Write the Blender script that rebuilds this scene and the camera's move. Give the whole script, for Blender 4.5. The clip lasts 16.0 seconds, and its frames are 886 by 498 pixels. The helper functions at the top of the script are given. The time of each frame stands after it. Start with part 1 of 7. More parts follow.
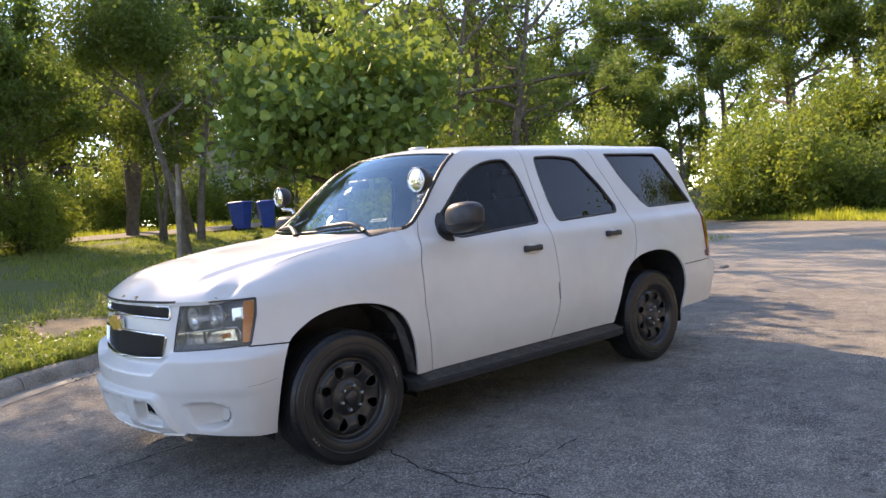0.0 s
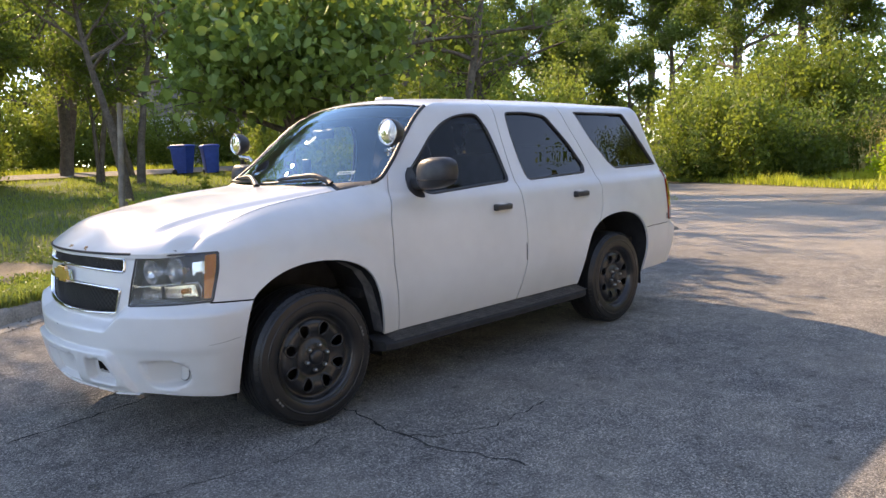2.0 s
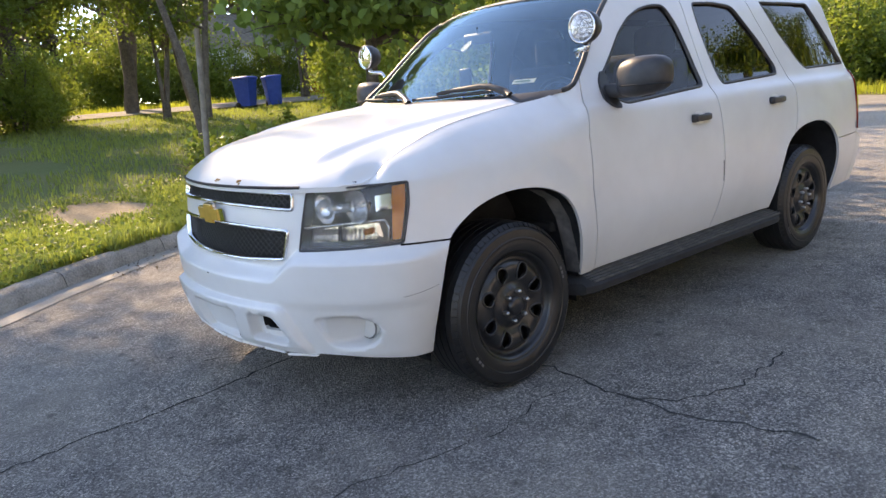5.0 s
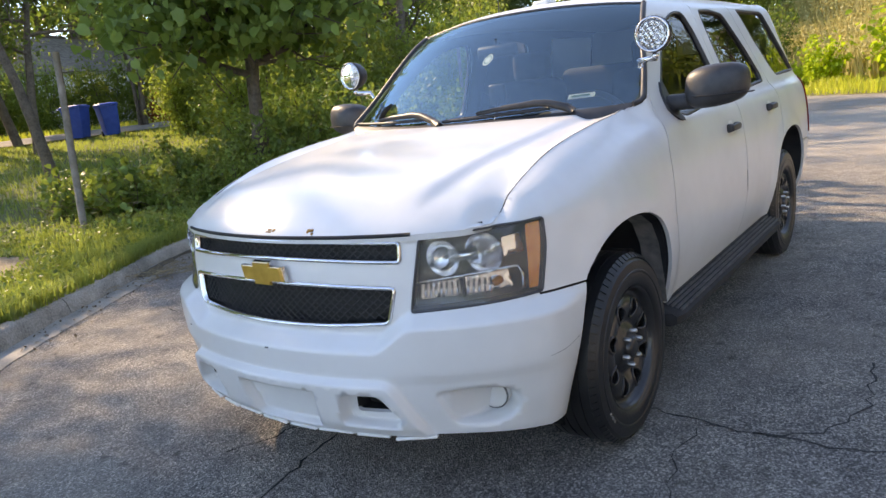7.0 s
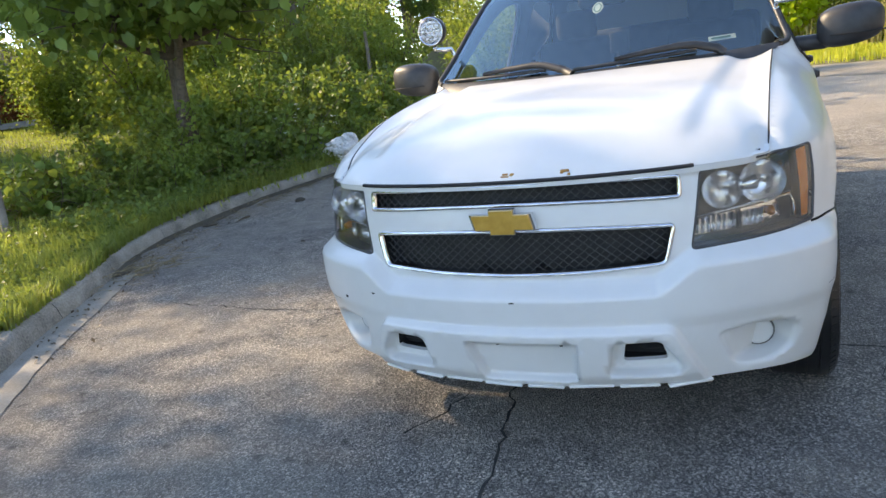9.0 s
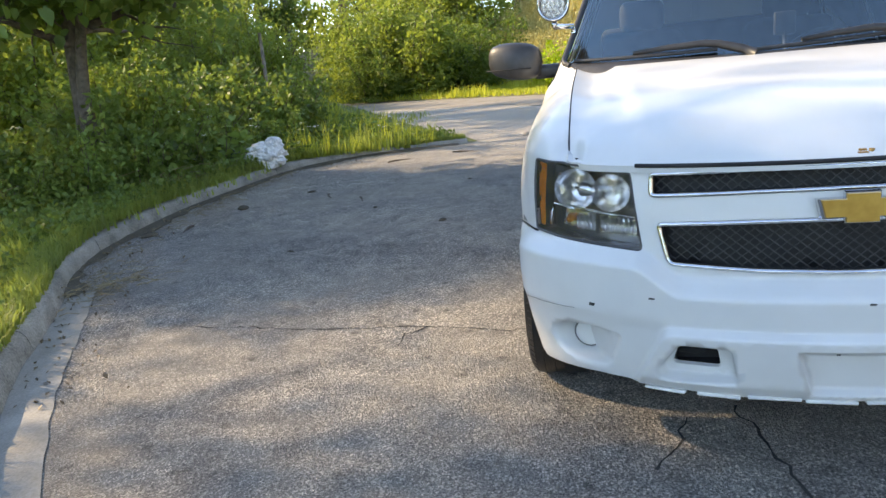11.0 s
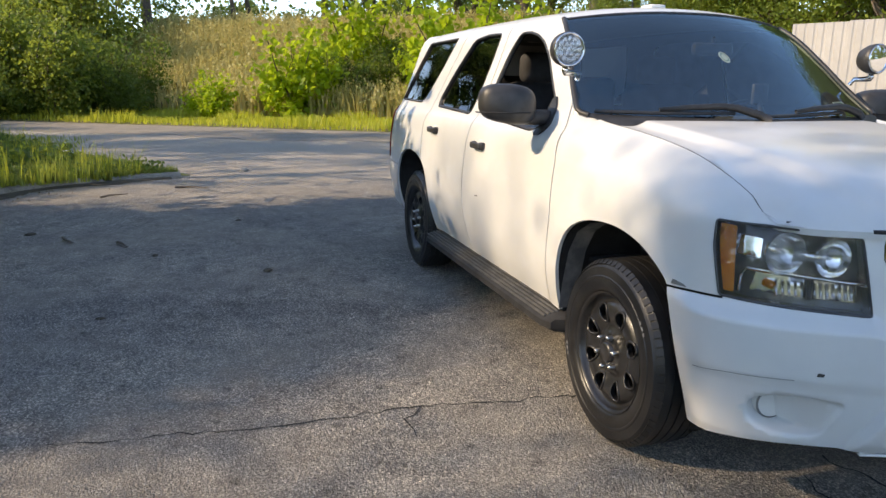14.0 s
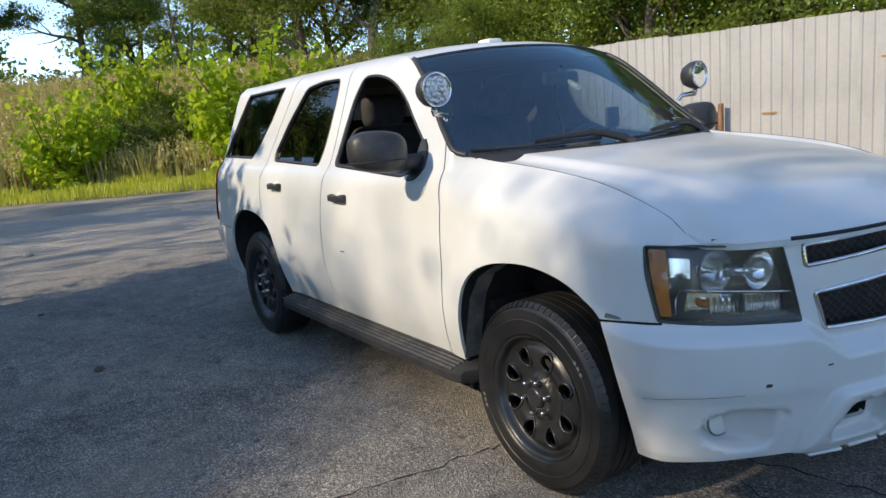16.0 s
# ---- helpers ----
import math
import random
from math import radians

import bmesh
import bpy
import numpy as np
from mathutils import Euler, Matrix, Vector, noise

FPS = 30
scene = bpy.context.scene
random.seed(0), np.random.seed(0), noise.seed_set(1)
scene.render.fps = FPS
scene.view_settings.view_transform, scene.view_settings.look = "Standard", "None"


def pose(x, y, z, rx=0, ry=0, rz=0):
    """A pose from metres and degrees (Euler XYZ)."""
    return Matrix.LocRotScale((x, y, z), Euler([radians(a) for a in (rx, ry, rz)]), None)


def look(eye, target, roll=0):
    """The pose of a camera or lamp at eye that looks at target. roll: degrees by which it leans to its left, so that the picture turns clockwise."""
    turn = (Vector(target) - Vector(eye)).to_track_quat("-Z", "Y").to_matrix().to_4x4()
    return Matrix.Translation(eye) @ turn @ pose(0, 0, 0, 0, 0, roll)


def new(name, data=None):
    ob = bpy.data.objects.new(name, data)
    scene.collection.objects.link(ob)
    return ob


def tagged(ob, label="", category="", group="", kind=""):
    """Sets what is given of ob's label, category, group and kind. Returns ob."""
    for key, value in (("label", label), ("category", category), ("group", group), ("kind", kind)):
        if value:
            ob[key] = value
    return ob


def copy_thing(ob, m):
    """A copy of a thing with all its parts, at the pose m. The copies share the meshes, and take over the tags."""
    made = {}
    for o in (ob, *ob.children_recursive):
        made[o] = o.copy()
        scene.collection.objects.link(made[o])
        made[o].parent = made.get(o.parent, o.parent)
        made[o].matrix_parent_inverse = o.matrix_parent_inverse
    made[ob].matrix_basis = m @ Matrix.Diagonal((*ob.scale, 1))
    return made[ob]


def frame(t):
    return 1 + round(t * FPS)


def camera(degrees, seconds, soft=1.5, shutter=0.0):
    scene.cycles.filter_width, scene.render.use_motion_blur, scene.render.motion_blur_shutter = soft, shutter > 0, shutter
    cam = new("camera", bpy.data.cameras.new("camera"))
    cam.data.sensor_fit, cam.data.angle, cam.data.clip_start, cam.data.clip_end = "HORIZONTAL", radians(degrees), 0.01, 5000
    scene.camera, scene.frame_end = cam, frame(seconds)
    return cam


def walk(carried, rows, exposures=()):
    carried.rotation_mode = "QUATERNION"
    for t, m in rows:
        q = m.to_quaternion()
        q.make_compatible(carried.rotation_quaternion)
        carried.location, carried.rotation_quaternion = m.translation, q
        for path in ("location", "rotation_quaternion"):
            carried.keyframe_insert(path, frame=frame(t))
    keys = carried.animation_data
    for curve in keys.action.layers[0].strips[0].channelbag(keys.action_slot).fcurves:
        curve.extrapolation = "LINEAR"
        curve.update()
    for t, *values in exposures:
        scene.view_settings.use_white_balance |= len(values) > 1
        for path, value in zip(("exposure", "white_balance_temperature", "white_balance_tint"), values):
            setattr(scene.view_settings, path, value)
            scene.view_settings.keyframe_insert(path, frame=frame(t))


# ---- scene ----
cam = camera(62.6, 16.0)
PATH = [
    (0, (3.631, 4.369, 1.368), (2.347, 2.84, 1.254), -4.4),
    (0.5, (3.642, 4.344, 1.358), (2.366, 2.809, 1.226), -4.4),
    (1, (3.644, 4.314, 1.377), (2.359, 2.792, 1.2), -3.8),
    (1.5, (3.653, 4.262, 1.369), (2.325, 2.782, 1.153), -3.1),
    (2, (3.648, 4.158, 1.398), (2.265, 2.736, 1.144), -2.3),
    (2.5, (3.66, 4.034, 1.412), (2.234, 2.66, 1.136), -1.7),
    (3, (3.712, 3.892, 1.412), (2.298, 2.51, 1.114), -1.5),
    (3.5, (3.75, 3.8, 1.414), (2.411, 2.354, 1.071), -2.3),
    (4, (3.676, 3.578, 1.373), (2.424, 2.07, 0.976), -3.4),
    (4.5, (3.653, 3.369, 1.333), (2.442, 1.837, 0.898), -4.3),
    (4.7, (3.67, 3.283, 1.334), (2.446, 1.763, 0.897), -4.4),
    (6.8, (3.997, 2.137, 1.406), (2.49, 0.898, 0.968), -6.5),
    (7, (4.048, 2.044, 1.432), (2.494, 0.863, 0.998), -6.7),
    (7.5, (4.186, 1.739, 1.422), (2.607, 0.589, 0.99), -7.4),
    (8, (4.32, 1.384, 1.392), (2.679, 0.337, 0.934), -7.8),
    (8.5, (4.476, 1.147, 1.383), (2.773, 0.214, 0.902), -7.8),
    (9, (4.573, 0.84, 1.388), (2.837, -0.02, 0.891), -8.0),
    (9.2, (4.555, 0.646, 1.37), (2.811, -0.199, 0.875), -8.1),
    (11.3, (4.509, -0.816, 1.327), (2.617, -1.21, 0.813), -5.9),
    (11.5, (4.448, -0.92, 1.315), (2.555, -1.288, 0.788), -6.5),
    (12, (4.383, -1.266, 1.318), (2.475, -1.526, 0.779), -6.7),
    (12.5, (4.202, -1.634, 1.283), (2.279, -1.765, 0.749), -6.4),
    (13, (4.065, -1.999, 1.325), (2.138, -1.903, 0.795), -4.2),
    (13.5, (3.952, -2.315, 1.34), (2.057, -1.908, 0.846), -0.2),
    (14, (3.907, -2.43, 1.395), (2.05, -1.836, 0.948), 0.9),
    (14.5, (3.808, -2.477, 1.406), (1.969, -1.802, 1.0), -0.6),
    (15, (3.663, -2.494, 1.41), (1.863, -1.713, 1.025), -2.5),
    (15.5, (3.596, -2.527, 1.432), (1.868, -1.593, 1.056), -4.1),
    (16, (3.515, -2.66, 1.435), (1.873, -1.576, 1.075), -4.6),
]
walk(cam, [(t, look(e, g, r)) for t, e, g, r in PATH], exposures=[(0, 1.8, 9300, 20), (3, 1.78, 9300, 18), (4.5, 2.05, 9600, 18), (7.5, 1.8, 9450, 16), (8, 1.62, 9400, 14), (8.5, 1.88, 9300, 12), (9, 1.95, 9250, 11), (11.5, 2.0, 9300, 10), (12.5, 1.8, 9300, 11), (14.5, 1.27, 8500, 12), (15, 1.27, 8200, 11), (15.5, 1.12, 7850, 10), (16, 1.0, 7500, 8)])

# world, sun and exposure
SUN_WAY = Vector((0.17, 1.5, -1.0)).normalized()
world = bpy.data.worlds.new("sky")
scene.world = world
world.use_nodes = True
wn = world.node_tree.nodes
sky = wn.new("ShaderNodeTexSky")
sky.sky_type = "NISHITA"
sky.sun_disc = False
sky.sun_elevation = radians(33.5)
sky.sun_rotation = radians(186.5)
sky.air_density, sky.dust_density, sky.ozone_density = 0.6, 0.0, 2.5
world.node_tree.links.new(sky.outputs[0], wn["Background"].inputs[0])
wn["Background"].inputs[1].default_value = 0.22
sun = new("sun", bpy.data.lights.new("sun", "SUN"))
sun.data.energy, sun.data.angle, sun.data.color = 2.3, radians(0.7), (1.0, 0.90, 0.77)
sun.matrix_world = look((0, 0, 30), Vector((0, 0, 30)) + SUN_WAY)

# ---- materials ----


def mat(name, a, b=None, scale=6.0, rough=0.6, metal=0.0, bump=0.0, bscale=60.0, coat=0.0, rvar=0.0, spec=0.5, island=0.0, obj=0.0, fine=0.25):
    """Two-scale noise between colours a and b, with bump; island and obj: brightness change per piece."""
    m = bpy.data.materials.new(name)
    m.use_nodes = True
    n, l = m.node_tree.nodes, m.node_tree.links
    p = n["Principled BSDF"]
    p.inputs["Roughness"].default_value, p.inputs["Metallic"].default_value = rough, metal
    p.inputs["Specular IOR Level"].default_value = spec
    p.inputs["Coat Weight"].default_value = coat
    p.inputs["Coat Roughness"].default_value = 0.03
    tc = n.new("ShaderNodeTexCoord")
    big, small = n.new("ShaderNodeTexNoise"), n.new("ShaderNodeTexNoise")
    big.inputs["Scale"].default_value, small.inputs["Scale"].default_value = scale, bscale
    big.inputs["Detail"].default_value, small.inputs["Detail"].default_value = 5, 4
    for t in (big, small):
        l.new(tc.outputs["Object"], t.inputs["Vector"])
    mix1 = n.new("ShaderNodeMix")
    mix1.data_type = "FLOAT"
    mix1.inputs[0].default_value = fine
    l.new(big.outputs[0], mix1.inputs[2])
    l.new(small.outputs[0], mix1.inputs[3])
    ramp = n.new("ShaderNodeValToRGB")
    ramp.color_ramp.elements[0].position, ramp.color_ramp.elements[1].position = 0.36, 0.64
    ramp.color_ramp.elements[0].color = (*a, 1)
    ramp.color_ramp.elements[1].color = (*(b or a), 1)
    l.new(mix1.outputs[0], ramp.inputs[0])
    col = ramp.outputs[0]
    if island or obj:
        src = n.new("ShaderNodeNewGeometry").outputs["Random Per Island"] if island else n.new("ShaderNodeObjectInfo").outputs["Random"]
        k = island or obj
        mr = n.new("ShaderNodeMapRange")
        mr.inputs["To Min"].default_value, mr.inputs["To Max"].default_value = 1 - k, 1 + k
        l.new(src, mr.inputs["Value"])
        hsv = n.new("ShaderNodeHueSaturation")
        l.new(col, hsv.inputs["Color"])
        l.new(mr.outputs[0], hsv.inputs["Value"])
        col = hsv.outputs[0]
    l.new(col, p.inputs["Base Color"])
    if rvar:
        rr = n.new("ShaderNodeMapRange")
        rr.inputs["To Min"].default_value, rr.inputs["To Max"].default_value = rough - rvar, rough + rvar
        l.new(big.outputs[0], rr.inputs["Value"])
        l.new(rr.outputs[0], p.inputs["Roughness"])
    if bump:
        bn = n.new("ShaderNodeBump")
        bn.inputs["Strength"].default_value, bn.inputs["Distance"].default_value = 1.0, bump
        l.new(small.outputs[0], bn.inputs["Height"])
        l.new(bn.outputs[0], p.inputs["Normal"])
    return m


def leaf_mat(name, dark, light, glow, spread=0.35, thru=0.45, patchy=None):
    """Leaves: matt upper side and light that comes through, varied leaf by leaf."""
    m = bpy.data.materials.new(name)
    m.use_nodes = True
    n, l = m.node_tree.nodes, m.node_tree.links
    p, out = n["Principled BSDF"], n["Material Output"]
    p.inputs["Roughness"].default_value = 0.5
    p.inputs["Specular IOR Level"].default_value = 0.35
    rnd = n.new("ShaderNodeNewGeometry").outputs["Random Per Island"]
    ramp = n.new("ShaderNodeValToRGB")
    ramp.color_ramp.elements[0].color, ramp.color_ramp.elements[1].color = (*dark, 1), (*light, 1)
    l.new(rnd, ramp.inputs[0])
    info = n.new("ShaderNodeObjectInfo")
    mr = n.new("ShaderNodeMapRange")
    mr.inputs["To Min"].default_value, mr.inputs["To Max"].default_value = 1 - spread, 1 + spread
    l.new(info.outputs["Random"], mr.inputs["Value"])
    hsv = n.new("ShaderNodeHueSaturation")
    col = ramp.outputs[0]
    if patchy:
        tc, nz, cut, mix = n.new("ShaderNodeTexCoord"), n.new("ShaderNodeTexNoise"), n.new("ShaderNodeMapRange"), n.new("ShaderNodeMix")
        nz.inputs["Scale"].default_value, nz.inputs["Detail"].default_value = 1.3, 5
        l.new(tc.outputs["Object"], nz.inputs["Vector"])
        cut.inputs["From Min"].default_value, cut.inputs["From Max"].default_value = 0.42, 0.62
        l.new(nz.outputs[0], cut.inputs["Value"])
        mix.data_type = "RGBA"
        mix.inputs[7].default_value = (*patchy, 1)
        l.new(cut.outputs[0], mix.inputs[0])
        l.new(col, mix.inputs[6])
        col = mix.outputs[2]
    l.new(col, hsv.inputs["Color"])
    l.new(mr.outputs[0], hsv.inputs["Value"])
    l.new(hsv.outputs[0], p.inputs["Base Color"])
    tr = n.new("ShaderNodeBsdfTranslucent")
    tr.inputs[0].default_value = (*glow, 1)
    mx = n.new("ShaderNodeMixShader")
    mx.inputs[0].default_value = thru
    l.new(p.outputs[0], mx.inputs[1])
    l.new(tr.outputs[0], mx.inputs[2])
    l.new(mx.outputs[0], out.inputs[0])
    return m


def glass_mat(name, tint, ior=1.5, rough=0.0, haze=0.0, sheen=(1, 1, 1)):
    """Thin pane: see-through tint with Fresnel gloss."""
    m = bpy.data.materials.new(name)
    m.use_nodes = True
    n, l = m.node_tree.nodes, m.node_tree.links
    n.remove(n["Principled BSDF"])
    t, g, f, mx = n.new("ShaderNodeBsdfTransparent"), n.new("ShaderNodeBsdfGlossy"), n.new("ShaderNodeFresnel"), n.new("ShaderNodeMixShader")
    t.inputs[0].default_value = (*tint, 1)
    g.inputs["Roughness"].default_value = rough
    g.inputs["Color"].default_value = (*sheen, 1)
    f.inputs[0].default_value = ior
    l.new(f.outputs[0], mx.inputs[0])
    l.new(t.outputs[0], mx.inputs[1])
    l.new(g.outputs[0], mx.inputs[2])
    last = mx.outputs[0]
    if haze:
        df, m2 = n.new("ShaderNodeBsdfDiffuse"), n.new("ShaderNodeMixShader")
        df.inputs[0].default_value = (0.75, 0.74, 0.70, 1)
        m2.inputs[0].default_value = haze
        l.new(last, m2.inputs[1])
        l.new(df.outputs[0], m2.inputs[2])
        last = m2.outputs[0]
    l.new(last, n["Material Output"].inputs[0])
    return m


def asphalt_mat(name, a, b, stone):
    """Worn asphalt: stones, patches, dust."""
    m = mat(name, a, b, 0.9, 0.9, bump=0.0, spec=0.3, fine=0.2, bscale=45)
    n, l = m.node_tree.nodes, m.node_tree.links
    p = n["Principled BSDF"]
    tc = n.new("ShaderNodeTexCoord")
    vo = n.new("ShaderNodeTexVoronoi")
    vo.inputs["Scale"].default_value = 130
    warp = n.new("ShaderNodeTexNoise")
    warp.inputs["Scale"].default_value, warp.inputs["Detail"].default_value = 40, 3
    l.new(tc.outputs["Object"], warp.inputs["Vector"])
    wv = n.new("ShaderNodeVectorMath")
    wv.operation = "MULTIPLY_ADD"
    wv.inputs[1].default_value = (0.006, 0.006, 0.006)
    l.new(warp.outputs["Color"], wv.inputs[0])
    l.new(tc.outputs["Object"], wv.inputs[2])
    l.new(wv.outputs[0], vo.inputs["Vector"])
    sel = n.new("ShaderNodeSeparateColor")
    l.new(vo.outputs["Color"], sel.inputs[0])
    big = n.new("ShaderNodeTexNoise")
    big.inputs["Scale"].default_value, big.inputs["Detail"].default_value, big.inputs["Roughness"].default_value = 0.35, 9, 0.68
    l.new(tc.outputs["Object"], big.inputs["Vector"])
    r1 = n.new("ShaderNodeValToRGB")
    r1.color_ramp.elements[0].position, r1.color_ramp.elements[1].position = 0.40, 1.0
    r1.color_ramp.elements[0].color, r1.color_ramp.elements[1].color = (0.0, 0, 0, 1), (0.85, 0.85, 0.85, 1)
    l.new(sel.outputs[0], r1.inputs[0])
    base = p.inputs["Base Color"].links[0].from_socket
    mx = n.new("ShaderNodeMix")
    mx.data_type = "RGBA"
    l.new(r1.outputs[0], mx.inputs[0])
    l.new(base, mx.inputs[6])
    mx.inputs[7].default_value = (*stone, 1)
    r2 = n.new("ShaderNodeValToRGB")
    r2.color_ramp.elements[0].position, r2.color_ramp.elements[1].position = 0.42, 0.62
    r2.color_ramp.elements[0].color, r2.color_ramp.elements[1].color = (0.74, 0.74, 0.76, 1), (1.12, 1.09, 1.04, 1)
    l.new(big.outputs[0], r2.inputs[0])
    mul = n.new("ShaderNodeMix")
    mul.data_type, mul.blend_type = "RGBA", "MULTIPLY"
    mul.inputs[0].default_value = 1
    l.new(mx.outputs[2], mul.inputs[6])
    l.new(r2.outputs[0], mul.inputs[7])
    r3 = n.new("ShaderNodeValToRGB")
    r3.color_ramp.elements[0].position, r3.color_ramp.elements[1].position = 0.38, 0.62
    r3.color_ramp.elements[0].color, r3.color_ramp.elements[1].color = (0.36, 0.36, 0.37, 1), (1.48, 1.46, 1.43, 1)
    mul2 = n.new("ShaderNodeMix")
    mul2.data_type, mul2.blend_type = "RGBA", "MULTIPLY"
    mul2.inputs[0].default_value = 1
    l.new(mul.outputs[2], mul2.inputs[6])
    l.new(r3.outputs[0], mul2.inputs[7])
    grit = n.new("ShaderNodeTexNoise")
    grit.inputs["Scale"].default_value, grit.inputs["Detail"].default_value, grit.inputs["Roughness"].default_value = 110, 7, 0.85
    l.new(tc.outputs["Object"], grit.inputs["Vector"])
    l.new(grit.outputs[0], r3.inputs[0])
    hgt = n.new("ShaderNodeMath")
    hgt.operation = "MULTIPLY_ADD"
    hgt.inputs[1].default_value = 0.35
    l.new(sel.outputs[1], hgt.inputs[0])
    # stones of one to two centimetres with dark joints
    vo2 = n.new("ShaderNodeTexVoronoi")
    vo2.inputs["Scale"].default_value = 105
    wv2 = n.new("ShaderNodeVectorMath")
    wv2.operation = "MULTIPLY_ADD"
    wv2.inputs[1].default_value = (0.022, 0.022, 0.022)
    l.new(warp.outputs["Color"], wv2.inputs[0])
    l.new(tc.outputs["Object"], wv2.inputs[2])
    l.new(wv2.outputs[0], vo2.inputs["Vector"])
    sub = n.new("ShaderNodeMath")
    sub.operation = "SUBTRACT"
    l.new(grit.outputs[0], sub.inputs[0])
    l.new(vo2.outputs["Distance"], sub.inputs[1])
    l.new(sub.outputs[0], hgt.inputs[2])
    r4 = n.new("ShaderNodeValToRGB")
    r4.color_ramp.elements[0].position, r4.color_ramp.elements[1].position = 0.30, 0.75
    r4.color_ramp.elements[0].color, r4.color_ramp.elements[1].color = (1.18, 1.18, 1.17, 1), (0.74, 0.74, 0.75, 1)
    l.new(vo2.outputs["Distance"], r4.inputs[0])
    mul3 = n.new("ShaderNodeMix")
    mul3.data_type, mul3.blend_type = "RGBA", "MULTIPLY"
    mul3.inputs[0].default_value = 1
    l.new(mul2.outputs[2], mul3.inputs[6])
    l.new(r4.outputs[0], mul3.inputs[7])
    # pits where stones have come out
    pit, psel, near, rare, both = n.new("ShaderNodeTexVoronoi"), n.new("ShaderNodeSeparateColor"), n.new("ShaderNodeMapRange"), n.new("ShaderNodeMath"), n.new("ShaderNodeMath")
    pit.voronoi_dimensions = "2D"
    pit.inputs["Scale"].default_value = 6.0
    wv3 = n.new("ShaderNodeVectorMath")
    wv3.operation = "MULTIPLY_ADD"
    wv3.inputs[1].default_value = (0.05, 0.05, 0.05)
    l.new(warp.outputs["Color"], wv3.inputs[0])
    l.new(tc.outputs["Object"], wv3.inputs[2])
    l.new(wv3.outputs[0], pit.inputs["Vector"])
    l.new(pit.outputs["Color"], psel.inputs[0])
    near.inputs["From Min"].default_value, near.inputs["From Max"].default_value = 0.04, 0.20
    near.inputs["To Min"].default_value, near.inputs["To Max"].default_value = 0.55, 0.0
    l.new(pit.outputs["Distance"], near.inputs["Value"])
    rare.operation, both.operation = "GREATER_THAN", "MULTIPLY"
    rare.inputs[1].default_value = 0.84
    l.new(psel.outputs[0], rare.inputs[0])
    l.new(near.outputs[0], both.inputs[0])
    l.new(rare.outputs[0], both.inputs[1])
    # mottling of a hand's width, and brown dust
    mot, r5, mul4 = n.new("ShaderNodeTexNoise"), n.new("ShaderNodeValToRGB"), n.new("ShaderNodeMix")
    mot.inputs["Scale"].default_value, mot.inputs["Detail"].default_value, mot.inputs["Roughness"].default_value = 5.0, 8, 0.72
    l.new(tc.outputs["Object"], mot.inputs["Vector"])
    r5.color_ramp.elements[0].position, r5.color_ramp.elements[1].position = 0.36, 0.64
    r5.color_ramp.elements[0].color, r5.color_ramp.elements[1].color = (0.72, 0.72, 0.73, 1), (1.20, 1.19, 1.17, 1)
    l.new(mot.outputs[0], r5.inputs[0])
    mul4.data_type, mul4.blend_type = "RGBA", "MULTIPLY"
    mul4.inputs[0].default_value = 1
    l.new(mul3.outputs[2], mul4.inputs[6])
    l.new(r5.outputs[0], mul4.inputs[7])
    dust, dr, dmix, pmix = n.new("ShaderNodeTexNoise"), n.new("ShaderNodeMapRange"), n.new("ShaderNodeMix"), n.new("ShaderNodeMix")
    dust.inputs["Scale"].default_value, dust.inputs["Detail"].default_value = 0.9, 7
    l.new(tc.outputs["Object"], dust.inputs["Vector"])
    dr.inputs["From Min"].default_value, dr.inputs["From Max"].default_value = 0.42, 0.68
    dr.inputs["To Max"].default_value = 0.45
    l.new(dust.outputs[0], dr.inputs["Value"])
    dmix.data_type = pmix.data_type = "RGBA"
    dmix.inputs[7].default_value, pmix.inputs[7].default_value = (0.33, 0.285, 0.23, 1), (0.06, 0.057, 0.053, 1)
    l.new(dr.outputs[0], dmix.inputs[0])
    l.new(mul4.outputs[2], dmix.inputs[6])
    l.new(both.outputs[0], pmix.inputs[0])
    l.new(dmix.outputs[2], pmix.inputs[6])
    # pale gravel lies over the yard's surface
    sep, far, fray, yard = n.new("ShaderNodeSeparateXYZ"), n.new("ShaderNodeMapRange"), n.new("ShaderNodeMath"), n.new("ShaderNodeMix")
    l.new(tc.outputs["Object"], sep.inputs[0])
    fray.operation = "MULTIPLY_ADD"
    fray.inputs[1].default_value = 5.0
    l.new(dust.outputs[0], fray.inputs[0])
    l.new(sep.outputs[0], fray.inputs[2])
    far.inputs["From Min"].default_value, far.inputs["From Max"].default_value = -2.0, -6.0
    far.inputs["To Max"].default_value = 0.75
    l.new(fray.outputs[0], far.inputs["Value"])
    yard.data_type = "RGBA"
    stones = n.new("ShaderNodeMix")
    stones.data_type = "RGBA"
    stones.inputs[6].default_value, stones.inputs[7].default_value = (0.40, 0.342, 0.28, 1), (0.86, 0.765, 0.65, 1)
    l.new(sel.outputs[2], stones.inputs[0])
    l.new(far.outputs[0], yard.inputs[0])
    l.new(pmix.outputs[2], yard.inputs[6])
    l.new(stones.outputs[2], yard.inputs[7])
    l.new(yard.outputs[2], p.inputs["Base Color"])
    bn = n.new("ShaderNodeBump")
    bn.inputs["Strength"].default_value, bn.inputs["Distance"].default_value = 1.0, 0.016
    l.new(hgt.outputs[0], bn.inputs["Height"])
    l.new(bn.outputs[0], p.inputs["Normal"])
    return m


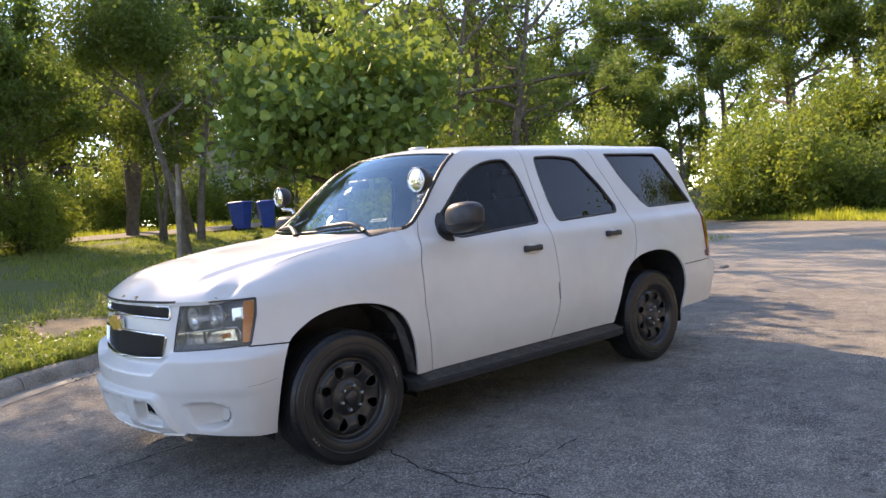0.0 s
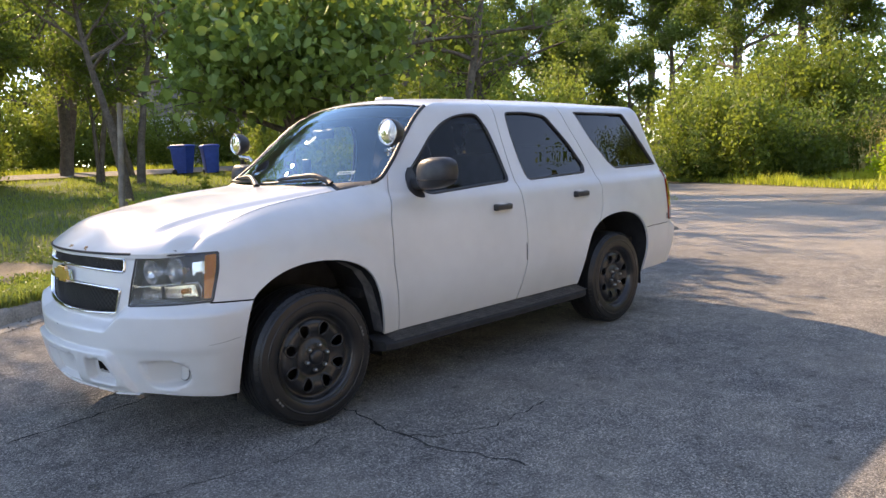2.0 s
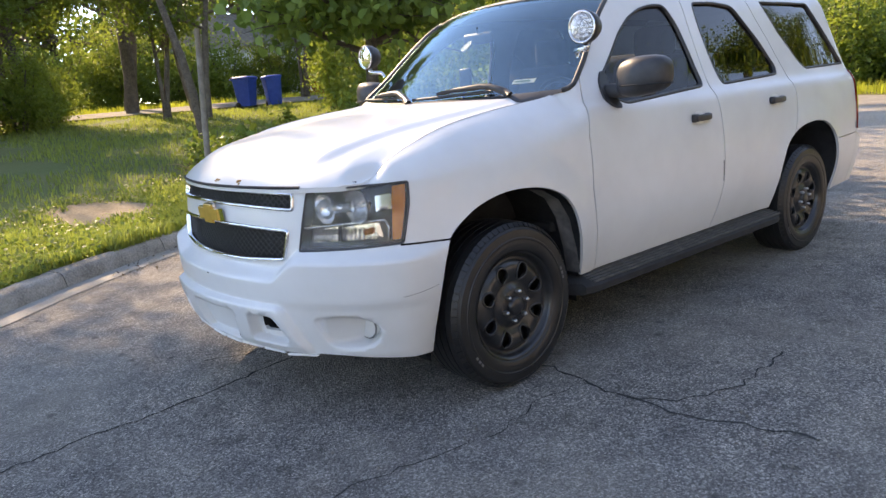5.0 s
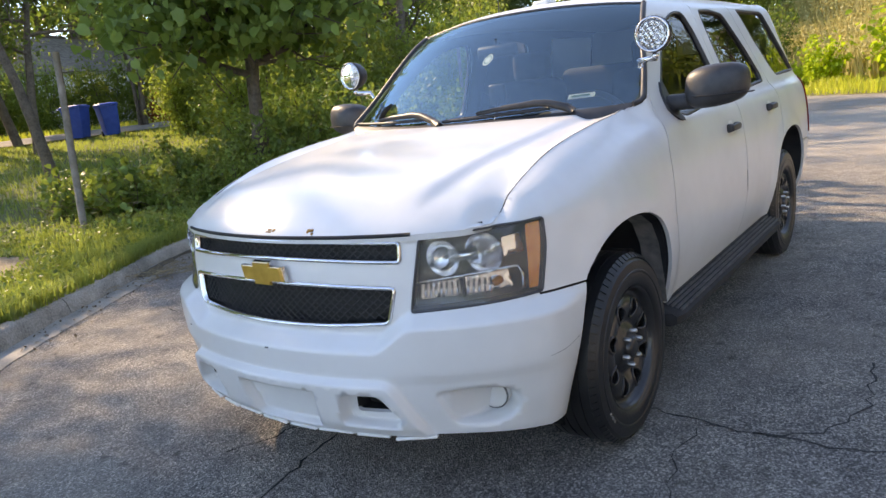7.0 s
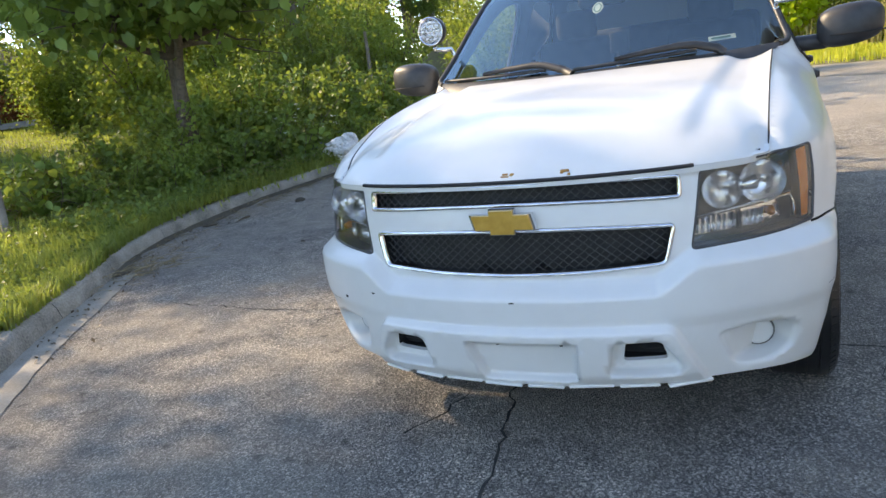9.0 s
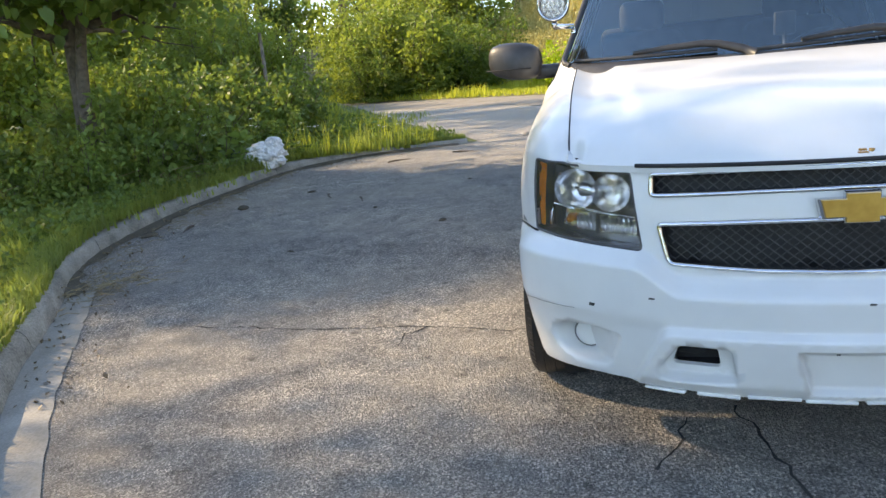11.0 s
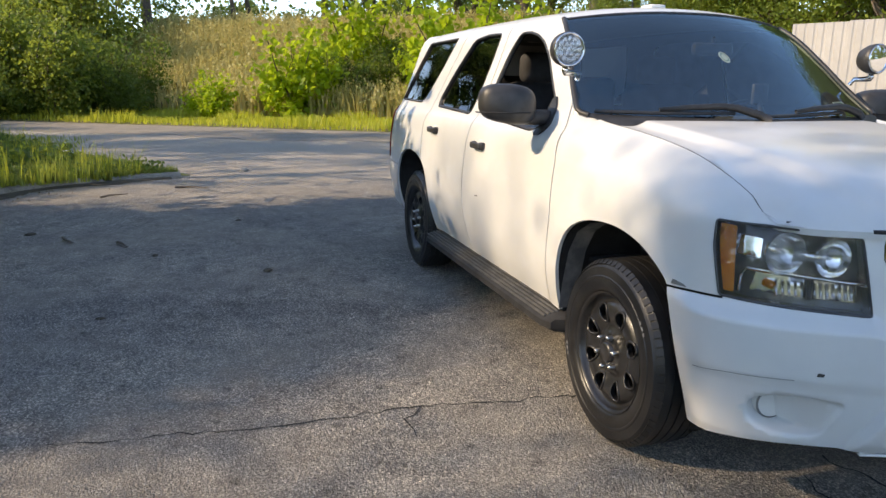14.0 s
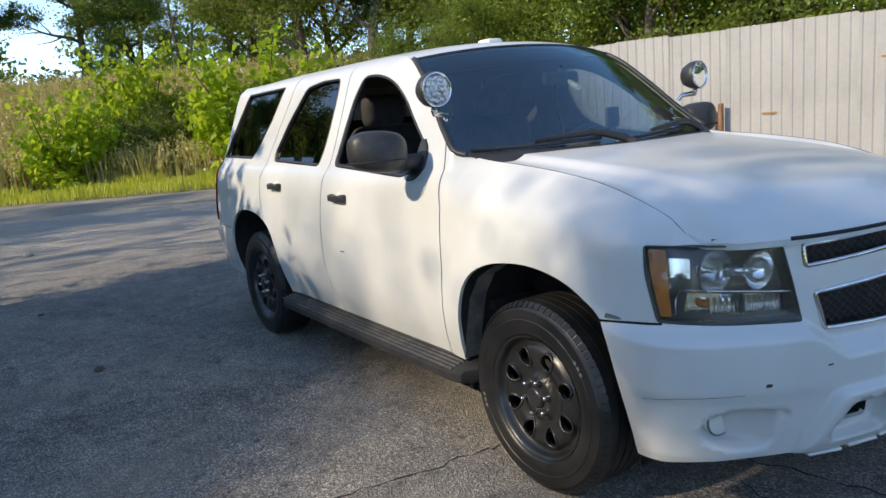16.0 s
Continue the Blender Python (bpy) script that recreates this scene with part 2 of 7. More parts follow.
PAINT = mat("white_paint", (0.62, 0.62, 0.605), (0.70, 0.70, 0.685), 1.4, 0.38, coat=0.45, rvar=0.05, bscale=9)
PAINT.node_tree.nodes["Principled BSDF"].inputs["Coat Roughness"].default_value = 0.10
LINER = mat("black_liner", (0.012, 0.012, 0.013), (0.025, 0.025, 0.027), 12, 0.8)
PLASTIC = mat("black_plastic", (0.022, 0.022, 0.024), (0.042, 0.042, 0.044), 20, 0.45, bump=0.0004, bscale=500)
WIPER = mat("dusty_black", (0.018, 0.018, 0.02), (0.035, 0.035, 0.036), 25, 0.45)
MESHBLK = mat("grille_black", (0.008, 0.008, 0.009), (0.018, 0.018, 0.018), 20, 0.5)
RUBBER = mat("tyre_rubber", (0.008, 0.008, 0.009), (0.019, 0.019, 0.019), 9, 0.40, bump=0.0008, bscale=120)
STEEL = mat("black_steel", (0.011, 0.011, 0.012), (0.022, 0.022, 0.023), 15, 0.34, coat=0.25)
DUSTY = mat("worn_tread", (0.04, 0.04, 0.04), (0.09, 0.088, 0.085), 14, 0.7)
CHROME = mat("chrome", (0.78, 0.78, 0.79), (0.62, 0.62, 0.63), 10, 0.08, metal=1.0)
NUT = mat("lug_steel", (0.55, 0.54, 0.52), (0.35, 0.34, 0.33), 30, 0.28, metal=1.0)
GOLD = mat("gold_badge", (0.72, 0.42, 0.09), (0.60, 0.33, 0.06), 20, 0.3, metal=0.45, coat=0.6)
AMBER = mat("amber_lens", (0.75, 0.24, 0.03), (0.62, 0.18, 0.02), 30, 0.2, coat=1.0)
REDLENS = mat("red_lens", (0.25, 0.008, 0.008), (0.18, 0.006, 0.006), 30, 0.15, coat=1.0)
LAMPBLK = mat("lamp_housing", (0.035, 0.035, 0.038), (0.06, 0.06, 0.062), 20, 0.35)
REFLECT = mat("lamp_reflector", (0.90, 0.90, 0.91), (0.82, 0.82, 0.84), 40, 0.16, metal=0.9)
LENS = glass_mat("lamp_cover", (0.93, 0.93, 0.92), 1.45, 0.03, 0.03)
LENS_HAZED = glass_mat("hazed_lamp_cover", (0.92, 0.92, 0.90), 1.45, 0.05, 0.075)
WINDSCREEN = glass_mat("windscreen_glass", (0.70, 0.82, 0.86), 2.3, 0.0, 0.008, (0.60, 0.87, 1.0))
SIDEGLASS = glass_mat("side_glass", (0.40, 0.44, 0.43), 1.32)
TINT = glass_mat("privacy_glass", (0.035, 0.04, 0.045), 1.55)
CLOTH = mat("seat_cloth", (0.03, 0.03, 0.033), (0.05, 0.05, 0.055), 14, 0.9, bump=0.001, bscale=300)
DASH = mat("dash_vinyl", (0.035, 0.035, 0.038), (0.055, 0.055, 0.058), 14, 0.6, bump=0.0005, bscale=300)
HEADLINER = mat("headliner", (0.30, 0.29, 0.27), (0.35, 0.34, 0.31), 14, 0.9)
WHITEPL = mat("white_plastic", (0.70, 0.70, 0.68), (0.78, 0.78, 0.76), 14, 0.4)
PAPER = mat("sticker_paper", (0.62, 0.72, 0.68), (0.75, 0.80, 0.78), 30, 0.6)
INK = mat("sticker_ink", (0.05, 0.16, 0.13), (0.07, 0.2, 0.16), 30, 0.6)
RUST = mat("rust", (0.30, 0.13, 0.03), (0.45, 0.25, 0.08), 60, 0.85)
CHIPC = mat("paint_chip", (0.02, 0.02, 0.02), (0.05, 0.05, 0.05), 60, 0.8)
GREYLET = mat("tyre_mark", (0.13, 0.13, 0.13), (0.20, 0.20, 0.19), 30, 0.7)
WELL = mat("wheel_well_metal", (0.10, 0.10, 0.10), (0.22, 0.21, 0.20), 14, 0.8, bump=0.002, bscale=40)

ASPHALT = asphalt_mat("asphalt", (0.24, 0.231, 0.221), (0.40, 0.383, 0.36), (0.85, 0.80, 0.73))
SLAB = mat("gutter_concrete", (0.20, 0.184, 0.158), (0.36, 0.333, 0.29), 3.5, 0.9, bump=0.002, bscale=80, fine=0.4)
CRACK = mat("crack_dark", (0.03, 0.03, 0.03), (0.06, 0.057, 0.053), 20, 0.95)
CONCRETE = mat("kerb_concrete", (0.14, 0.128, 0.108), (0.40, 0.37, 0.32), 4.2, 0.9, bump=0.004, bscale=70, fine=0.45, obj=0.08)
SOIL = mat("lawn_soil", (0.085, 0.125, 0.025), (0.16, 0.155, 0.055), 0.8, 0.95, bump=0.02, bscale=18, fine=0.4)
BANKSOIL = mat("bank_earth", (0.13, 0.13, 0.045), (0.24, 0.20, 0.10), 0.7, 0.95, bump=0.03, bscale=8, fine=0.4)
DIRT = mat("gutter_dirt", (0.055, 0.045, 0.032), (0.12, 0.10, 0.072), 4, 0.95, bump=0.012, bscale=60, fine=0.5)
BAREEARTH = mat("bare_earth", (0.15, 0.115, 0.075), (0.30, 0.24, 0.165), 2.2, 0.95, bump=0.02, bscale=35, fine=0.5)
GRAVEL = mat("gravel", (0.20, 0.175, 0.145), (0.32, 0.285, 0.24), 2.0, 0.95, bump=0.012, bscale=50, fine=0.5)
EARTH = mat("far_ground", (0.07, 0.09, 0.025), (0.12, 0.12, 0.05), 0.05, 0.95)
BARK = mat("bark", (0.085, 0.066, 0.05), (0.19, 0.15, 0.115), 5, 0.92, bump=0.02, bscale=22, fine=0.5)
LEAF_NEAR = leaf_mat("leaf_broad", (0.028, 0.065, 0.016), (0.17, 0.25, 0.06), (0.38, 0.50, 0.09), 0.35, 0.32)
LEAF_TREE = leaf_mat("leaf_tree", (0.04, 0.07, 0.016), (0.10, 0.145, 0.034), (0.30, 0.42, 0.07), 0.4, 0.38)
LEAF_SHRUB = leaf_mat("leaf_shrub", (0.038, 0.072, 0.017), (0.20, 0.26, 0.05), (0.44, 0.54, 0.085), 0.45, 0.37)
LEAF_LIME = leaf_mat("leaf_lime", (0.17, 0.27, 0.015), (0.28, 0.37, 0.025), (0.6, 0.75, 0.06), 0.15)
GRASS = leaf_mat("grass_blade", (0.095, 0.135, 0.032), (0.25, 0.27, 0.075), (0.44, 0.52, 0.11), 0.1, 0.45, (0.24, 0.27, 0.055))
# yellow grass in sun: the sunlit brightness is put into the colour
GRASS_SUN = leaf_mat("grass_sunlit", (0.30, 0.35, 0.035), (0.50, 0.50, 0.08), (0.65, 0.68, 0.09), 0.1)
WEED = leaf_mat("weed_straw", (0.40, 0.37, 0.12), (0.68, 0.60, 0.28), (0.68, 0.60, 0.26), 0.15, 0.4)
DEADLEAF = leaf_mat("brown_leaf", (0.16, 0.05, 0.015), (0.28, 0.10, 0.03), (0.35, 0.12, 0.03), 0.1)
LITTER = leaf_mat("litter_leaf", (0.07, 0.048, 0.03), (0.20, 0.145, 0.085), (0.18, 0.12, 0.06), 0.1, 0.15)
STRAW = mat("dry_litter", (0.20, 0.15, 0.08), (0.34, 0.27, 0.16), 20, 0.9, island=0.3)
BLUEBIN = mat("blue_plastic", (0.018, 0.07, 0.36), (0.03, 0.10, 0.45), 6, 0.45)
BAG = mat("white_bag", (0.62, 0.63, 0.64), (0.80, 0.80, 0.80), 9, 0.35, bump=0.01, bscale=25)
BAGDARK = mat("printed_bag", (0.02, 0.025, 0.04), (0.06, 0.06, 0.09), 12, 0.35, bump=0.01, bscale=30)
SHEET = mat("painted_sheet", (0.36, 0.348, 0.33), (0.45, 0.436, 0.41), 1.2, 0.55, bscale=14, rvar=0.08)
WOODPOST = mat("weathered_post", (0.17, 0.145, 0.115), (0.30, 0.26, 0.21), 5, 0.9, bump=0.006, bscale=30)
RUSTY = mat("rusty_steel", (0.16, 0.075, 0.035), (0.30, 0.15, 0.07), 12, 0.8)

# ---- mesh helpers ----


class Geo:
    """Collects vertices and faces of one mesh."""

    def __init__(self):
        self.v, self.f = [], []

    def add(self, verts, faces):
        k = len(self.v)
        self.v += [tuple(p) for p in verts]
        self.f += [tuple(i + k for i in f) for f in faces]
        return self

    def moved(self, m):
        self.v = [tuple(m @ Vector(p)) for p in self.v]
        return self

    def box(self, c, size, r=0.0, seg=2, m=None):
        bm = bmesh.new()
        bmesh.ops.create_cube(bm, size=1.0)
        for v in bm.verts:
            v.co = Vector((v.co.x * size[0], v.co.y * size[1], v.co.z * size[2]))
        if r:
            bmesh.ops.bevel(bm, geom=bm.edges[:], offset=r, segments=seg, profile=0.5, affect="EDGES")
        t = Matrix.Translation(c) @ (m or Matrix())
        bm.verts.index_update()
        self.add([t @ v.co for v in bm.verts], [[v.index for v in f.verts] for f in bm.faces])
        bm.free()
        return self

    def tube(self, pts, radii, sides=8, caps=True):
        pts = [Vector(p) for p in pts]
        if not hasattr(radii, "__len__"):
            radii = [radii] * len(pts)
        vs, fs, ref = [], [], Vector((0.31, 0.22, 0.92))
        for i, p in enumerate(pts):
            d = (pts[min(i + 1, len(pts) - 1)] - pts[max(i - 1, 0)]).normalized()
            a = d.cross(ref)
            a = a.normalized() if a.length > 0.05 else d.cross(Vector((1, 0, 0))).normalized()
            b = d.cross(a)
            vs += [p + radii[i] * (math.cos(2 * math.pi * k / sides) * a + math.sin(2 * math.pi * k / sides) * b) for k in range(sides)]
        for i in range(len(pts) - 1):
            for k in range(sides):
                j = (k + 1) % sides
                fs.append((i * sides + k, i * sides + j, (i + 1) * sides + j, (i + 1) * sides + k))
        if caps:
            fs.append(tuple(range(sides)))
            fs.append(tuple(reversed(range((len(pts) - 1) * sides, len(pts) * sides))))
        return self.add(vs, fs)

    def lathe(self, prof, seg=48, m=None):
        """prof: (radius, height) pairs, turned about z."""
        m = m or Matrix()
        vs, fs, n = [], [], len(prof)
        for k in range(seg):
            c, s = math.cos(2 * math.pi * k / seg), math.sin(2 * math.pi * k / seg)
            vs += [m @ Vector((r * c, r * s, z)) for r, z in prof]
        for k in range(seg):
            j = (k + 1) % seg
            fs += [(k * n + i, j * n + i, j * n + i + 1, k * n + i + 1) for i in range(n - 1)]
        return self.add(vs, fs)

    def grid(self, rows):
        """A sheet over rows of points."""
        n, m = len(rows), len(rows[0])
        return self.add([p for r in rows for p in r], [(i * m + j, i * m + j + 1, (i + 1) * m + j + 1, (i + 1) * m + j) for i in range(n - 1) for j in range(m - 1)])


def part(name, g, material, parent=None, label="", smooth=True):
    """Links a Geo as one mesh object under a thing or a part."""
    me = bpy.data.meshes.new(name)
    me.from_pydata(g.v, [], g.f)
    me.validate()
    me.materials.append(material)
    if smooth:
        me.shade_smooth()
    ob = new(name, me)
    if parent:
        ob.parent = parent
    if label:
        ob["label"] = label
    return ob


def sharp(ob, deg=35):
    """Keeps edges steeper than deg hard."""
    ob.data.set_sharp_from_angle(angle=radians(deg))
    return ob


def thing(name, label, category, group="", kind="", m=None):
    ob = new(name)
    ob.empty_display_size = 0.2
    if m is not None:
        ob.matrix_world = m
    return tagged(ob, label, category, group, kind)


def pchip(xs, ys):
    """Smooth interpolation without overshoot."""
    xs, ys = np.array(xs, float), np.array(ys, float)
    if xs[0] > xs[-1]:
        xs, ys = xs[::-1], ys[::-1]
    h, d = np.diff(xs), np.diff(ys) / np.diff(xs)
    g = np.zeros(len(xs))
    g[0], g[-1] = d[0], d[-1]
    for i in range(1, len(xs) - 1):
        if d[i - 1] * d[i] > 0:
            w1, w2 = 2 * h[i] + h[i - 1], h[i] + 2 * h[i - 1]
            g[i] = (w1 + w2) / (w1 / d[i - 1] + w2 / d[i])

    def at(x):
        x = np.clip(np.asarray(x, float), xs[0], xs[-1])
        k = np.clip(np.searchsorted(xs, x) - 1, 0, len(xs) - 2)
        t = (x - xs[k]) / h[k]
        return ((1 + 2 * t) * (1 - t) ** 2 * ys[k] + t * (1 - t) ** 2 * h[k] * g[k] + t * t * (3 - 2 * t) * ys[k + 1] + t * t * (t - 1) * h[k] * g[k + 1])
    return at


def step(a, b, x):
    t = np.clip((np.asarray(x, float) - a) / (b - a), 0, 1)
    return t * t * (3 - 2 * t)


def inside(poly, px, py):
    """Which points lie in a polygon."""
    res = np.zeros(len(px), bool)
    n = len(poly)
    for i in range(n):
        x1, y1 = poly[i]
        x2, y2 = poly[(i + 1) % n]
        if y1 == y2:
            continue
        c = (y1 > py) != (y2 > py)
        res ^= c & (px < (x2 - x1) * (py - y1) / (y2 - y1) + x1)
    return res


def resample(poly, d, closed=True):
    """Points along a polygon at even steps of about d, corners kept."""
    out, n = [], len(poly)
    for i in range(n if closed else n - 1):
        a, b = Vector(poly[i]), Vector(poly[(i + 1) % n])
        k = max(1, int(round((b - a).length / d)))
        out += [tuple(a.lerp(b, j / k)) for j in range(k)]
    if not closed:
        out.append(tuple(poly[-1]))
    return out


def rounded(poly, r, k=4):
    """A polygon with its corners rounded."""
    out, n = [], len(poly)
    for i in range(n):
        p0, p1, p2 = Vector(poly[i - 1]), Vector(poly[i]), Vector(poly[(i + 1) % n])
        d = min(r, (p0 - p1).length * 0.45, (p2 - p1).length * 0.45)
        a, b = p1 + (p0 - p1).normalized() * d, p1 + (p2 - p1).normalized() * d
        out += [tuple((1 - t) ** 2 * a + 2 * t * (1 - t) * p1 + t * t * b) for t in [j / k for j in range(k + 1)]]
    return out

# ---- ground, road, kerb and lawn ----
KERB = [(9.0, -0.3), (6.5, -0.80), (4.6, -1.55), (3.5, -2.22), (2.69, -2.86), (2.13, -3.29), (1.57, -3.64), (0.75, -4.12), (0.25, -4.45), (-0.3, -4.76), (-1.15, -5.03), (-2.45, -5.20), (-3.7, -5.18), (-4.6, -5.14), (-5.4, -4.98), (-6.2, -4.45), (-6.75, -3.70), (-7.15, -2.85)]


def curve(pts, k=8):
    p = [Vector(q) for q in [pts[0]] + list(pts) + [pts[-1]]]
    out = []
    for i in range(1, len(p) - 2):
        for j in range(k):
            t = j / k
            out.append(0.5 * ((2 * p[i]) + (p[i + 1] - p[i - 1]) * t + (2 * p[i - 1] - 5 * p[i] + 4 * p[i + 1] - p[i + 2]) * t * t + (3 * p[i] - p[i - 1] - 3 * p[i + 1] + p[i + 2]) * t ** 3))
    return out + [p[-2]]


KL = curve(KERB)
KN = []
for i in range(len(KL)):
    d = (KL[min(i + 1, len(KL) - 1)] - KL[max(i - 1, 0)]).normalized()
    KN.append(Vector((d.y, -d.x)) * (1 if d.x > 0 else 1))
# the outward side lies away from the car
KN = [n if n.dot(p - Vector((-1.5, 0.5))) > 0 else -n for n, p in zip(KN, KL)]


def lawn_z(x, y):
    """Height of the lawn beyond the kerb."""
    d = min(20.0, max(0.0, -y - 4.6))
    low = float(step(5.5, 7.5, -x)) * (1 - float(step(4.0, 9.0, -y)))
    return 0.135 - 0.11 * low + 0.058 * d * min(1, d / 4) + 0.03 * noise.noise((x * 0.35, y * 0.35, 0)) + 0.012 * noise.noise((x * 1.6, y * 1.6, 3))


def bank_z(x, y):
    """Height of the verge and the bank behind it; d runs away from the road."""
    d = (-x - 17.3 + 0.58 * y) / 1.156
    return 0.05 + float(step(4.5, 15, d)) * 3.4 + 0.12 * noise.noise((x * 0.3, y * 0.3, 5)) * float(step(0, 3, d))


ground = tagged(part("ground", Geo().add([(-1500, -1500, -0.12), (1500, -1500, -0.12), (1500, 1500, -0.12), (-1500, 1500, -0.12)], [(0, 1, 2, 3)]), EARTH), "wide flat green earth to the horizon", "ground", kind="structure")
g = Geo()
g.add([(-60, -60, 0), (60, -60, 0), (60, 60, 0), (-60, 60, 0)], [(0, 1, 2, 3)])
road = tagged(part("road", g, ASPHALT), "worn grey asphalt with cracks and loose grit", "road", kind="structure")


def lawn():
    # sheet that starts at the kerb's back edge and climbs away from the road
    rows = []
    back = [p + n * 0.17 for p, n in zip(KL, KN)]
    reach = [0.0, 0.12, 0.3, 0.6, 1.0, 1.6, 2.4, 3.4, 4.8, 6.5, 9, 12, 16, 22, 30, 45, 70]
    pts = [Vector((14, 0.4))] + back + [Vector((-7.35, -2.72)), Vector((-8.6, -3.3)), Vector((-11, -4.7)), Vector((-16, -7.7)), Vector((-22, -11.8))]
    dirs = [Vector((0.25, -1))] + [Vector((n.x * 0.8 + 0.0, min(n.y, -0.25) - 0.1)) for n in KN] + [Vector((-0.3, -0.9))] * 5
    for p, d in zip(pts, dirs):
        d = d.normalized()
        rows.append([(p.x + d.x * r, p.y + d.y * r, lawn_z(p.x + d.x * r, p.y + d.y * r) - 0.02 * (r == 0)) for r in reach])
    ob = part("lawn", Geo().grid(rows), SOIL)
    tagged(ob, "rough green lawn with bare earth patches rising from the kerb", "lawn", kind="structure")


lawn()


def bank():
    rows = []
    for d in (-0.3, 0.4, 1.5, 3, 4.5, 6, 7.5, 9, 10.5, 12, 13.5, 15, 18, 25, 40):
        row = []
        for e in np.arange(-30, 46, 2.0):
            x, y = -17.3 - 0.865 * d + 0.5 * e, 0.5 * d + 0.865 * e
            row.append((x, y, bank_z(x, y) - (0.08 if d < 0 else 0)))
        rows.append(row)
    tagged(part("verge", Geo().grid(rows), BANKSOIL), "grassy verge and overgrown bank behind the road", "bank", kind="structure")


bank()


def kerb():
    top = thing("kerb", "weathered concrete kerb with a worn gutter along the lawn", "kerb", kind="structure")
    prof = [(0.0, -0.03), (0.0, 0.02), (0.022, 0.105), (0.045, 0.132), (0.075, 0.14), (0.15, 0.142), (0.172, 0.13), (0.175, 0.0)]
    rnd = random.Random(2)
    n, k = len(KL), 0
    while k < n - 1:
        old = KL[k].x < -4.9
        m = min(n - 1, k + rnd.choice((5, 6, 7) if old else (12, 14, 15)))
        if n - 1 - m < 5:
            m = n - 1
        rows = []
        for i in range(k, m + 1):
            p, q = KL[i], KN[i]
            e = 0.012 * (KL[i] - KL[i - 1]).normalized() if i else Vector((0, 0))
            p = p - e if i == m else p
            w = 0.016 * noise.noise((p.x * 2.2, p.y * 2.2, 0)) + 0.008 * noise.noise((p.x * 7, p.y * 7, 3))
            drop = 1.0 - (0.45 + 0.35 * noise.noise((p.x * 3, p.y * 3, 7))) * max(0, min(1, (-p.x - 5.0) / 1.2))
            rows.append([(p.x + q.x * (o + w), p.y + q.y * (o + w), z * drop + 0.012 * noise.noise((p.x * 5, p.y * 5, o * 20)) * (z > 0.05)) for o, z in prof])
        g = Geo().grid(rows)
        g.add(rows[0], [tuple(range(len(prof)))]).add(rows[-1], [tuple(reversed(range(len(prof))))])
        stone = sharp(part("kerb_stone", g, CONCRETE, top), 50)
        if old:
            # loose, tilted end of the kerb
            c = Vector((*(KL[k] + KL[m]) / 2, 0))
            stone.matrix_world = Matrix.Translation(c) @ Matrix.Rotation(rnd.uniform(-0.09, 0.09), 4, "Z") @ Matrix.Rotation(rnd.uniform(-0.05, 0.05), 4, "Y") @ Matrix.Translation(-c)
        k = m + (1 if old and m < n - 2 else 0)
    # pale gutter slabs
    for i0, i1, w in ((16, 29, 0.21), (29, 41, 0.21), (41, 53, 0.21), (53, 61, 0.19)):
        rows = []
        for i in range(i0, i1 + 1):
            p, q = KL[i], KN[i]
            wob = 0.02 * noise.noise((p.x * 4, p.y * 4, 1))
            rows.append([(p.x - q.x * o, p.y - q.y * o, 0.012 - 0.006 * (o > 0.14)) for o in (-0.01, 0.06, 0.13, w + wob)])
        part("gutter_slab", Geo().grid(rows), SLAB, top, "pale concrete gutter slab")


kerb()

# ---- the parked sport utility vehicle: x forward, y to its left ----
from mathutils.geometry import delaunay_2d_cdt

OUTLINE = [(2.405, 0), (2.393, 0.2), (2.357, 0.4), (2.297, 0.58), (2.178, 0.777), (2.045, 0.895), (1.87, 0.958), (1.6, 0.982), (1.2, 0.985), (0.6, 0.985),
           (0, 0.985), (-0.8, 0.985), (-1.5, 0.982), (-2.0, 0.968), (-2.30, 0.935), (-2.43, 0.85), (-2.49, 0.65), (-2.52, 0.3), (-2.53, 0)]


def smooth_line(pts, k=24):
    """Catmull-Rom through pts."""
    p = [Vector(q) for q in [pts[0]] + list(pts) + [pts[-1]]]
    p[0] = Vector((pts[1][0], -pts[1][1]))
    p[-1] = Vector((pts[-2][0], -pts[-2][1]))
    out = []
    for i in range(1, len(p) - 2):
        for j in range(k):
            t = j / k
            out.append(0.5 * ((2 * p[i]) + (p[i + 1] - p[i - 1]) * t + (2 * p[i - 1] - 5 * p[i] + 4 * p[i + 1] - p[i + 2]) * t * t + (3 * p[i] - p[i - 1] - 3 * p[i + 1] + p[i + 2]) * t ** 3))
    out.append(p[-2])
    return np.array([tuple(q) for q in out])


OL = smooth_line(OUTLINE)
OSEG = np.concatenate([[0], np.cumsum(np.hypot(*np.diff(OL, axis=0).T))])
OS = np.linspace(0, OSEG[-1], 900)
OX, OY = np.interp(OS, OSEG, OL[:, 0]), np.interp(OS, OSEG, OL[:, 1])
ONX, ONY = np.gradient(OY), -np.gradient(OX)
ONX, ONY = ONX / np.hypot(ONX, ONY), ONY / np.hypot(ONX, ONY)
SMAX = OS[-1]
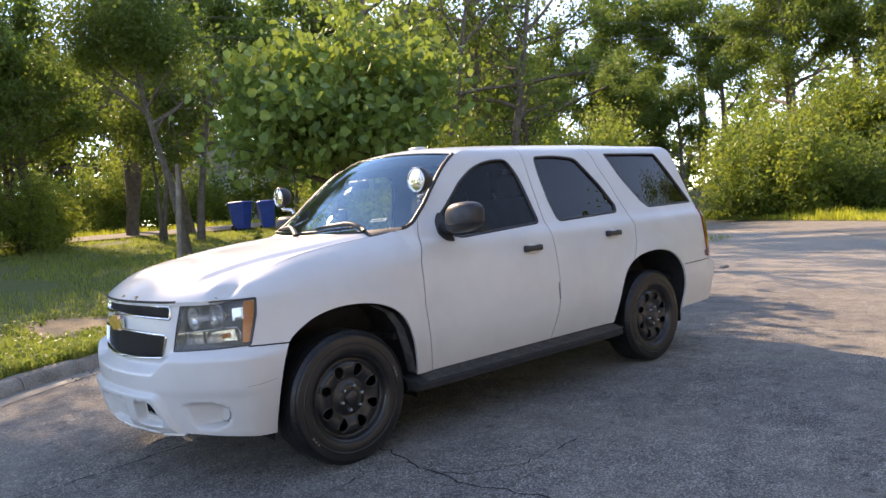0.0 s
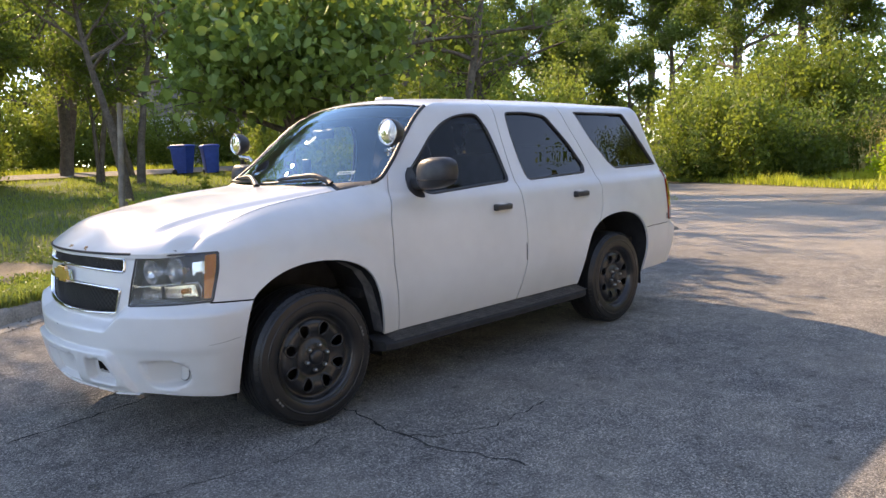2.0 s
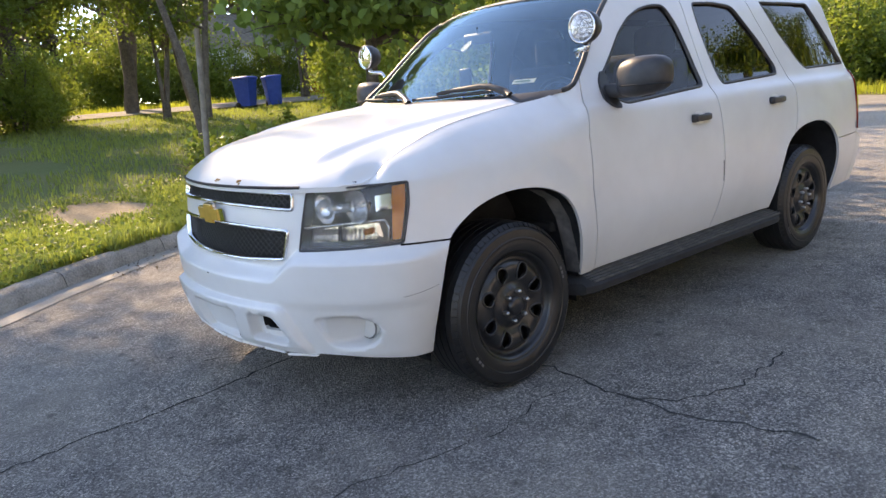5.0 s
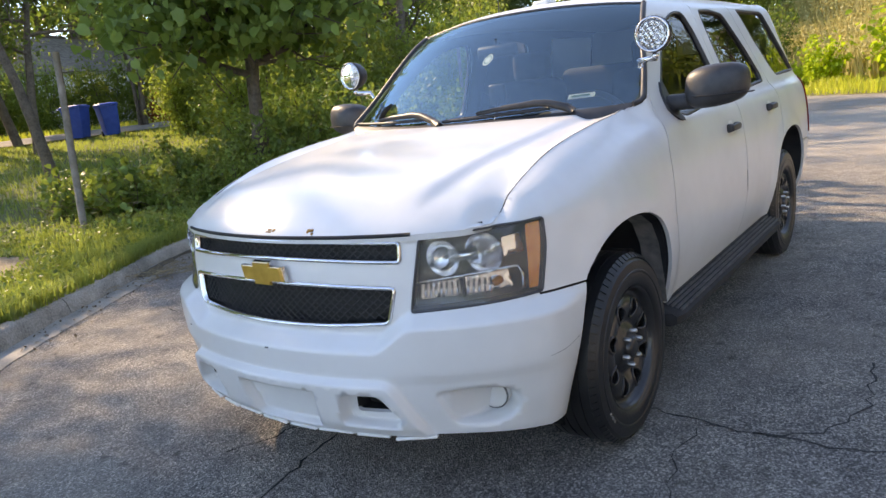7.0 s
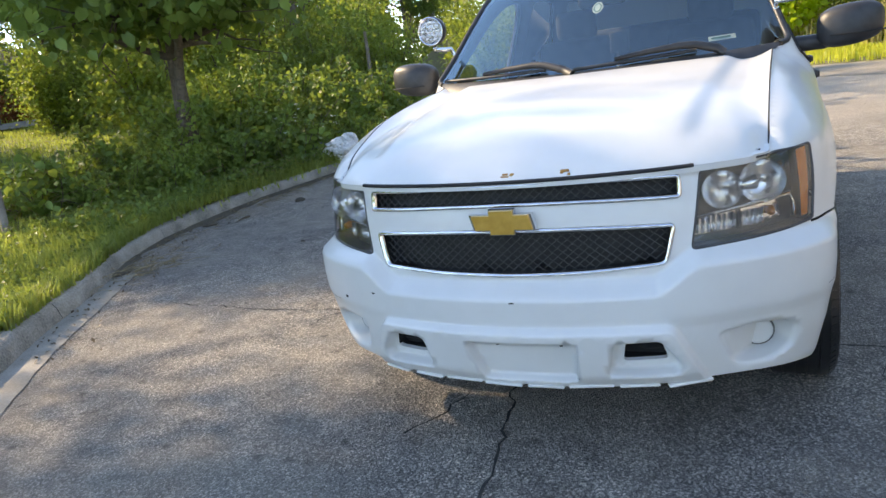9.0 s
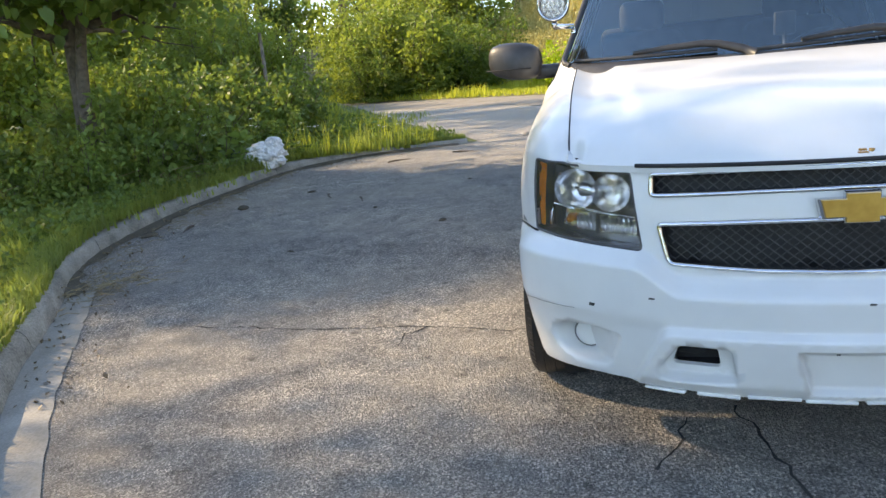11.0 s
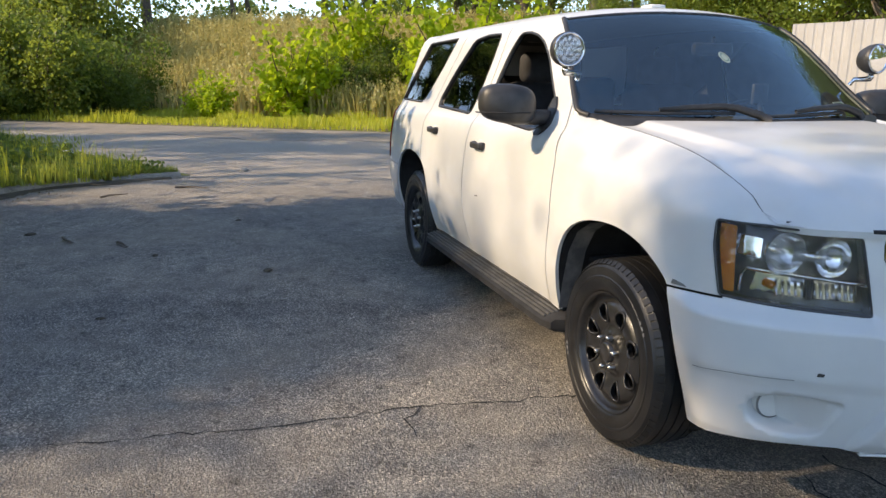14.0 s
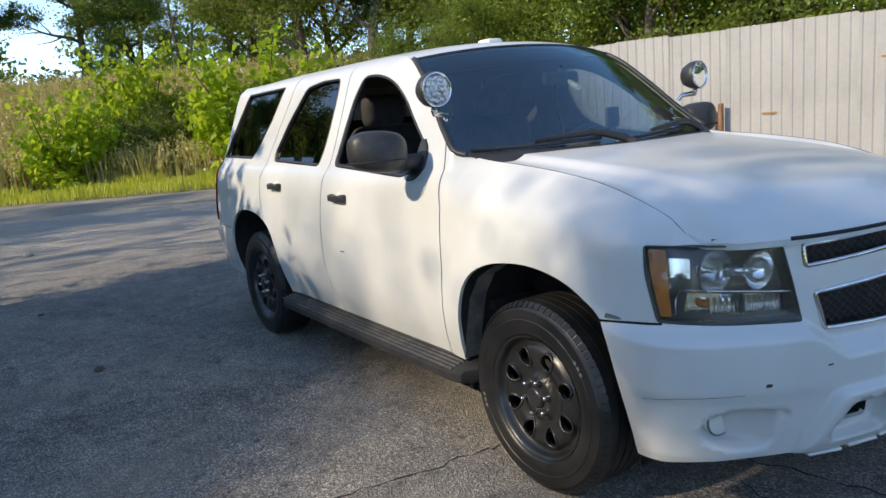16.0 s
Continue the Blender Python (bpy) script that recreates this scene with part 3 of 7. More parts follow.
# gentle turn of the upper body round the rear corner
ker = np.exp(-0.5 * (np.arange(-220, 221) * (OS[1] - OS[0]) / 0.30) ** 2)
ker /= ker.sum()
turn = step(1.75, 2.15, -OX)
smx = np.convolve(np.concatenate([ONX[220:0:-1], ONX, ONX[-2:-222:-1]]), ker, "valid")
smy = np.convolve(np.concatenate([-ONY[220:0:-1], ONY, -ONY[-2:-222:-1]]), ker, "valid")
ONX, ONY = ONX + (smx - ONX) * turn, ONY + (smy - ONY) * turn
ONX, ONY = ONX / np.hypot(ONX, ONY), ONY / np.hypot(ONX, ONY)
IDX_SIDE = int(np.argmax(OX < 1.2))


def s_x(x):
    """Outline length at a place x of the side."""
    return float(np.interp(-x, -OX, OS))


def s_y(y):
    """Outline length at a place y of the front."""
    return float(np.interp(y, OY[:IDX_SIDE], OS[:IDX_SIDE]))


O_SIDE = pchip([0.2, 0.30, 0.385, 0.5, 0.62, 0.74, 0.85, 0.95, 1.05, 1.12, 1.16, 1.20, 1.24, 1.45, 1.60, 1.68, 1.72, 1.745, 1.765, 1.79],
               [-0.10, -0.085, -0.062, -0.028, -0.006, 0.0, -0.002, -0.009, -0.022, -0.037, -0.055, -0.088, -0.108, -0.192, -0.25, -0.283, -0.308, -0.34, -0.385, -0.45])
ZTOP_X = [2.4, 2.15, 2.06, 1.9, 1.65, 1.3, 1.08, 0.95, 0.80, 0.62, 0.46, 0.36, 0.22, 0, -0.5, -1.2, -1.9, -2.53]
ZTOP_Z = [0.985, 0.988, 1.06, 1.113, 1.172, 1.216, 1.235, 1.258, 1.36, 1.53, 1.665, 1.72, 1.752, 1.765, 1.775, 1.775, 1.76, 1.755]
ZTOP = pchip(ZTOP_X, ZTOP_Z)
HOOD_Y = 0.787
FRZ = pchip([0.9, 1.7, 2.0, 2.16, 2.45], [0.20, 0.19, 0.12, 0.05, 0.04])
ARCH_F = [(1.955, 0.15), (1.95, 0.27), (1.93, 0.45), (1.90, 0.62), (1.86, 0.735), (1.79, 0.80), (1.69, 0.85), (1.55, 0.877), (1.40, 0.872), (1.27, 0.845), (1.16, 0.785), (1.09, 0.68), (1.045, 0.52), (1.02, 0.38), (1.01, 0.15)]
ARCH_R = [(-0.88, 0.15), (-0.90, 0.38), (-0.925, 0.52), (-0.97, 0.67), (-1.05, 0.795), (-1.20, 0.872), (-1.41, 0.898), (-1.60, 0.88), (-1.75, 0.81), (-1.84, 0.70), (-1.875, 0.55), (-1.88, 0.38), (-1.88, 0.15)]

ARCH_F, ARCH_R = [tuple(p) for p in curve(ARCH_F, 5)], [tuple(p) for p in curve(ARCH_R, 5)]


def loop_dist(poly, px, py):
    """Signed distance to a closed loop, positive inside."""
    px, py = np.asarray(px, float), np.asarray(py, float)
    best = np.full(px.shape, 9.0)
    for i in range(len(poly)):
        (x1, y1), (x2, y2) = poly[i - 1], poly[i]
        dx, dy = x2 - x1, y2 - y1
        t = np.clip(((px - x1) * dx + (py - y1) * dy) / max(dx * dx + dy * dy, 1e-12), 0, 1)
        best = np.minimum(best, np.hypot(px - x1 - t * dx, py - y1 - t * dy))
    return np.where(inside(poly, px.ravel(), py.ravel()).reshape(px.shape), best, -best)


FOG_REC = rounded([(0.612, 0.460), (0.70, 0.466), (0.785, 0.458), (0.822, 0.43), (0.822, 0.375), (0.785, 0.342), (0.72, 0.334), (0.66, 0.342)], 0.028, 5)
HOOK_REC = rounded([(0.318, 0.460), (0.452, 0.462), (0.508, 0.374), (0.496, 0.346), (0.302, 0.350)], 0.02, 4)
PLATE_REC = rounded([(-0.150, 0.460), (0.213, 0.462), (0.199, 0.322), (-0.108, 0.322)], 0.01, 3)
TRIM = rounded([(-0.488, 0.506), (0.488, 0.506), (0.58, 0.31), (0.60, 0.20), (-0.60, 0.20), (-0.58, 0.31)], 0.03, 4)
RELIEF = ((FOG_REC, -0.125, 0.010), (HOOK_REC, -0.046, 0.006), (PLATE_REC, -0.036, 0.005), (TRIM, 0.040, 0.013))


def front_offset(y, z):
    """Outward offset of the front: lamp and grille plane above, bumper below. y: distance to the left of the centre line."""
    a = np.abs(y)
    base = np.interp(z, [0.6, 0.72, 0.85, 0.985, 1.05], [0.012, 0.012, 0.0, -0.022, -0.04])
    led = 0.612 + 0.082 * step(0.44, 0.58, a)
    face = np.interp(z, [0.2, 0.262, 0.30, 0.42, 0.50, 0.535, 0.6, 0.7], [-0.03, 0.0, 0.018, 0.048, 0.062, 0.074, 0.078, 0.078])
    w = 1 - step(led - 0.012, led + 0.05, z)
    o = base + (face - base) * w
    u = np.clip((a - 0.65) / 0.155, 0, 1)
    for poly, h, e in RELIEF:
        q = a if min(p[0] for p in poly) > 0 else y
        o = o + h * step(-e, e, loop_dist(poly, q, z)) * ((0.12 + 0.88 * u) if poly is FOG_REC else 0.25 + 0.75 * step(0.27, 0.35, z) if poly is TRIM else 1.0)
    return o


def offset(s, z):
    sg = np.where(s < 0, -1.0, 1.0)
    s = np.abs(s)
    x, a = np.interp(s, OS, OX), np.interp(s, OS, OY)
    a = np.where(s < OS[IDX_SIDE], a, 1.0) * sg
    wf = step(1.86, 2.06, x)
    o = (1 - wf) * O_SIDE(z) + wf * front_offset(a, z)
    o = o + 0.012 * (1 - wf) * step(1.70, 1.86, x) * (1 - step(0.70, 0.74, z)) * step(0.2, 0.5, z)
    for arch, xc in ((ARCH_F, 1.47), (ARCH_R, -1.41)):
        r = np.hypot((x - xc) / 0.55, (z - 0.42) / 0.57)
        o = o + 0.017 * (1 - step(0.86, 1.12, r)) * (1 - wf)
    zt, rz = ZTOP(x), FRZ(x)
    q = np.clip((z - (zt - rz)) / rz, 0, 1)
    c = (1 - np.sqrt(1 - (0.94 * q) ** 2)) / (1 - math.sqrt(1 - 0.94 ** 2)) * step(0.90, 1.0, x)
    ny = np.interp(s, OS, ONY)
    roll = np.clip((np.interp(s, OS, OY) - HOOD_Y) / np.maximum(ny, 0.3), 0.012, 0.3)
    o = o + (-roll - o) * c
    rear = step(2.34, 2.46, -x)
    bump = rear * (1 - step(0.70, 0.74, z)) * 0.08
    return o + bump


def surf(s, z, off=0.0):
    """Body surface at outline length s (negative: right side) and height z."""
    s, z = np.asarray(s, float), np.asarray(z, float)
    a, sg = np.abs(s), np.where(s < 0, -1.0, 1.0)
    o = offset(s, z) + off
    return np.stack([np.interp(a, OS, OX) + o * np.interp(a, OS, ONX), sg * (np.interp(a, OS, OY) + o * np.interp(a, OS, ONY)), z], -1)


def surf_n(s, z, e=0.004):
    du, dv = surf(s + e, z) - surf(s - e, z), surf(s, z + e) - surf(s, z - e)
    n = np.cross(du, dv)
    n = n / np.maximum(np.linalg.norm(n, axis=-1, keepdims=True), 1e-9)
    return n


def triangulate(points, loops, closed=True):
    """Delaunay over points with loops as fixed edges: coordinates and triangles."""
    vs, es = list(points), []
    for lp in loops:
        k, n = len(vs), len(lp)
        vs += lp
        es += [(k + i, k + (i + 1) % n) for i in range(n if closed else n - 1)]
    res = delaunay_2d_cdt([Vector(p) for p in vs], es, [], 0, 1e-5)
    return np.array([tuple(v) for v in res[0]]), np.array([f for f in res[2]])


def patch(poly, off, d=0.03):
    """A sheet over a closed loop in (s, z) at an outward offset."""
    lp = resample(poly, d)
    pa = np.array(lp)
    gx, gz = np.meshgrid(np.arange(pa[:, 0].min(), pa[:, 0].max(), d), np.arange(pa[:, 1].min(), pa[:, 1].max(), d))
    gx, gz = gx.ravel(), gz.ravel()
    ok = inside(poly, gx, gz)
    pts = [(x, z) for x, z in zip(gx[ok], gz[ok]) if np.min(np.hypot(pa[:, 0] - x, pa[:, 1] - z)) > 0.4 * d]
    co, tri = triangulate(pts, [lp])
    c = co[tri].mean(1)
    tri = tri[inside(poly, c[:, 0], c[:, 1])]
    return Geo().add(surf(co[:, 0], co[:, 1], off).tolist(), outward(co, tri))


def outward(co, tri):
    """Triangles turned so that they face out of the body."""
    d1, d2 = co[tri[:, 1]] - co[tri[:, 0]], co[tri[:, 2]] - co[tri[:, 0]]
    return [tuple(t) if k > 0 else tuple(t[::-1]) for t, k in zip(tri.tolist(), d1[:, 0] * d2[:, 1] - d1[:, 1] * d2[:, 0])]


def loop_ring(poly, w, lo, hi, d=0.03):
    """A raised frame along a closed loop in (s, z): width w inward, from offset lo to hi."""
    lp = np.array(resample(poly, d))
    area = 0.5 * np.sum(lp[:, 0] * np.roll(lp[:, 1], -1) - np.roll(lp[:, 0], -1) * lp[:, 1])
    t = np.roll(lp, -1, 0) - np.roll(lp, 1, 0)
    t = t / np.maximum(np.hypot(t[:, 0], t[:, 1])[:, None], 1e-9)
    nrm = np.stack([-t[:, 1], t[:, 0]], 1) * (1 if area > 0 else -1)
    inner = lp + nrm * w
    rows = [surf(lp[:, 0], lp[:, 1], lo), surf(*(lp + nrm * w * 0.2).T, hi), surf(*(lp + nrm * w * 0.8).T, hi), surf(*inner.T, lo)]
    n = len(lp)
    vs = np.concatenate(rows).tolist()
    return Geo().add(vs, [(k * n + i, k * n + (i + 1) % n, (k + 1) * n + (i + 1) % n, (k + 1) * n + i) for k in range(3) for i in range(n)])


def side_poly(pts):
    return [(s_x(x), z) for x, z in pts]


def flip(poly):
    return [(-s, z) for s, z in poly]


def strip(line, w=0.0075):
    """A thin closed loop along an open line."""
    p = np.array(resample(line, 0.03, False))
    t = np.gradient(p, axis=0)
    t = t / np.hypot(t[:, 0], t[:, 1])[:, None]
    n = np.stack([-t[:, 1], t[:, 0]], 1) * w / 2
    return [tuple(q) for q in np.concatenate([p + n, (p - n)[::-1]])]


F_WIN = side_poly(rounded([(0.60, 1.163), (0.71, 1.235), (0.70, 1.31), (0.56, 1.42), (0.43, 1.53), (0.30, 1.61), (0.18, 1.655), (0.05, 1.678), (-0.085, 1.678), (-0.15, 1.56), (-0.178, 1.40), (-0.20, 1.203)], 0.05))
R_WIN = side_poly(rounded([(-0.385, 1.20), (-0.36, 1.36), (-0.355, 1.55), (-0.37, 1.693), (-0.62, 1.697), (-0.84, 1.675), (-1.02, 1.46), (-1.125, 1.28), (-1.10, 1.222)], 0.05))
Q_WIN = side_poly(rounded([(-1.212, 1.705), (-1.99, 1.70), (-2.13, 1.52), (-2.295, 1.245), (-1.54, 1.238), (-1.47, 1.29), (-1.32, 1.49)], 0.03))
LAMP = rounded([(s_y(0.560), 0.727), (s_y(0.602), 0.964), (s_y(0.775), 0.981), (s_x(1.995), 0.986), (s_x(2.0), 0.90), (s_x(2.035), 0.744), (s_y(0.75), 0.734)], 0.015)
TAIL = rounded([(s_x(-2.315), 1.20), (s_x(-2.27), 1.0), (s_x(-2.28), 0.76), (s_x(-2.45), 0.76), (s_x(-2.475), 1.0), (s_x(-2.45), 1.20)], 0.02)
GR_UP = rounded([(-s_y(0.548), 0.887), (-s_y(0.55), 0.964), (-s_y(0.25), 0.974), (0, 0.978), (s_y(0.25), 0.974), (s_y(0.55), 0.964), (s_y(0.548), 0.887), (s_y(0.25), 0.898), (0, 0.902), (-s_y(0.25), 0.898)], 0.02)
GR_LO = rounded([(-s_y(0.495), 0.685), (-s_y(0.527), 0.817), (-s_y(0.25), 0.828), (0, 0.832), (s_y(0.25), 0.828), (s_y(0.527), 0.817), (s_y(0.495), 0.685), (s_y(0.25), 0.672), (0, 0.668), (-s_y(0.25), 0.672)], 0.025)
HOOK = rounded([(s_y(0.345), 0.382), (s_y(0.354), 0.450), (s_y(0.458), 0.450), (s_y(0.478), 0.384)], 0.014)
GAPS = [[(0.855, 1.325), (0.90, 1.2), (0.945, 1.05), (0.955, 0.8), (0.93, 0.55), (0.895, 0.37)],
        [(-0.27, 1.80), (-0.25, 1.5), (-0.245, 1.2), (-0.255, 1.0), (-0.262, 0.8), (-0.255, 0.65), (-0.22, 0.5), (-0.185, 0.37)],
        [(-1.02, 1.80), (-1.075, 1.60), (-1.14, 1.46), (-1.215, 1.25), (-1.23, 1.1), (-1.205, 0.98), (-1.13, 0.85), (-1.05, 0.72)],
        [(2.05, 0.741), (1.95, 0.737), (1.84, 0.733)],
        [(-1.85, 0.735), (-2.2, 0.738), (-2.40, 0.742)]]
LOWER = [(0.0, 0.295), (s_y(0.3), 0.290), (s_y(0.5), 0.302), (s_y(0.7), 0.297), (s_x(2.1), 0.282), (s_x(1.95), 0.264), (s_x(1.5), 0.258), (s_x(1.03), 0.385), (s_x(0.9), 0.385), (s_x(-0.9), 0.39), (s_x(-1.5), 0.39), (s_x(-1.88), 0.36), (SMAX - 0.02, 0.36)]


def car_body(suv):
    holes = [p for q in (F_WIN, R_WIN, Q_WIN, LAMP, TAIL, HOOK, side_poly(ARCH_F), side_poly(ARCH_R)) for p in (q, flip(q))] + [GR_UP, GR_LO]
    gaps = [p for q in GAPS for p in (strip([(s_x(x), z) for x, z in q]), flip(strip([(s_x(x), z) for x, z in q])))]
    xs = np.unique(np.concatenate([np.linspace(2.15, -2.529, 120)]))
    top = [(0.0, 0.985), (s_y(0.3), 0.985), (s_y(0.6), 0.985)] + [(s_x(x), float(ZTOP(x))) for x in xs[::-1]]
    top = [p for i, p in enumerate(top) if i == 0 or p[0] > top[i - 1][0] + 1e-4]
    dom = [(-s, z) for s, z in LOWER[:0:-1]] + LOWER + top[::-1] + [(-s, z) for s, z in top[1:]]
    dom = resample(dom, 0.035)
    pts = []
    for a in np.concatenate([np.arange(0, 1.2, 0.02), np.arange(1.2, 2.2, 0.02), np.arange(2.2, SMAX, 0.04)]):
        x = float(np.interp(a, OS, OX))
        fine = a < 1.2
        zt, rz = float(ZTOP(x)), float(FRZ(x))
        zs = list(np.arange(0.28, 0.76, 0.016 if fine else 0.04)) + list(np.arange(0.76, zt - (rz if x > 0.9 else 0), 0.03))
        if x > 0.9:
            zs += [zt - rz + rz * math.sin(t) for t in np.linspace(0.1, 1.5, 14)]
        for z in zs:
            pts += [(a, z), (-a, z)] if a > 0 else [(a, z)]
    loops = [resample(h, 0.02) for h in holes] + gaps
    for a in np.arange(0.004, 0.92, 0.012):
        y = float(np.interp(a, OS, OY))
        led = 0.612 + 0.082 * float(step(0.44, 0.58, y))
        pts = [p for p in pts if not (abs(abs(p[0]) - a) < 0.006 and -0.02 < p[1] - led < 0.058)]
        pts += [(m * a, led + h) for m in (1, -1) for h in (-0.013, 0.0, 0.012, 0.025, 0.038, 0.051)]
    lines = []
    for poly, h, e in RELIEF:
        q0 = np.array(resample(poly, 0.006))
        tn = np.roll(q0, -1, 0) - np.roll(q0, 1, 0)
        tn = tn / np.hypot(tn[:, 0], tn[:, 1])[:, None]
        for k in (-1.0, -0.4, 0.4, 1.0):
            lp = [tuple(p) for p in q0 + np.stack([tn[:, 1], -tn[:, 0]], 1) * k * e]
            for m in (1, -1):
                if m < 0 and poly is TRIM:
                    continue
                if poly is PLATE_REC and m < 0:
                    continue
                q = [(math.copysign(s_y(abs(y)), y * m), max(z, 0.304)) for y, z in lp]
                lines.append([p for i, p in enumerate(q) if i == 0 or math.dist(p, q[i - 1]) > 0.003])
    loops += [resample(q, 0.014) for q in lines]
    fixed = np.array([p for lp in loops for p in lp] + dom)
    pa = np.array(pts)
    keep = inside(dom, pa[:, 0], pa[:, 1])
    for i in range(0, len(pa), 2000):
        d = np.min(np.abs(pa[i:i + 2000, None, 0] - fixed[None, :, 0]) + np.abs(pa[i:i + 2000, None, 1] - fixed[None, :, 1]), axis=1)
        keep[i:i + 2000] &= d > 0.006
    co, tri = triangulate([tuple(p) for p in pa[keep]], loops + [dom])
    c = co[tri].mean(1)
    inn = inside(dom, c[:, 0], c[:, 1])
    hole, gap = np.zeros(len(tri), bool), np.zeros(len(tri), bool)
    for h in loops[:len(holes)]:
        hole |= inside(h, c[:, 0], c[:, 1])
    for g in gaps:
        gap |= inside(g, c[:, 0], c[:, 1])
    P, N = surf(co[:, 0], co[:, 1]), surf_n(co[:, 0], co[:, 1])
    # black inner skin behind the joints
    back = tri[inn & ~hole & ((np.abs(c[:, 0]) < s_x(-1.95)) | (c[:, 1] < 0.9)) & ((np.abs(c[:, 0]) > s_x(2.12)) | (c[:, 1] > 0.7))]
    PB = P - N * 0.03
    PB[:, 2] = np.minimum(PB[:, 2], 1.765)
    part("inner_skin", Geo().add(PB.tolist(), outward(co, back)), LINER, suv, "black inner trim and joints")
    panel = tri[inn & ~hole & ~gap]
    # connected panels
    lab = np.arange(len(co))
    while True:
        m = lab[panel].min(1)
        nl = lab.copy()
        np.minimum.at(nl, panel.ravel(), np.repeat(m, 3))
        nl = nl[nl]
        if (nl == lab).all():
            break
        lab = nl
    groups = {}
    for t, k in zip(panel, lab[panel[:, 0]]):
        groups.setdefault(k, []).append(t)
    for k, ts in groups.items():
        ts = np.array(ts)
        if len(ts) < 5:
            continue
        cs = co[ts].mean(1).mean(0)
        x, a = float(np.interp(abs(cs[0]), OS, OX)), abs(cs[0])
        name = "front_bumper" if a < 0.35 else "fender" if x > 0.95 else "front_door" if x > -0.1 else "rear_door" if x > -0.95 else "rear_bumper" if cs[1] < 0.62 and x < -1.5 else "quarter_panel"
        used = np.unique(ts)
        rem = -np.ones(len(co), int)
        rem[used] = np.arange(len(used))
        vs, fs = P[used], np.array(outward(co, ts))
        faces = [tuple(rem[list(f)]) for f in fs]
        cnt = {}
        for f in faces:
            for i in range(3):
                e = (f[i], f[(i + 1) % 3])
                cnt[tuple(sorted(e))] = cnt.get(tuple(sorted(e)), []) + [e]
        rim = [v[0] for v in cnt.values() if len(v) == 1]
        nv, extra, lip = len(vs), [], {}
        vl = vs.tolist()
        nl = N[used].tolist()
        for a_, b_ in rim:
            ids = []
            for q in (a_, b_):
                vl += [vs[q].tolist(), (vs[q] - N[used][q] * 0.016).tolist()]
                nl += [(0, 0, 0), (0, 0, 0)]
                ids += [len(vl) - 2, len(vl) - 1]
            extra.append((ids[2], ids[0], ids[1], ids[3]))
        me = bpy.data.meshes.new(name)
        me.from_pydata(vl, [], [tuple(int(i) for i in f) for f in faces + extra])
        me.materials.append(PAINT)
        me.shade_smooth()
        me.normals_split_custom_set_from_vertices([tuple(q) for q in nl])
        ob = new(name, me)
        ob.parent = suv
    return None


CENTRE = pchip([0.9, 1.25, 1.6, 1.9, 2.1, 2.2, 2.27, 2.32, 2.345, 2.36], [1.235, 1.222, 1.185, 1.145, 1.105, 1.077, 1.05, 1.02, 1.0, 0.985])


def hood(suv):
    rows, n = [], 101
    for t in np.concatenate([np.linspace(0, 0.86, 34), 0.86 + 0.14 * np.sin(np.linspace(0.08, 1, 16) * math.pi / 2)]):
        row = []
        xe = 0.952 + (2.152 - 0.952) * t
        e = surf(s_x(xe), float(ZTOP(xe)))
        zc = float(CENTRE(1.215 + (2.36 - 1.215) * t))
        for j in range(n):
            u = -1 + 2 * j / (n - 1)
            a = abs(u)
            y = u * (float(e[1]) - 0.0055)
            xf = float(surf(s_y(min(abs(y), 0.79)), 0.985, 0.003)[0])
            xr = 1.215 - 0.263 * u * u
            x = xr + (xf - xr) * t + (float(e[0]) - (xr + (xf - xr) * t)) * float(step(0.75 + 0.2 * t ** 4, 1.0, a))
            w = 0.10 * (a / 0.9) ** 2 if a < 0.9 else 0.10 + 0.90 * ((a - 0.9) / 0.1) ** 1.3
            top = zc + 0.010 + (0.022 * (1 - float(step(0.77 - 0.11 * t, 0.87 - 0.12 * t, a))) - 0.010) * (1 - float(step(0.82, 0.96, t))) - 0.010 * float(step(0.82, 0.96, t))
            z = top * (1 - w) + float(e[2]) * w - 0.003 * t ** 6
            row.append((x, y, z))
        rows.append(row)
    ob = part("hood", Geo().grid(rows), PAINT, suv, "white hood with rust chips along its front edge")
    part("hood_seal", Geo().tube([tuple(surf(math.copysign(s_y(abs(y)), y), 0.983, 0.004)) for y in np.linspace(-0.585, 0.585, 40)], 0.0065, 6), LINER, suv, "black gap under the hood edge")
    for k in (0, -1):
        part("fender_joint", Geo().tube([(r[k][0], r[k][1] * 1.004, r[k][2] - 0.002) for r in rows], 0.0036, 5), LINER, suv, "dark joint between hood and fender")
    # folded edges
    for line in ([r[0] for r in rows], [r[-1] for r in rows], rows[-1]):
        part("hood_edge", Geo().grid([[(x, y * k, z - h) for x, y, z in line] for k, h in ((1.0, 0.0006), (0.999, 0.004), (0.995, 0.02))]), PAINT, ob)
    return rows


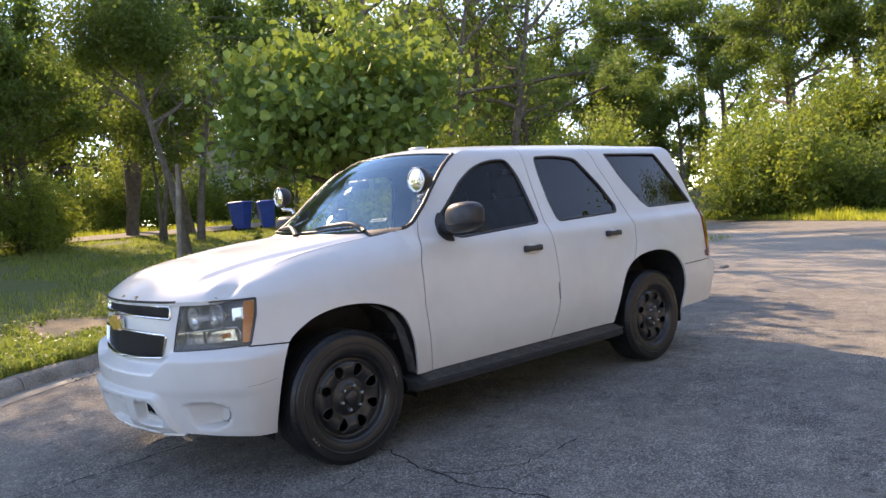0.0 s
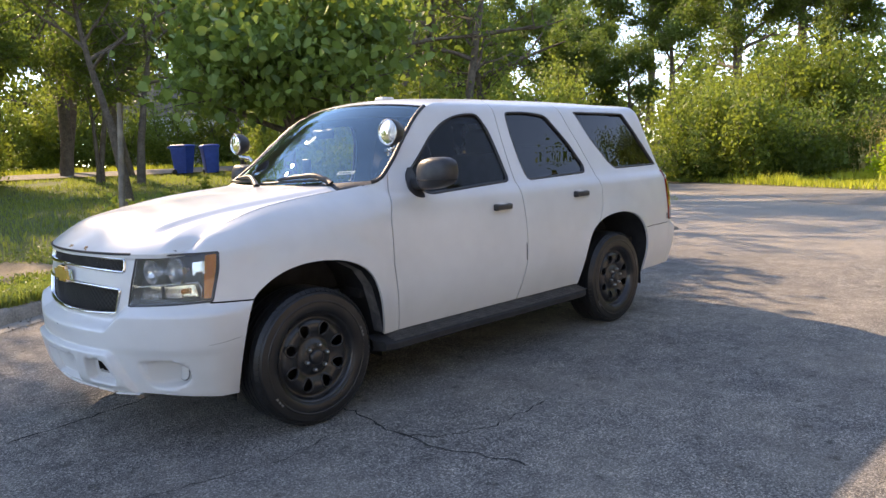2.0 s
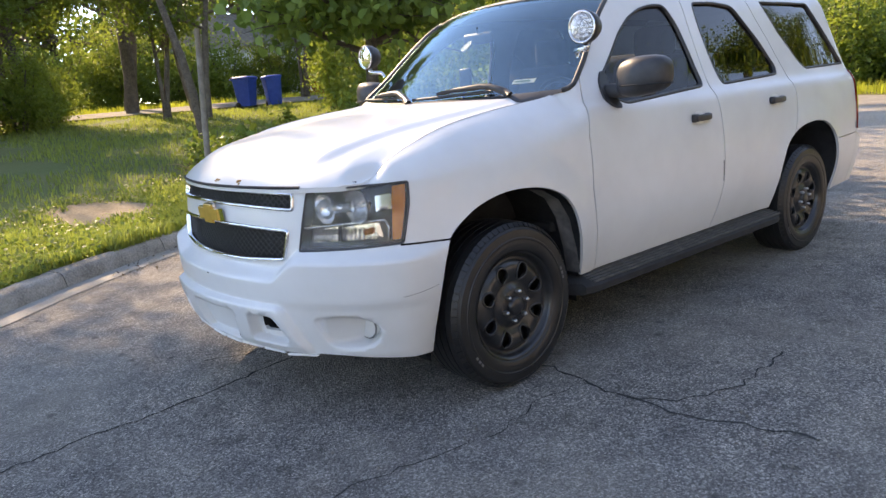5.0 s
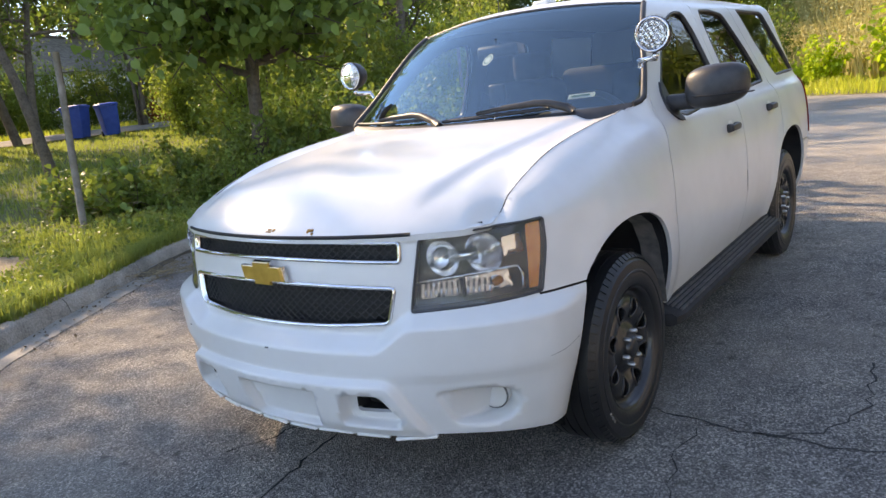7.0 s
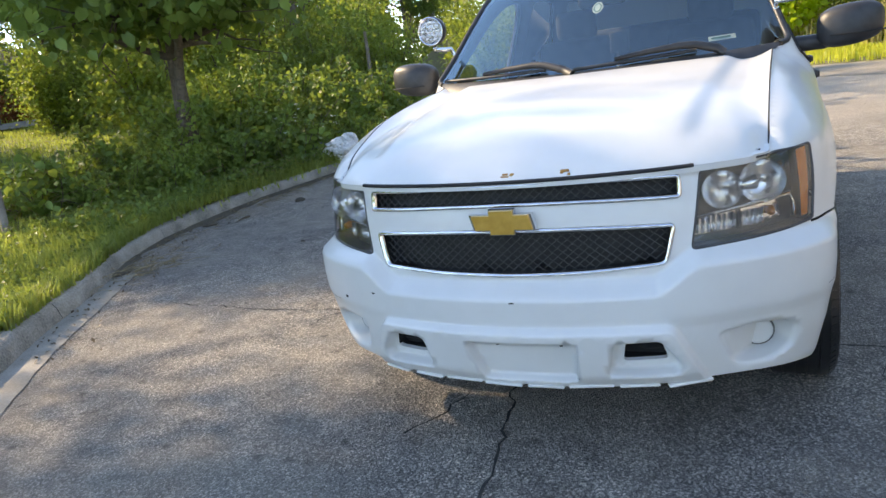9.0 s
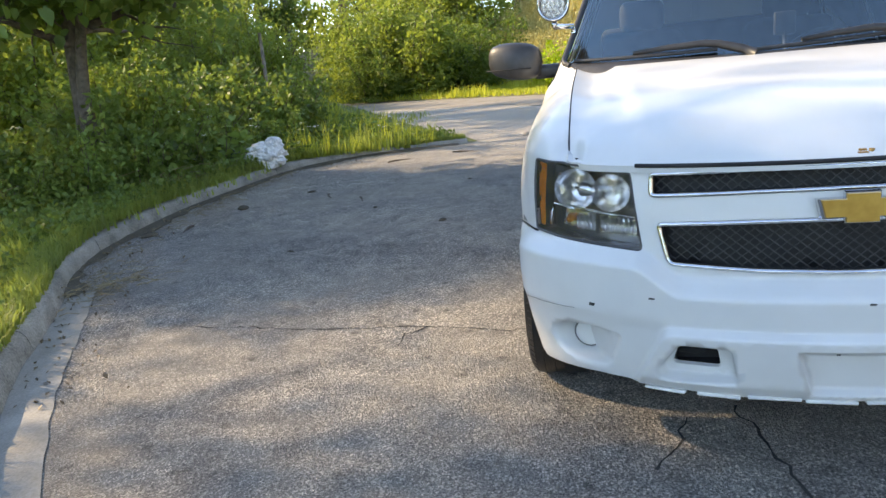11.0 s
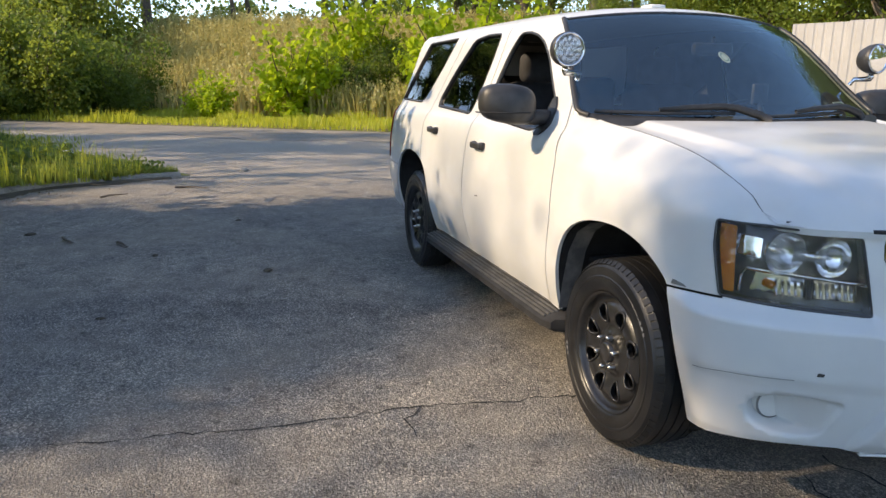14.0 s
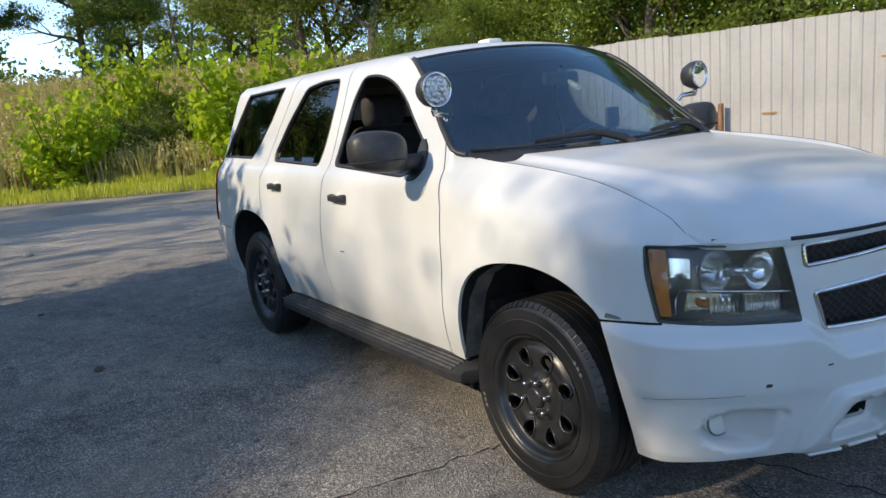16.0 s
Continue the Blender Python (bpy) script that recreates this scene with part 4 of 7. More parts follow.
def windscreen(suv):
    ws = [(float(x), float(ZTOP(x))) for x in np.linspace(0.95, 0.37, 24)]
    rows, inner = [], []
    for i, (x, z) in enumerate(ws):
        t = i / (len(ws) - 1)
        p = surf(s_x(x), z)
        row = []
        for j in range(33):
            u = -1 + j / 16
            c = 1 - abs(u) ** 2.2
            row.append((p[0] + (0.25 - 0.12 * t) * c + 0.004, u * p[1], z + (0.0 - 0.02 * (1 - t) + 0.047 * t) * c))
        rows.append(row)
    g = Geo().grid(rows)
    ob = part("windscreen", g, WINDSCREEN, suv, "clear laminated windscreen")
    ob.visible_shadow = False
    # black frame along the pillars and top
    for sg in (0, -1):
        g = Geo()
        g.tube([(r[sg][0] + 0.004, r[sg][1] * 0.985, r[sg][2] + 0.002) for r in rows], 0.014, 6)
        part("pillar_trim", g, PLASTIC, suv)
    part("roof_trim", Geo().tube([(p[0] + 0.004, p[1], p[2] - 0.003) for p in rows[-1]], 0.008, 6), PLASTIC, suv)
    part("cowl", Geo().grid([[(p[0] + 0.006, p[1] * 0.985, p[2] + 0.003) for p in rows[1]], [(p[0] + 0.045, p[1] * 0.965, p[2] - 0.012) for p in rows[0]], [(p[0] + 0.09, p[1] * 0.94, p[2] - 0.06) for p in rows[0]]]), PLASTIC, suv, "black cowl panel below the windscreen")
    return rows


def roof(suv, front):
    rows = [list(front[-1])]
    fr = front[-1]
    ss = list(np.linspace(s_x(0.30), s_x(-2.3), 46)) + list(np.linspace(s_x(-2.3), SMAX, 14))[1:]
    for s in ss:
        x = float(np.interp(s, OS, OX))
        p = surf(s, float(ZTOP(x)))
        row = []
        k = min(1.0, p[1] / 0.55)
        lead = 0.13 * max(0, 1 - (s - ss[0]) / 0.7)
        for j in range(33):
            u = -1 + j / 16
            c = 1 - abs(u) ** 2.4
            row.append((p[0] + lead * c, u * p[1], p[2] + 0.048 * k * c))
        rows.append(row)
    ob = part("roof", Geo().grid(rows), PAINT, suv)
    return ob


def panes(suv):
    for sg, nm in ((1, "left"), (-1, "right")):
        f = (lambda p: p) if sg > 0 else flip
        for poly, m, nm2, hgt in ((F_WIN, SIDEGLASS, "front_window", 1), (R_WIN, TINT, "rear_window", 1), (Q_WIN, TINT, "quarter_window", 1)):
            pl = poly
            if nm2 == "front_window" and sg < 0:
                pl = [(s, min(z, 1.21)) for s, z in poly]
                pl = [p for i, p in enumerate(pl) if i == 0 or math.dist(p, pl[i - 1]) > 0.004]
            part(nm2, patch(f(pl), -0.016, 0.06), m, suv, "lowered clear window pane" if nm2 == "front_window" and sg < 0 else "dark tinted window pane" if m is TINT else "clear side window pane").visible_shadow = False
            part("window_seal", loop_ring(f(poly), 0.016, -0.02, 0.001, 0.02), PLASTIC, suv, "black rubber window seal")


def sweep_box(suv):
    """Underbody, wheel wells and running boards."""
    g = Geo().box((0.0, 0, 0.52), (4.1, 1.3, 0.24), 0.03)
    g.box((1.95, 0, 0.42), (0.75, 1.1, 0.2), 0.03).box((-2.2, 0, 0.5), (0.6, 1.4, 0.2), 0.03)
    part("chassis", g, LINER, suv, "dark underbody and frame")
    for sg in (1, -1):
        for poly in (ARCH_F, ARCH_R):
            g = Geo()
            xs = [p for p in poly if p[1] > 0.2]
            rows = []
            for k, y in enumerate((0.965, 0.90, 0.75, 0.58)):
                rows.append([(x, sg * (y if k else float(surf(s_x(x), z)[1]) - 0.012), z + 0.012) for x, z in xs])
            g.grid(rows)
            zc = [(x, sg * 0.58, z + 0.012) for x, z in xs]
            g.add(zc, [tuple(range(len(zc)))])
            part("wheel_well", g, LINER, suv, "dark wheel arch liner")
        # bare metal behind the front wheel
        part("splash_panel", Geo().grid([[(x + 0.006, sg * y, z) for x, z in ((1.035, 0.40), (1.055, 0.52), (1.10, 0.68), (1.17, 0.78), (1.275, 0.838))] for y in (0.955, 0.87)]), WELL, suv, "dirty grey inner fender metal")
        b = Geo()
        prof = [(0.86, 0.375), (0.90, 0.378), (1.0, 0.352), (1.022, 0.338), (1.022, 0.308), (1.0, 0.295), (0.86, 0.305)]
        rows = []
        for x, k in ((1.09, 0.0), (1.06, 0.8), (1.0, 1), (0.0, 1), (-0.86, 1), (-0.92, 0.8), (-0.95, 0.0)):
            rows.append([(x, sg * (0.86 + (y - 0.86) * (0.35 + 0.65 * k)), z) for y, z in prof])
        b.grid(rows)
        board = part("running_board", b, LINER, suv, "black ribbed running board")
        sharp(board, 30)
        for y in (0.892, 0.914, 0.936, 0.958, 0.980, 1.002):
            part("rib", Geo().box((0.04, sg * y, 0.379 - max(0, y - 0.90) * 0.25), (1.92, 0.013, 0.011), 0.004, 2), DUSTY, board)


def wheel(suv, x, y, sg, steer=0.0):
    """A tyre on a black steel rim with oval holes and six nuts; outer face at +z before turning."""
    m = Matrix.Translation((x, y, 0.366)) @ Matrix.Rotation(radians(steer), 4, "Z") @ Matrix.Rotation(radians(-90 * sg), 4, "X")
    h = 0.128
    prof = [(0.230, -0.10), (0.24, -h * 0.95), (0.27, -h), (0.32, -h * 0.98), (0.352, -h * 0.86), (0.366, -0.098)]
    for k, zc in enumerate((-0.062, -0.02, 0.02, 0.062)):
        prof += [(0.3705, zc - 0.016), (0.3705, zc - 0.0035), (0.3665, zc - 0.003), (0.3665, zc + 0.003), (0.3705, zc + 0.0035)]
    prof += [(0.366, 0.098), (0.352, h * 0.86), (0.345, h * 0.89), (0.338, h * 0.965), (0.32, h * 0.98), (0.306, h * 0.985), (0.303, h * 1.01), (0.297, h * 1.01), (0.293, h * 0.99), (0.280, h), (0.264, h * 0.985), (0.252, h * 0.96), (0.245, h * 0.92), (0.235, 0.10)]
    ty = part("tyre", Geo().lathe(prof, 72, m), RUBBER, suv, "worn black tyre with pale sidewall marks")
    sharp(ty, 28)
    blocks = Geo()
    for k in range(72):
        a = 2 * math.pi * k / 72
        for zz, tilt in ((0.1035, -0.72), (-0.1035, 0.72)):
            bb = Geo().box((0, 0, 0), (0.010, 0.024, 0.026), 0.0).moved(Matrix.Rotation(a, 4, "Z") @ Matrix.Translation((0.3565, 0, zz)) @ Matrix.Rotation(tilt, 4, "Y"))
            blocks.add([m @ Vector(p) for p in bb.v], bb.f)
    tagged(part("tread_block", blocks, RUBBER, ty, smooth=False), kind="stuff")
    # sidewall marks as plain bars
    for a0, n in ((0.55, 3), (3.35, 3)):
        for k in range(n):
            a = a0 + k * 0.075
            q = Geo().box((0, 0, 0), (0.016, 0.014, 0.002)).moved(m @ Matrix.Rotation(a, 4, "Z") @ Matrix.Translation((0.306, 0, h * 0.99 + 0.001)))
            part("sidewall_bar", q, GREYLET, ty, smooth=False)
    # rim disc with holes
    depth = pchip([0.0, 0.05, 0.080, 0.090, 0.103, 0.128, 0.158, 0.190, 0.208, 0.220, 0.232, 0.241], [0.104, 0.104, 0.101, 0.082, 0.080, 0.094, 0.103, 0.098, 0.078, 0.082, 0.112, 0.117])
    holes = []
    for k in range(8):
        a = 2 * math.pi * (k + 0.5) / 8
        holes.append([(0.156 * math.cos(a) + 0.038 * math.cos(b) * math.cos(a) - 0.031 * (1 + 0.15 * math.cos(b)) * math.sin(b) * math.sin(a), 0.156 * math.sin(a) + 0.038 * math.cos(b) * math.sin(a) + 0.031 * (1 + 0.15 * math.cos(b)) * math.sin(b) * math.cos(a)) for b in np.linspace(0, 2 * math.pi, 21)[:-1]])
    rim = [(0.241 * math.cos(b), 0.241 * math.sin(b)) for b in np.linspace(0, 2 * math.pi, 65)[:-1]]
    pts = [(0.0, 0.0)]
    for r, n in ((0.03, 8), (0.055, 14), (0.075, 20), (0.082, 22), (0.095, 24), (0.104, 28), (0.112, 40), (0.13, 40), (0.15, 44), (0.17, 44), (0.19, 56), (0.202, 64), (0.209, 64), (0.215, 64), (0.221, 64), (0.227, 64), (0.233, 64), (0.238, 64)):
        pts += [(r * math.cos(2 * math.pi * k / n), r * math.sin(2 * math.pi * k / n)) for k in range(n)]
    pa = np.array(pts)
    bad = np.zeros(len(pa), bool)
    for hl in holes:
        big = [(sum(q[0] for q in hl) / len(hl) + 1.1 * (p[0] - sum(q[0] for q in hl) / len(hl)), sum(q[1] for q in hl) / len(hl) + 1.1 * (p[1] - sum(q[1] for q in hl) / len(hl))) for p in hl]
        bad |= inside(big, pa[:, 0], pa[:, 1])
    co, tri = triangulate([tuple(p) for p in pa[~bad]], holes + [rim])
    c = co[tri].mean(1)
    ok = np.ones(len(tri), bool)
    for hl in holes:
        ok &= ~inside(hl, c[:, 0], c[:, 1])
    r = np.hypot(co[:, 0], co[:, 1])
    g = Geo().add([m @ Vector((a, b, float(d))) for a, b, d in zip(co[:, 0], co[:, 1], depth(r))], tri[ok].tolist())
    for hl in holes:
        n = len(hl)
        d = [float(depth(math.hypot(*p))) for p in hl]
        g.add([m @ Vector((*p, q)) for p, q in zip(hl, d)] + [m @ Vector((p[0], p[1], q - 0.02)) for p, q in zip(hl, d)], [(i, (i + 1) % n, n + (i + 1) % n, n + i) for i in range(n)])
    for hl in holes:
        g.tube([m @ Vector((p[0], p[1], float(depth(math.hypot(*p))) + 0.0005)) for p in hl + hl[:1]], 0.0055, 6, False)
    rm = part("rim", g, STEEL, suv, "black steel wheel rim with oval holes")
    part("brake_drum", Geo().lathe([(0.0, 0.0), (0.20, 0.0), (0.215, -0.09), (0.228, -0.1)], 32, m), LINER, rm)
    part("hub_cap", Geo().lathe([(0.0, 0.124), (0.03, 0.124), (0.04, 0.118), (0.043, 0.085)], 28, m), STEEL, rm, "black hub centre")
    for k in range(6):
        a = 2 * math.pi * (k + 0.25) / 6
        part("lug_nut", Geo().lathe([(0, 0.131), (0.006, 0.130), (0.0105, 0.123), (0.011, 0.09)], 6, m @ Matrix.Translation((0.066 * math.cos(a), 0.066 * math.sin(a), 0))), NUT, rm, "bright steel lug nut")


def bowl(c, axis, r, d, seg=28):
    """An open reflector dish that faces axis."""
    q = Vector(axis).to_track_quat("Z", "Y").to_matrix().to_4x4()
    prof = [(r * math.sin(t), -d * math.cos(t)) for t in np.linspace(0.12, math.pi / 2, 6)]
    return Geo().lathe(prof, seg, Matrix.Translation(c) @ q)


def at(s, z, off=0.0):
    return Vector(surf(s, z, off).tolist())


def headlamp(suv, sg):
    f = (lambda p: p) if sg > 0 else flip
    back = part("headlamp", patch(f(LAMP), -0.075, 0.03), LAMPBLK, suv, "clear headlamp with dark housing and amber side marker")
    wall = np.array(resample(f(LAMP), 0.02))
    n = len(wall)
    part("housing_wall", Geo().add(np.concatenate([surf(wall[:, 0], wall[:, 1], -0.004), surf(wall[:, 0], wall[:, 1], -0.075)]).tolist(), [(i, (i + 1) % n, n + (i + 1) % n, n + i) for i in range(n)]), LAMPBLK, back)
    part("lens_cover", patch(f(LAMP), -0.002, 0.03), LENS_HAZED if sg > 0 else LENS, back, "clear slightly hazed lens cover").visible_shadow = False
    part("rim_seal", loop_ring(f(LAMP), 0.008, -0.004, 0.002, 0.02), LAMPBLK, back)
    fwd = Vector((1, 0.12 * sg, -0.02))
    for y, z, r in ((0.668, 0.892, 0.060), (0.782, 0.897, 0.068)):
        p = at(sg * s_y(y), z, -0.018)
        part("reflector", bowl(p, fwd, r, 0.048, 36), REFLECT, back, "silver reflector bowl")
        part("bulb", Geo().lathe([(0, 0.012), (0.008, 0.008), (0.009, -0.02), (0.014, -0.022), (0.014, -0.05)], 12, Matrix.Translation(p + Vector((-0.02, 0, 0))) @ fwd.to_track_quat("Z", "Y").to_matrix().to_4x4()), CHROME, back)
    part("reflector_bridge", Geo().tube([at(sg * s_y(0.69), 0.893, -0.035), at(sg * s_y(0.725), 0.893, -0.03), at(sg * s_y(0.765), 0.897, -0.035)], [0.026, 0.016, 0.026], 10), REFLECT, back, "silver bridge between the bowls")
    wing = rounded([(s_y(0.838), 0.868), (s_y(0.838), 0.93), (s_y(0.885), 0.935), (s_y(0.89), 0.875)], 0.006)
    part("reflector_wing", patch(f(wing), -0.058, 0.02), REFLECT, back, "fluted silver side reflector")
    # lower lamp band with ribs
    band = rounded([(s_y(0.585), 0.752), (s_y(0.59), 0.808), (s_y(0.845), 0.825), (s_y(0.855), 0.765)], 0.008)
    part("turn_reflector", patch(f(band), -0.062, 0.02), REFLECT, back, "ribbed turn signal reflector")
    for k in range(13):
        y = 0.60 + 0.016 * k
        part("rib", Geo().tube([at(sg * s_y(y), 0.758, -0.056), at(sg * s_y(y + 0.005), 0.807, -0.056)], 0.004, 5), REFLECT, back)
    part("divider", Geo().tube([at(sg * s_y(y), z, -0.03) for y, z in ((0.575, 0.815), (0.66, 0.823), (0.76, 0.832), (0.862, 0.838), (0.872, 0.81), (0.872, 0.765))], 0.0065, 6), CHROME, back)
    part("turn_bulb", Geo().lathe([(0, 0.02), (0.012, 0.014), (0.014, -0.02)], 12, Matrix.Translation(at(sg * s_y(0.81), 0.795, -0.04)) @ fwd.to_track_quat("Z", "Y").to_matrix().to_4x4()), AMBER, back, "amber bulb")
    part("upright", Geo().tube([at(sg * s_y(0.715), 0.758, -0.04), at(sg * s_y(0.715), 0.82, -0.04)], 0.009, 6), LAMPBLK, back)
    am = rounded([(s_x(2.073), 0.762), (s_x(2.058), 0.968), (s_x(2.008), 0.972), (s_x(2.016), 0.90), (s_x(2.045), 0.762)], 0.006)
    part("side_marker", patch(f(am), -0.012, 0.02), AMBER, back, "amber side marker")


def grille(suv):
    for nm, poly, inset in (("upper_grille", GR_UP, 0.018), ("lower_grille", GR_LO, 0.02)):
        g = part(nm, patch(poly, -0.06, 0.04), MESHBLK, suv, "black mesh grille in a chrome frame")
        wall = np.array(resample(poly, 0.03))
        n = len(wall)
        part("grille_wall", Geo().add(np.concatenate([surf(wall[:, 0], wall[:, 1], 0.0), surf(wall[:, 0], wall[:, 1], -0.06)]).tolist(), [(i, (i + 1) % n, n + (i + 1) % n, n + i) for i in range(n)]), MESHBLK, g)
        part("chrome_frame", loop_ring(poly, 0.014, -0.01, 0.008, 0.02), CHROME, g, "bright chrome grille surround")
        # diamond wires
        zs = [z for _, z in poly]
        z0, z1, sm = min(zs) + 0.008, max(zs) - 0.008, max(s for s, _ in poly) - 0.01
        wires, d = Geo(), 0.034
        for sgn in (1, -1):
            k = -sm - 0.3
            while k < sm + 0.3:
                pts = []
                for t in np.linspace(0, 1, 7):
                    z = z0 + (z1 - z0) * t
                    s = k + sgn * 1.25 * (z - z0)
                    pts.append((s, z))
                ins = inside(poly, np.array([p[0] for p in pts]), np.array([p[1] for p in pts]))
                run = [p for p, o in zip(pts, ins) if o]
                if len(run) > 1:
                    wires.tube([at(s, z, -0.02 - 0.002 * sgn) for s, z in run], 0.0022, 4, False)
                k += d
        part("grille_mesh", wires, PLASTIC, g, "black diamond wire mesh")
    # gold badge: a slanted bar across a block, on a chrome base
    for nm, m, k, h in (("badge_base", CHROME, 1.1, 0.0), ("badge", GOLD, 1.0, 0.008)):
        out = [(-0.106, -0.025), (-0.041, -0.025), (-0.041, -0.041), (0.041, -0.041), (0.041, -0.025), (0.094, -0.025), (0.106, 0.025), (0.041, 0.025), (0.041, 0.041), (-0.041, 0.041), (-0.041, 0.025), (-0.094, 0.025)]
        n = len(out)
        lo = [(2.412 + h, -y * k, 0.859 + z * k) for y, z in out]
        hi = [(2.428 + h, -y * k * 0.97, 0.859 + z * k * 0.95) for y, z in out]
        g = Geo().add(lo + hi, [(i, (i + 1) % n, n + (i + 1) % n, n + i) for i in range(n)] + [tuple(n + i for i in (1, 2, 3, 4)), tuple(n + i for i in (7, 8, 9, 10)), tuple(n + i for i in (0, 1, 4, 5, 6, 7, 10, 11))])
        ob = part(nm, g, m, suv, "gold emblem plate" if nm == "badge" else "chrome emblem base", smooth=False)


def mirror(suv, sg):
    q = lambda x, y, z: (x - 0.045, sg * (y - 0.055), z)
    bm = bmesh.new()
    bmesh.ops.create_uvsphere(bm, u_segments=28, v_segments=18, radius=1.0)
    for v in bm.verts:
        c = v.co
        f = lambda a: math.copysign(abs(a) ** 0.62, a)
        x, y, z = f(c.x), f(c.y), f(c.z)
        taper = 1 - 0.18 * max(0, y) - 0.12 * max(0, z)
        v.co = Vector((0.69 + 0.085 * x * taper + 0.02 * (1 - abs(y)), sg * (1.10 + 0.135 * y), 1.30 + 0.092 * z * (1 - 0.1 * max(0, y)) + 0.012 * y))
    bm.verts.index_update()
    g = Geo().add([v.co for v in bm.verts], [[v.index for v in f.verts] for f in bm.faces])
    bm.free()
    mr = part("wing_mirror", g, PLASTIC, suv, "large black wing mirror")
    part("mirror_glass", Geo().grid([[q(0.668, 1.075 + 0.16 * i, 1.245 + 0.11 * j) for i in (0, 1)] for j in (0, 1)]), CHROME, mr)
    part("mirror_seam", Geo().tube([q(0.735 + 0.106 * math.cos(t), 1.155 + 0.148 * math.sin(t), 1.262) for t in np.linspace(-0.6, 1.7, 14)], 0.0035, 5), LINER, mr)
    part("mirror_arm", Geo().box(q(0.70, 0.955, 1.237), (0.12, 0.24, 0.07), 0.025), PLASTIC, mr)
    base = rounded([(s_x(0.745), 1.20), (s_x(0.735), 1.29), (s_x(0.69), 1.34), (s_x(0.665), 1.33), (s_x(0.645), 1.17), (s_x(0.66), 1.15), (s_x(0.71), 1.16)], 0.03)
    part("mirror_base", patch(base if sg > 0 else flip(base), 0.012, 0.03), PLASTIC, mr)
    part("base_edge", loop_ring(base if sg > 0 else flip(base), 0.01, -0.005, 0.012, 0.02), PLASTIC, mr)


def handle(suv, x, z, sg):
    y = float(surf(s_x(x), z)[1])
    g = Geo().box((x, sg * (y + 0.026), z), (0.155, 0.02, 0.036), 0.009, 3)
    g.box((x + 0.062, sg * (y + 0.012), z), (0.045, 0.028, 0.044), 0.008, 2).box((x - 0.062, sg * (y + 0.012), z), (0.035, 0.028, 0.04), 0.008, 2)
    h = part("door_handle", g, PLASTIC, suv, "black pull door handle")
    cup = rounded([(s_x(x + 0.045), z - 0.035), (s_x(x + 0.045), z + 0.035), (s_x(x - 0.04), z + 0.035), (s_x(x - 0.04), z - 0.035)], 0.03)
    part("handle_cup", patch(cup if sg > 0 else flip(cup), 0.0015, 0.03), WHITEPL, h)


def spotlight(suv, sg):
    c = Vector((0.855, sg * 0.885, 1.545))
    way = Vector((0.92, 0.08 if sg > 0 else 0.12, 0.02))
    if sg < 0:
        way = Vector((0.96, -0.02, 0.0))
    m = Matrix.Translation(c) @ way.to_track_quat("Z", "Y").to_matrix().to_4x4()
    sp = part("spotlight", Geo().lathe([(0.0, -0.085), (0.03, -0.082), (0.055, -0.065), (0.072, -0.03), (0.077, 0.0), (0.077, 0.022), (0.072, 0.026), (0.066, 0.022)], 36, m), PLASTIC, suv, "black round spotlight on a chrome stem")
    part("bezel", Geo().lathe([(0.064, 0.018), (0.068, 0.028), (0.074, 0.027), (0.076, 0.018)], 36, m), CHROME, sp)
    part("reflector", Geo().lathe([(0.0, -0.03), (0.03, -0.022), (0.066, 0.016)], 36, m), REFLECT, sp)
    for r, n in ((0.0, 1), (0.024, 6), (0.047, 12)):
        for k in range(n):
            a = 2 * math.pi * k / n
            part("cell", Geo().lathe([(0.0, 0.004), (0.006, 0.004), (0.0105, 0.016), (0.011, 0.020)], 8, m @ Matrix.Translation((r * math.cos(a), r * math.sin(a), 0))), REFLECT, sp)
    part("lens", Geo().lathe([(0.0, 0.026), (0.04, 0.025), (0.068, 0.021)], 36, m), LENS, sp).visible_shadow = False
    foot = Vector((0.80, sg * 0.80, 1.415))
    part("stem", Geo().tube([c + Vector((-0.01, 0, -0.075)), c + Vector((-0.012, 0, -0.10)), foot + Vector((0.02, 0, 0.025)), foot], [0.013, 0.014, 0.012, 0.012], 10), CHROME, sp, "chrome mounting stem")
    part("knuckle", Geo().lathe([(0, 0.017), (0.012, 0.012), (0.017, 0), (0.012, -0.012), (0, -0.017)], 14, Matrix.Translation(c + Vector((-0.01, 0, -0.09)))), CHROME, sp)


def wipers(suv, rows):
    def on(t, u, lift):
        i = t * (len(rows) - 1)
        k = min(int(i), len(rows) - 2)
        j = (u + 1) * 16
        h = min(int(j), 31)
        a = [Vector(rows[k + p][h + q]) for p in (0, 1) for q in (0, 1)]
        fi, fj = i - k, j - h
        p = (a[0] * (1 - fj) + a[1] * fj) * (1 - fi) + (a[2] * (1 - fj) + a[3] * fj) * fi
        return p + Vector((0.6, 0, 0.8)) * lift
    for u0, u1 in ((0.72, -0.06), (-0.06, -0.93)):
        w = part("wiper_arm", Geo().tube([on(0.0, u0, 0.012), on(0.035, u0 - 0.05, 0.030), on(0.085, u0 - 0.16, 0.042), on(0.098, u0 - 0.23, 0.042), on(0.094, u0 - 0.4, 0.036), on(0.082, u0 - 0.56, 0.026)], [0.020, 0.019, 0.017, 0.016, 0.013, 0.009], 7), WIPER, suv, "black wiper arm and blade")
        part("wiper_blade", Geo().tube([on(0.085 - 0.035 * t, u0 - 0.16 + (u1 - u0 + 0.16) * t, 0.013) for t in np.linspace(0, 1, 12)], 0.009, 5), WIPER, w)


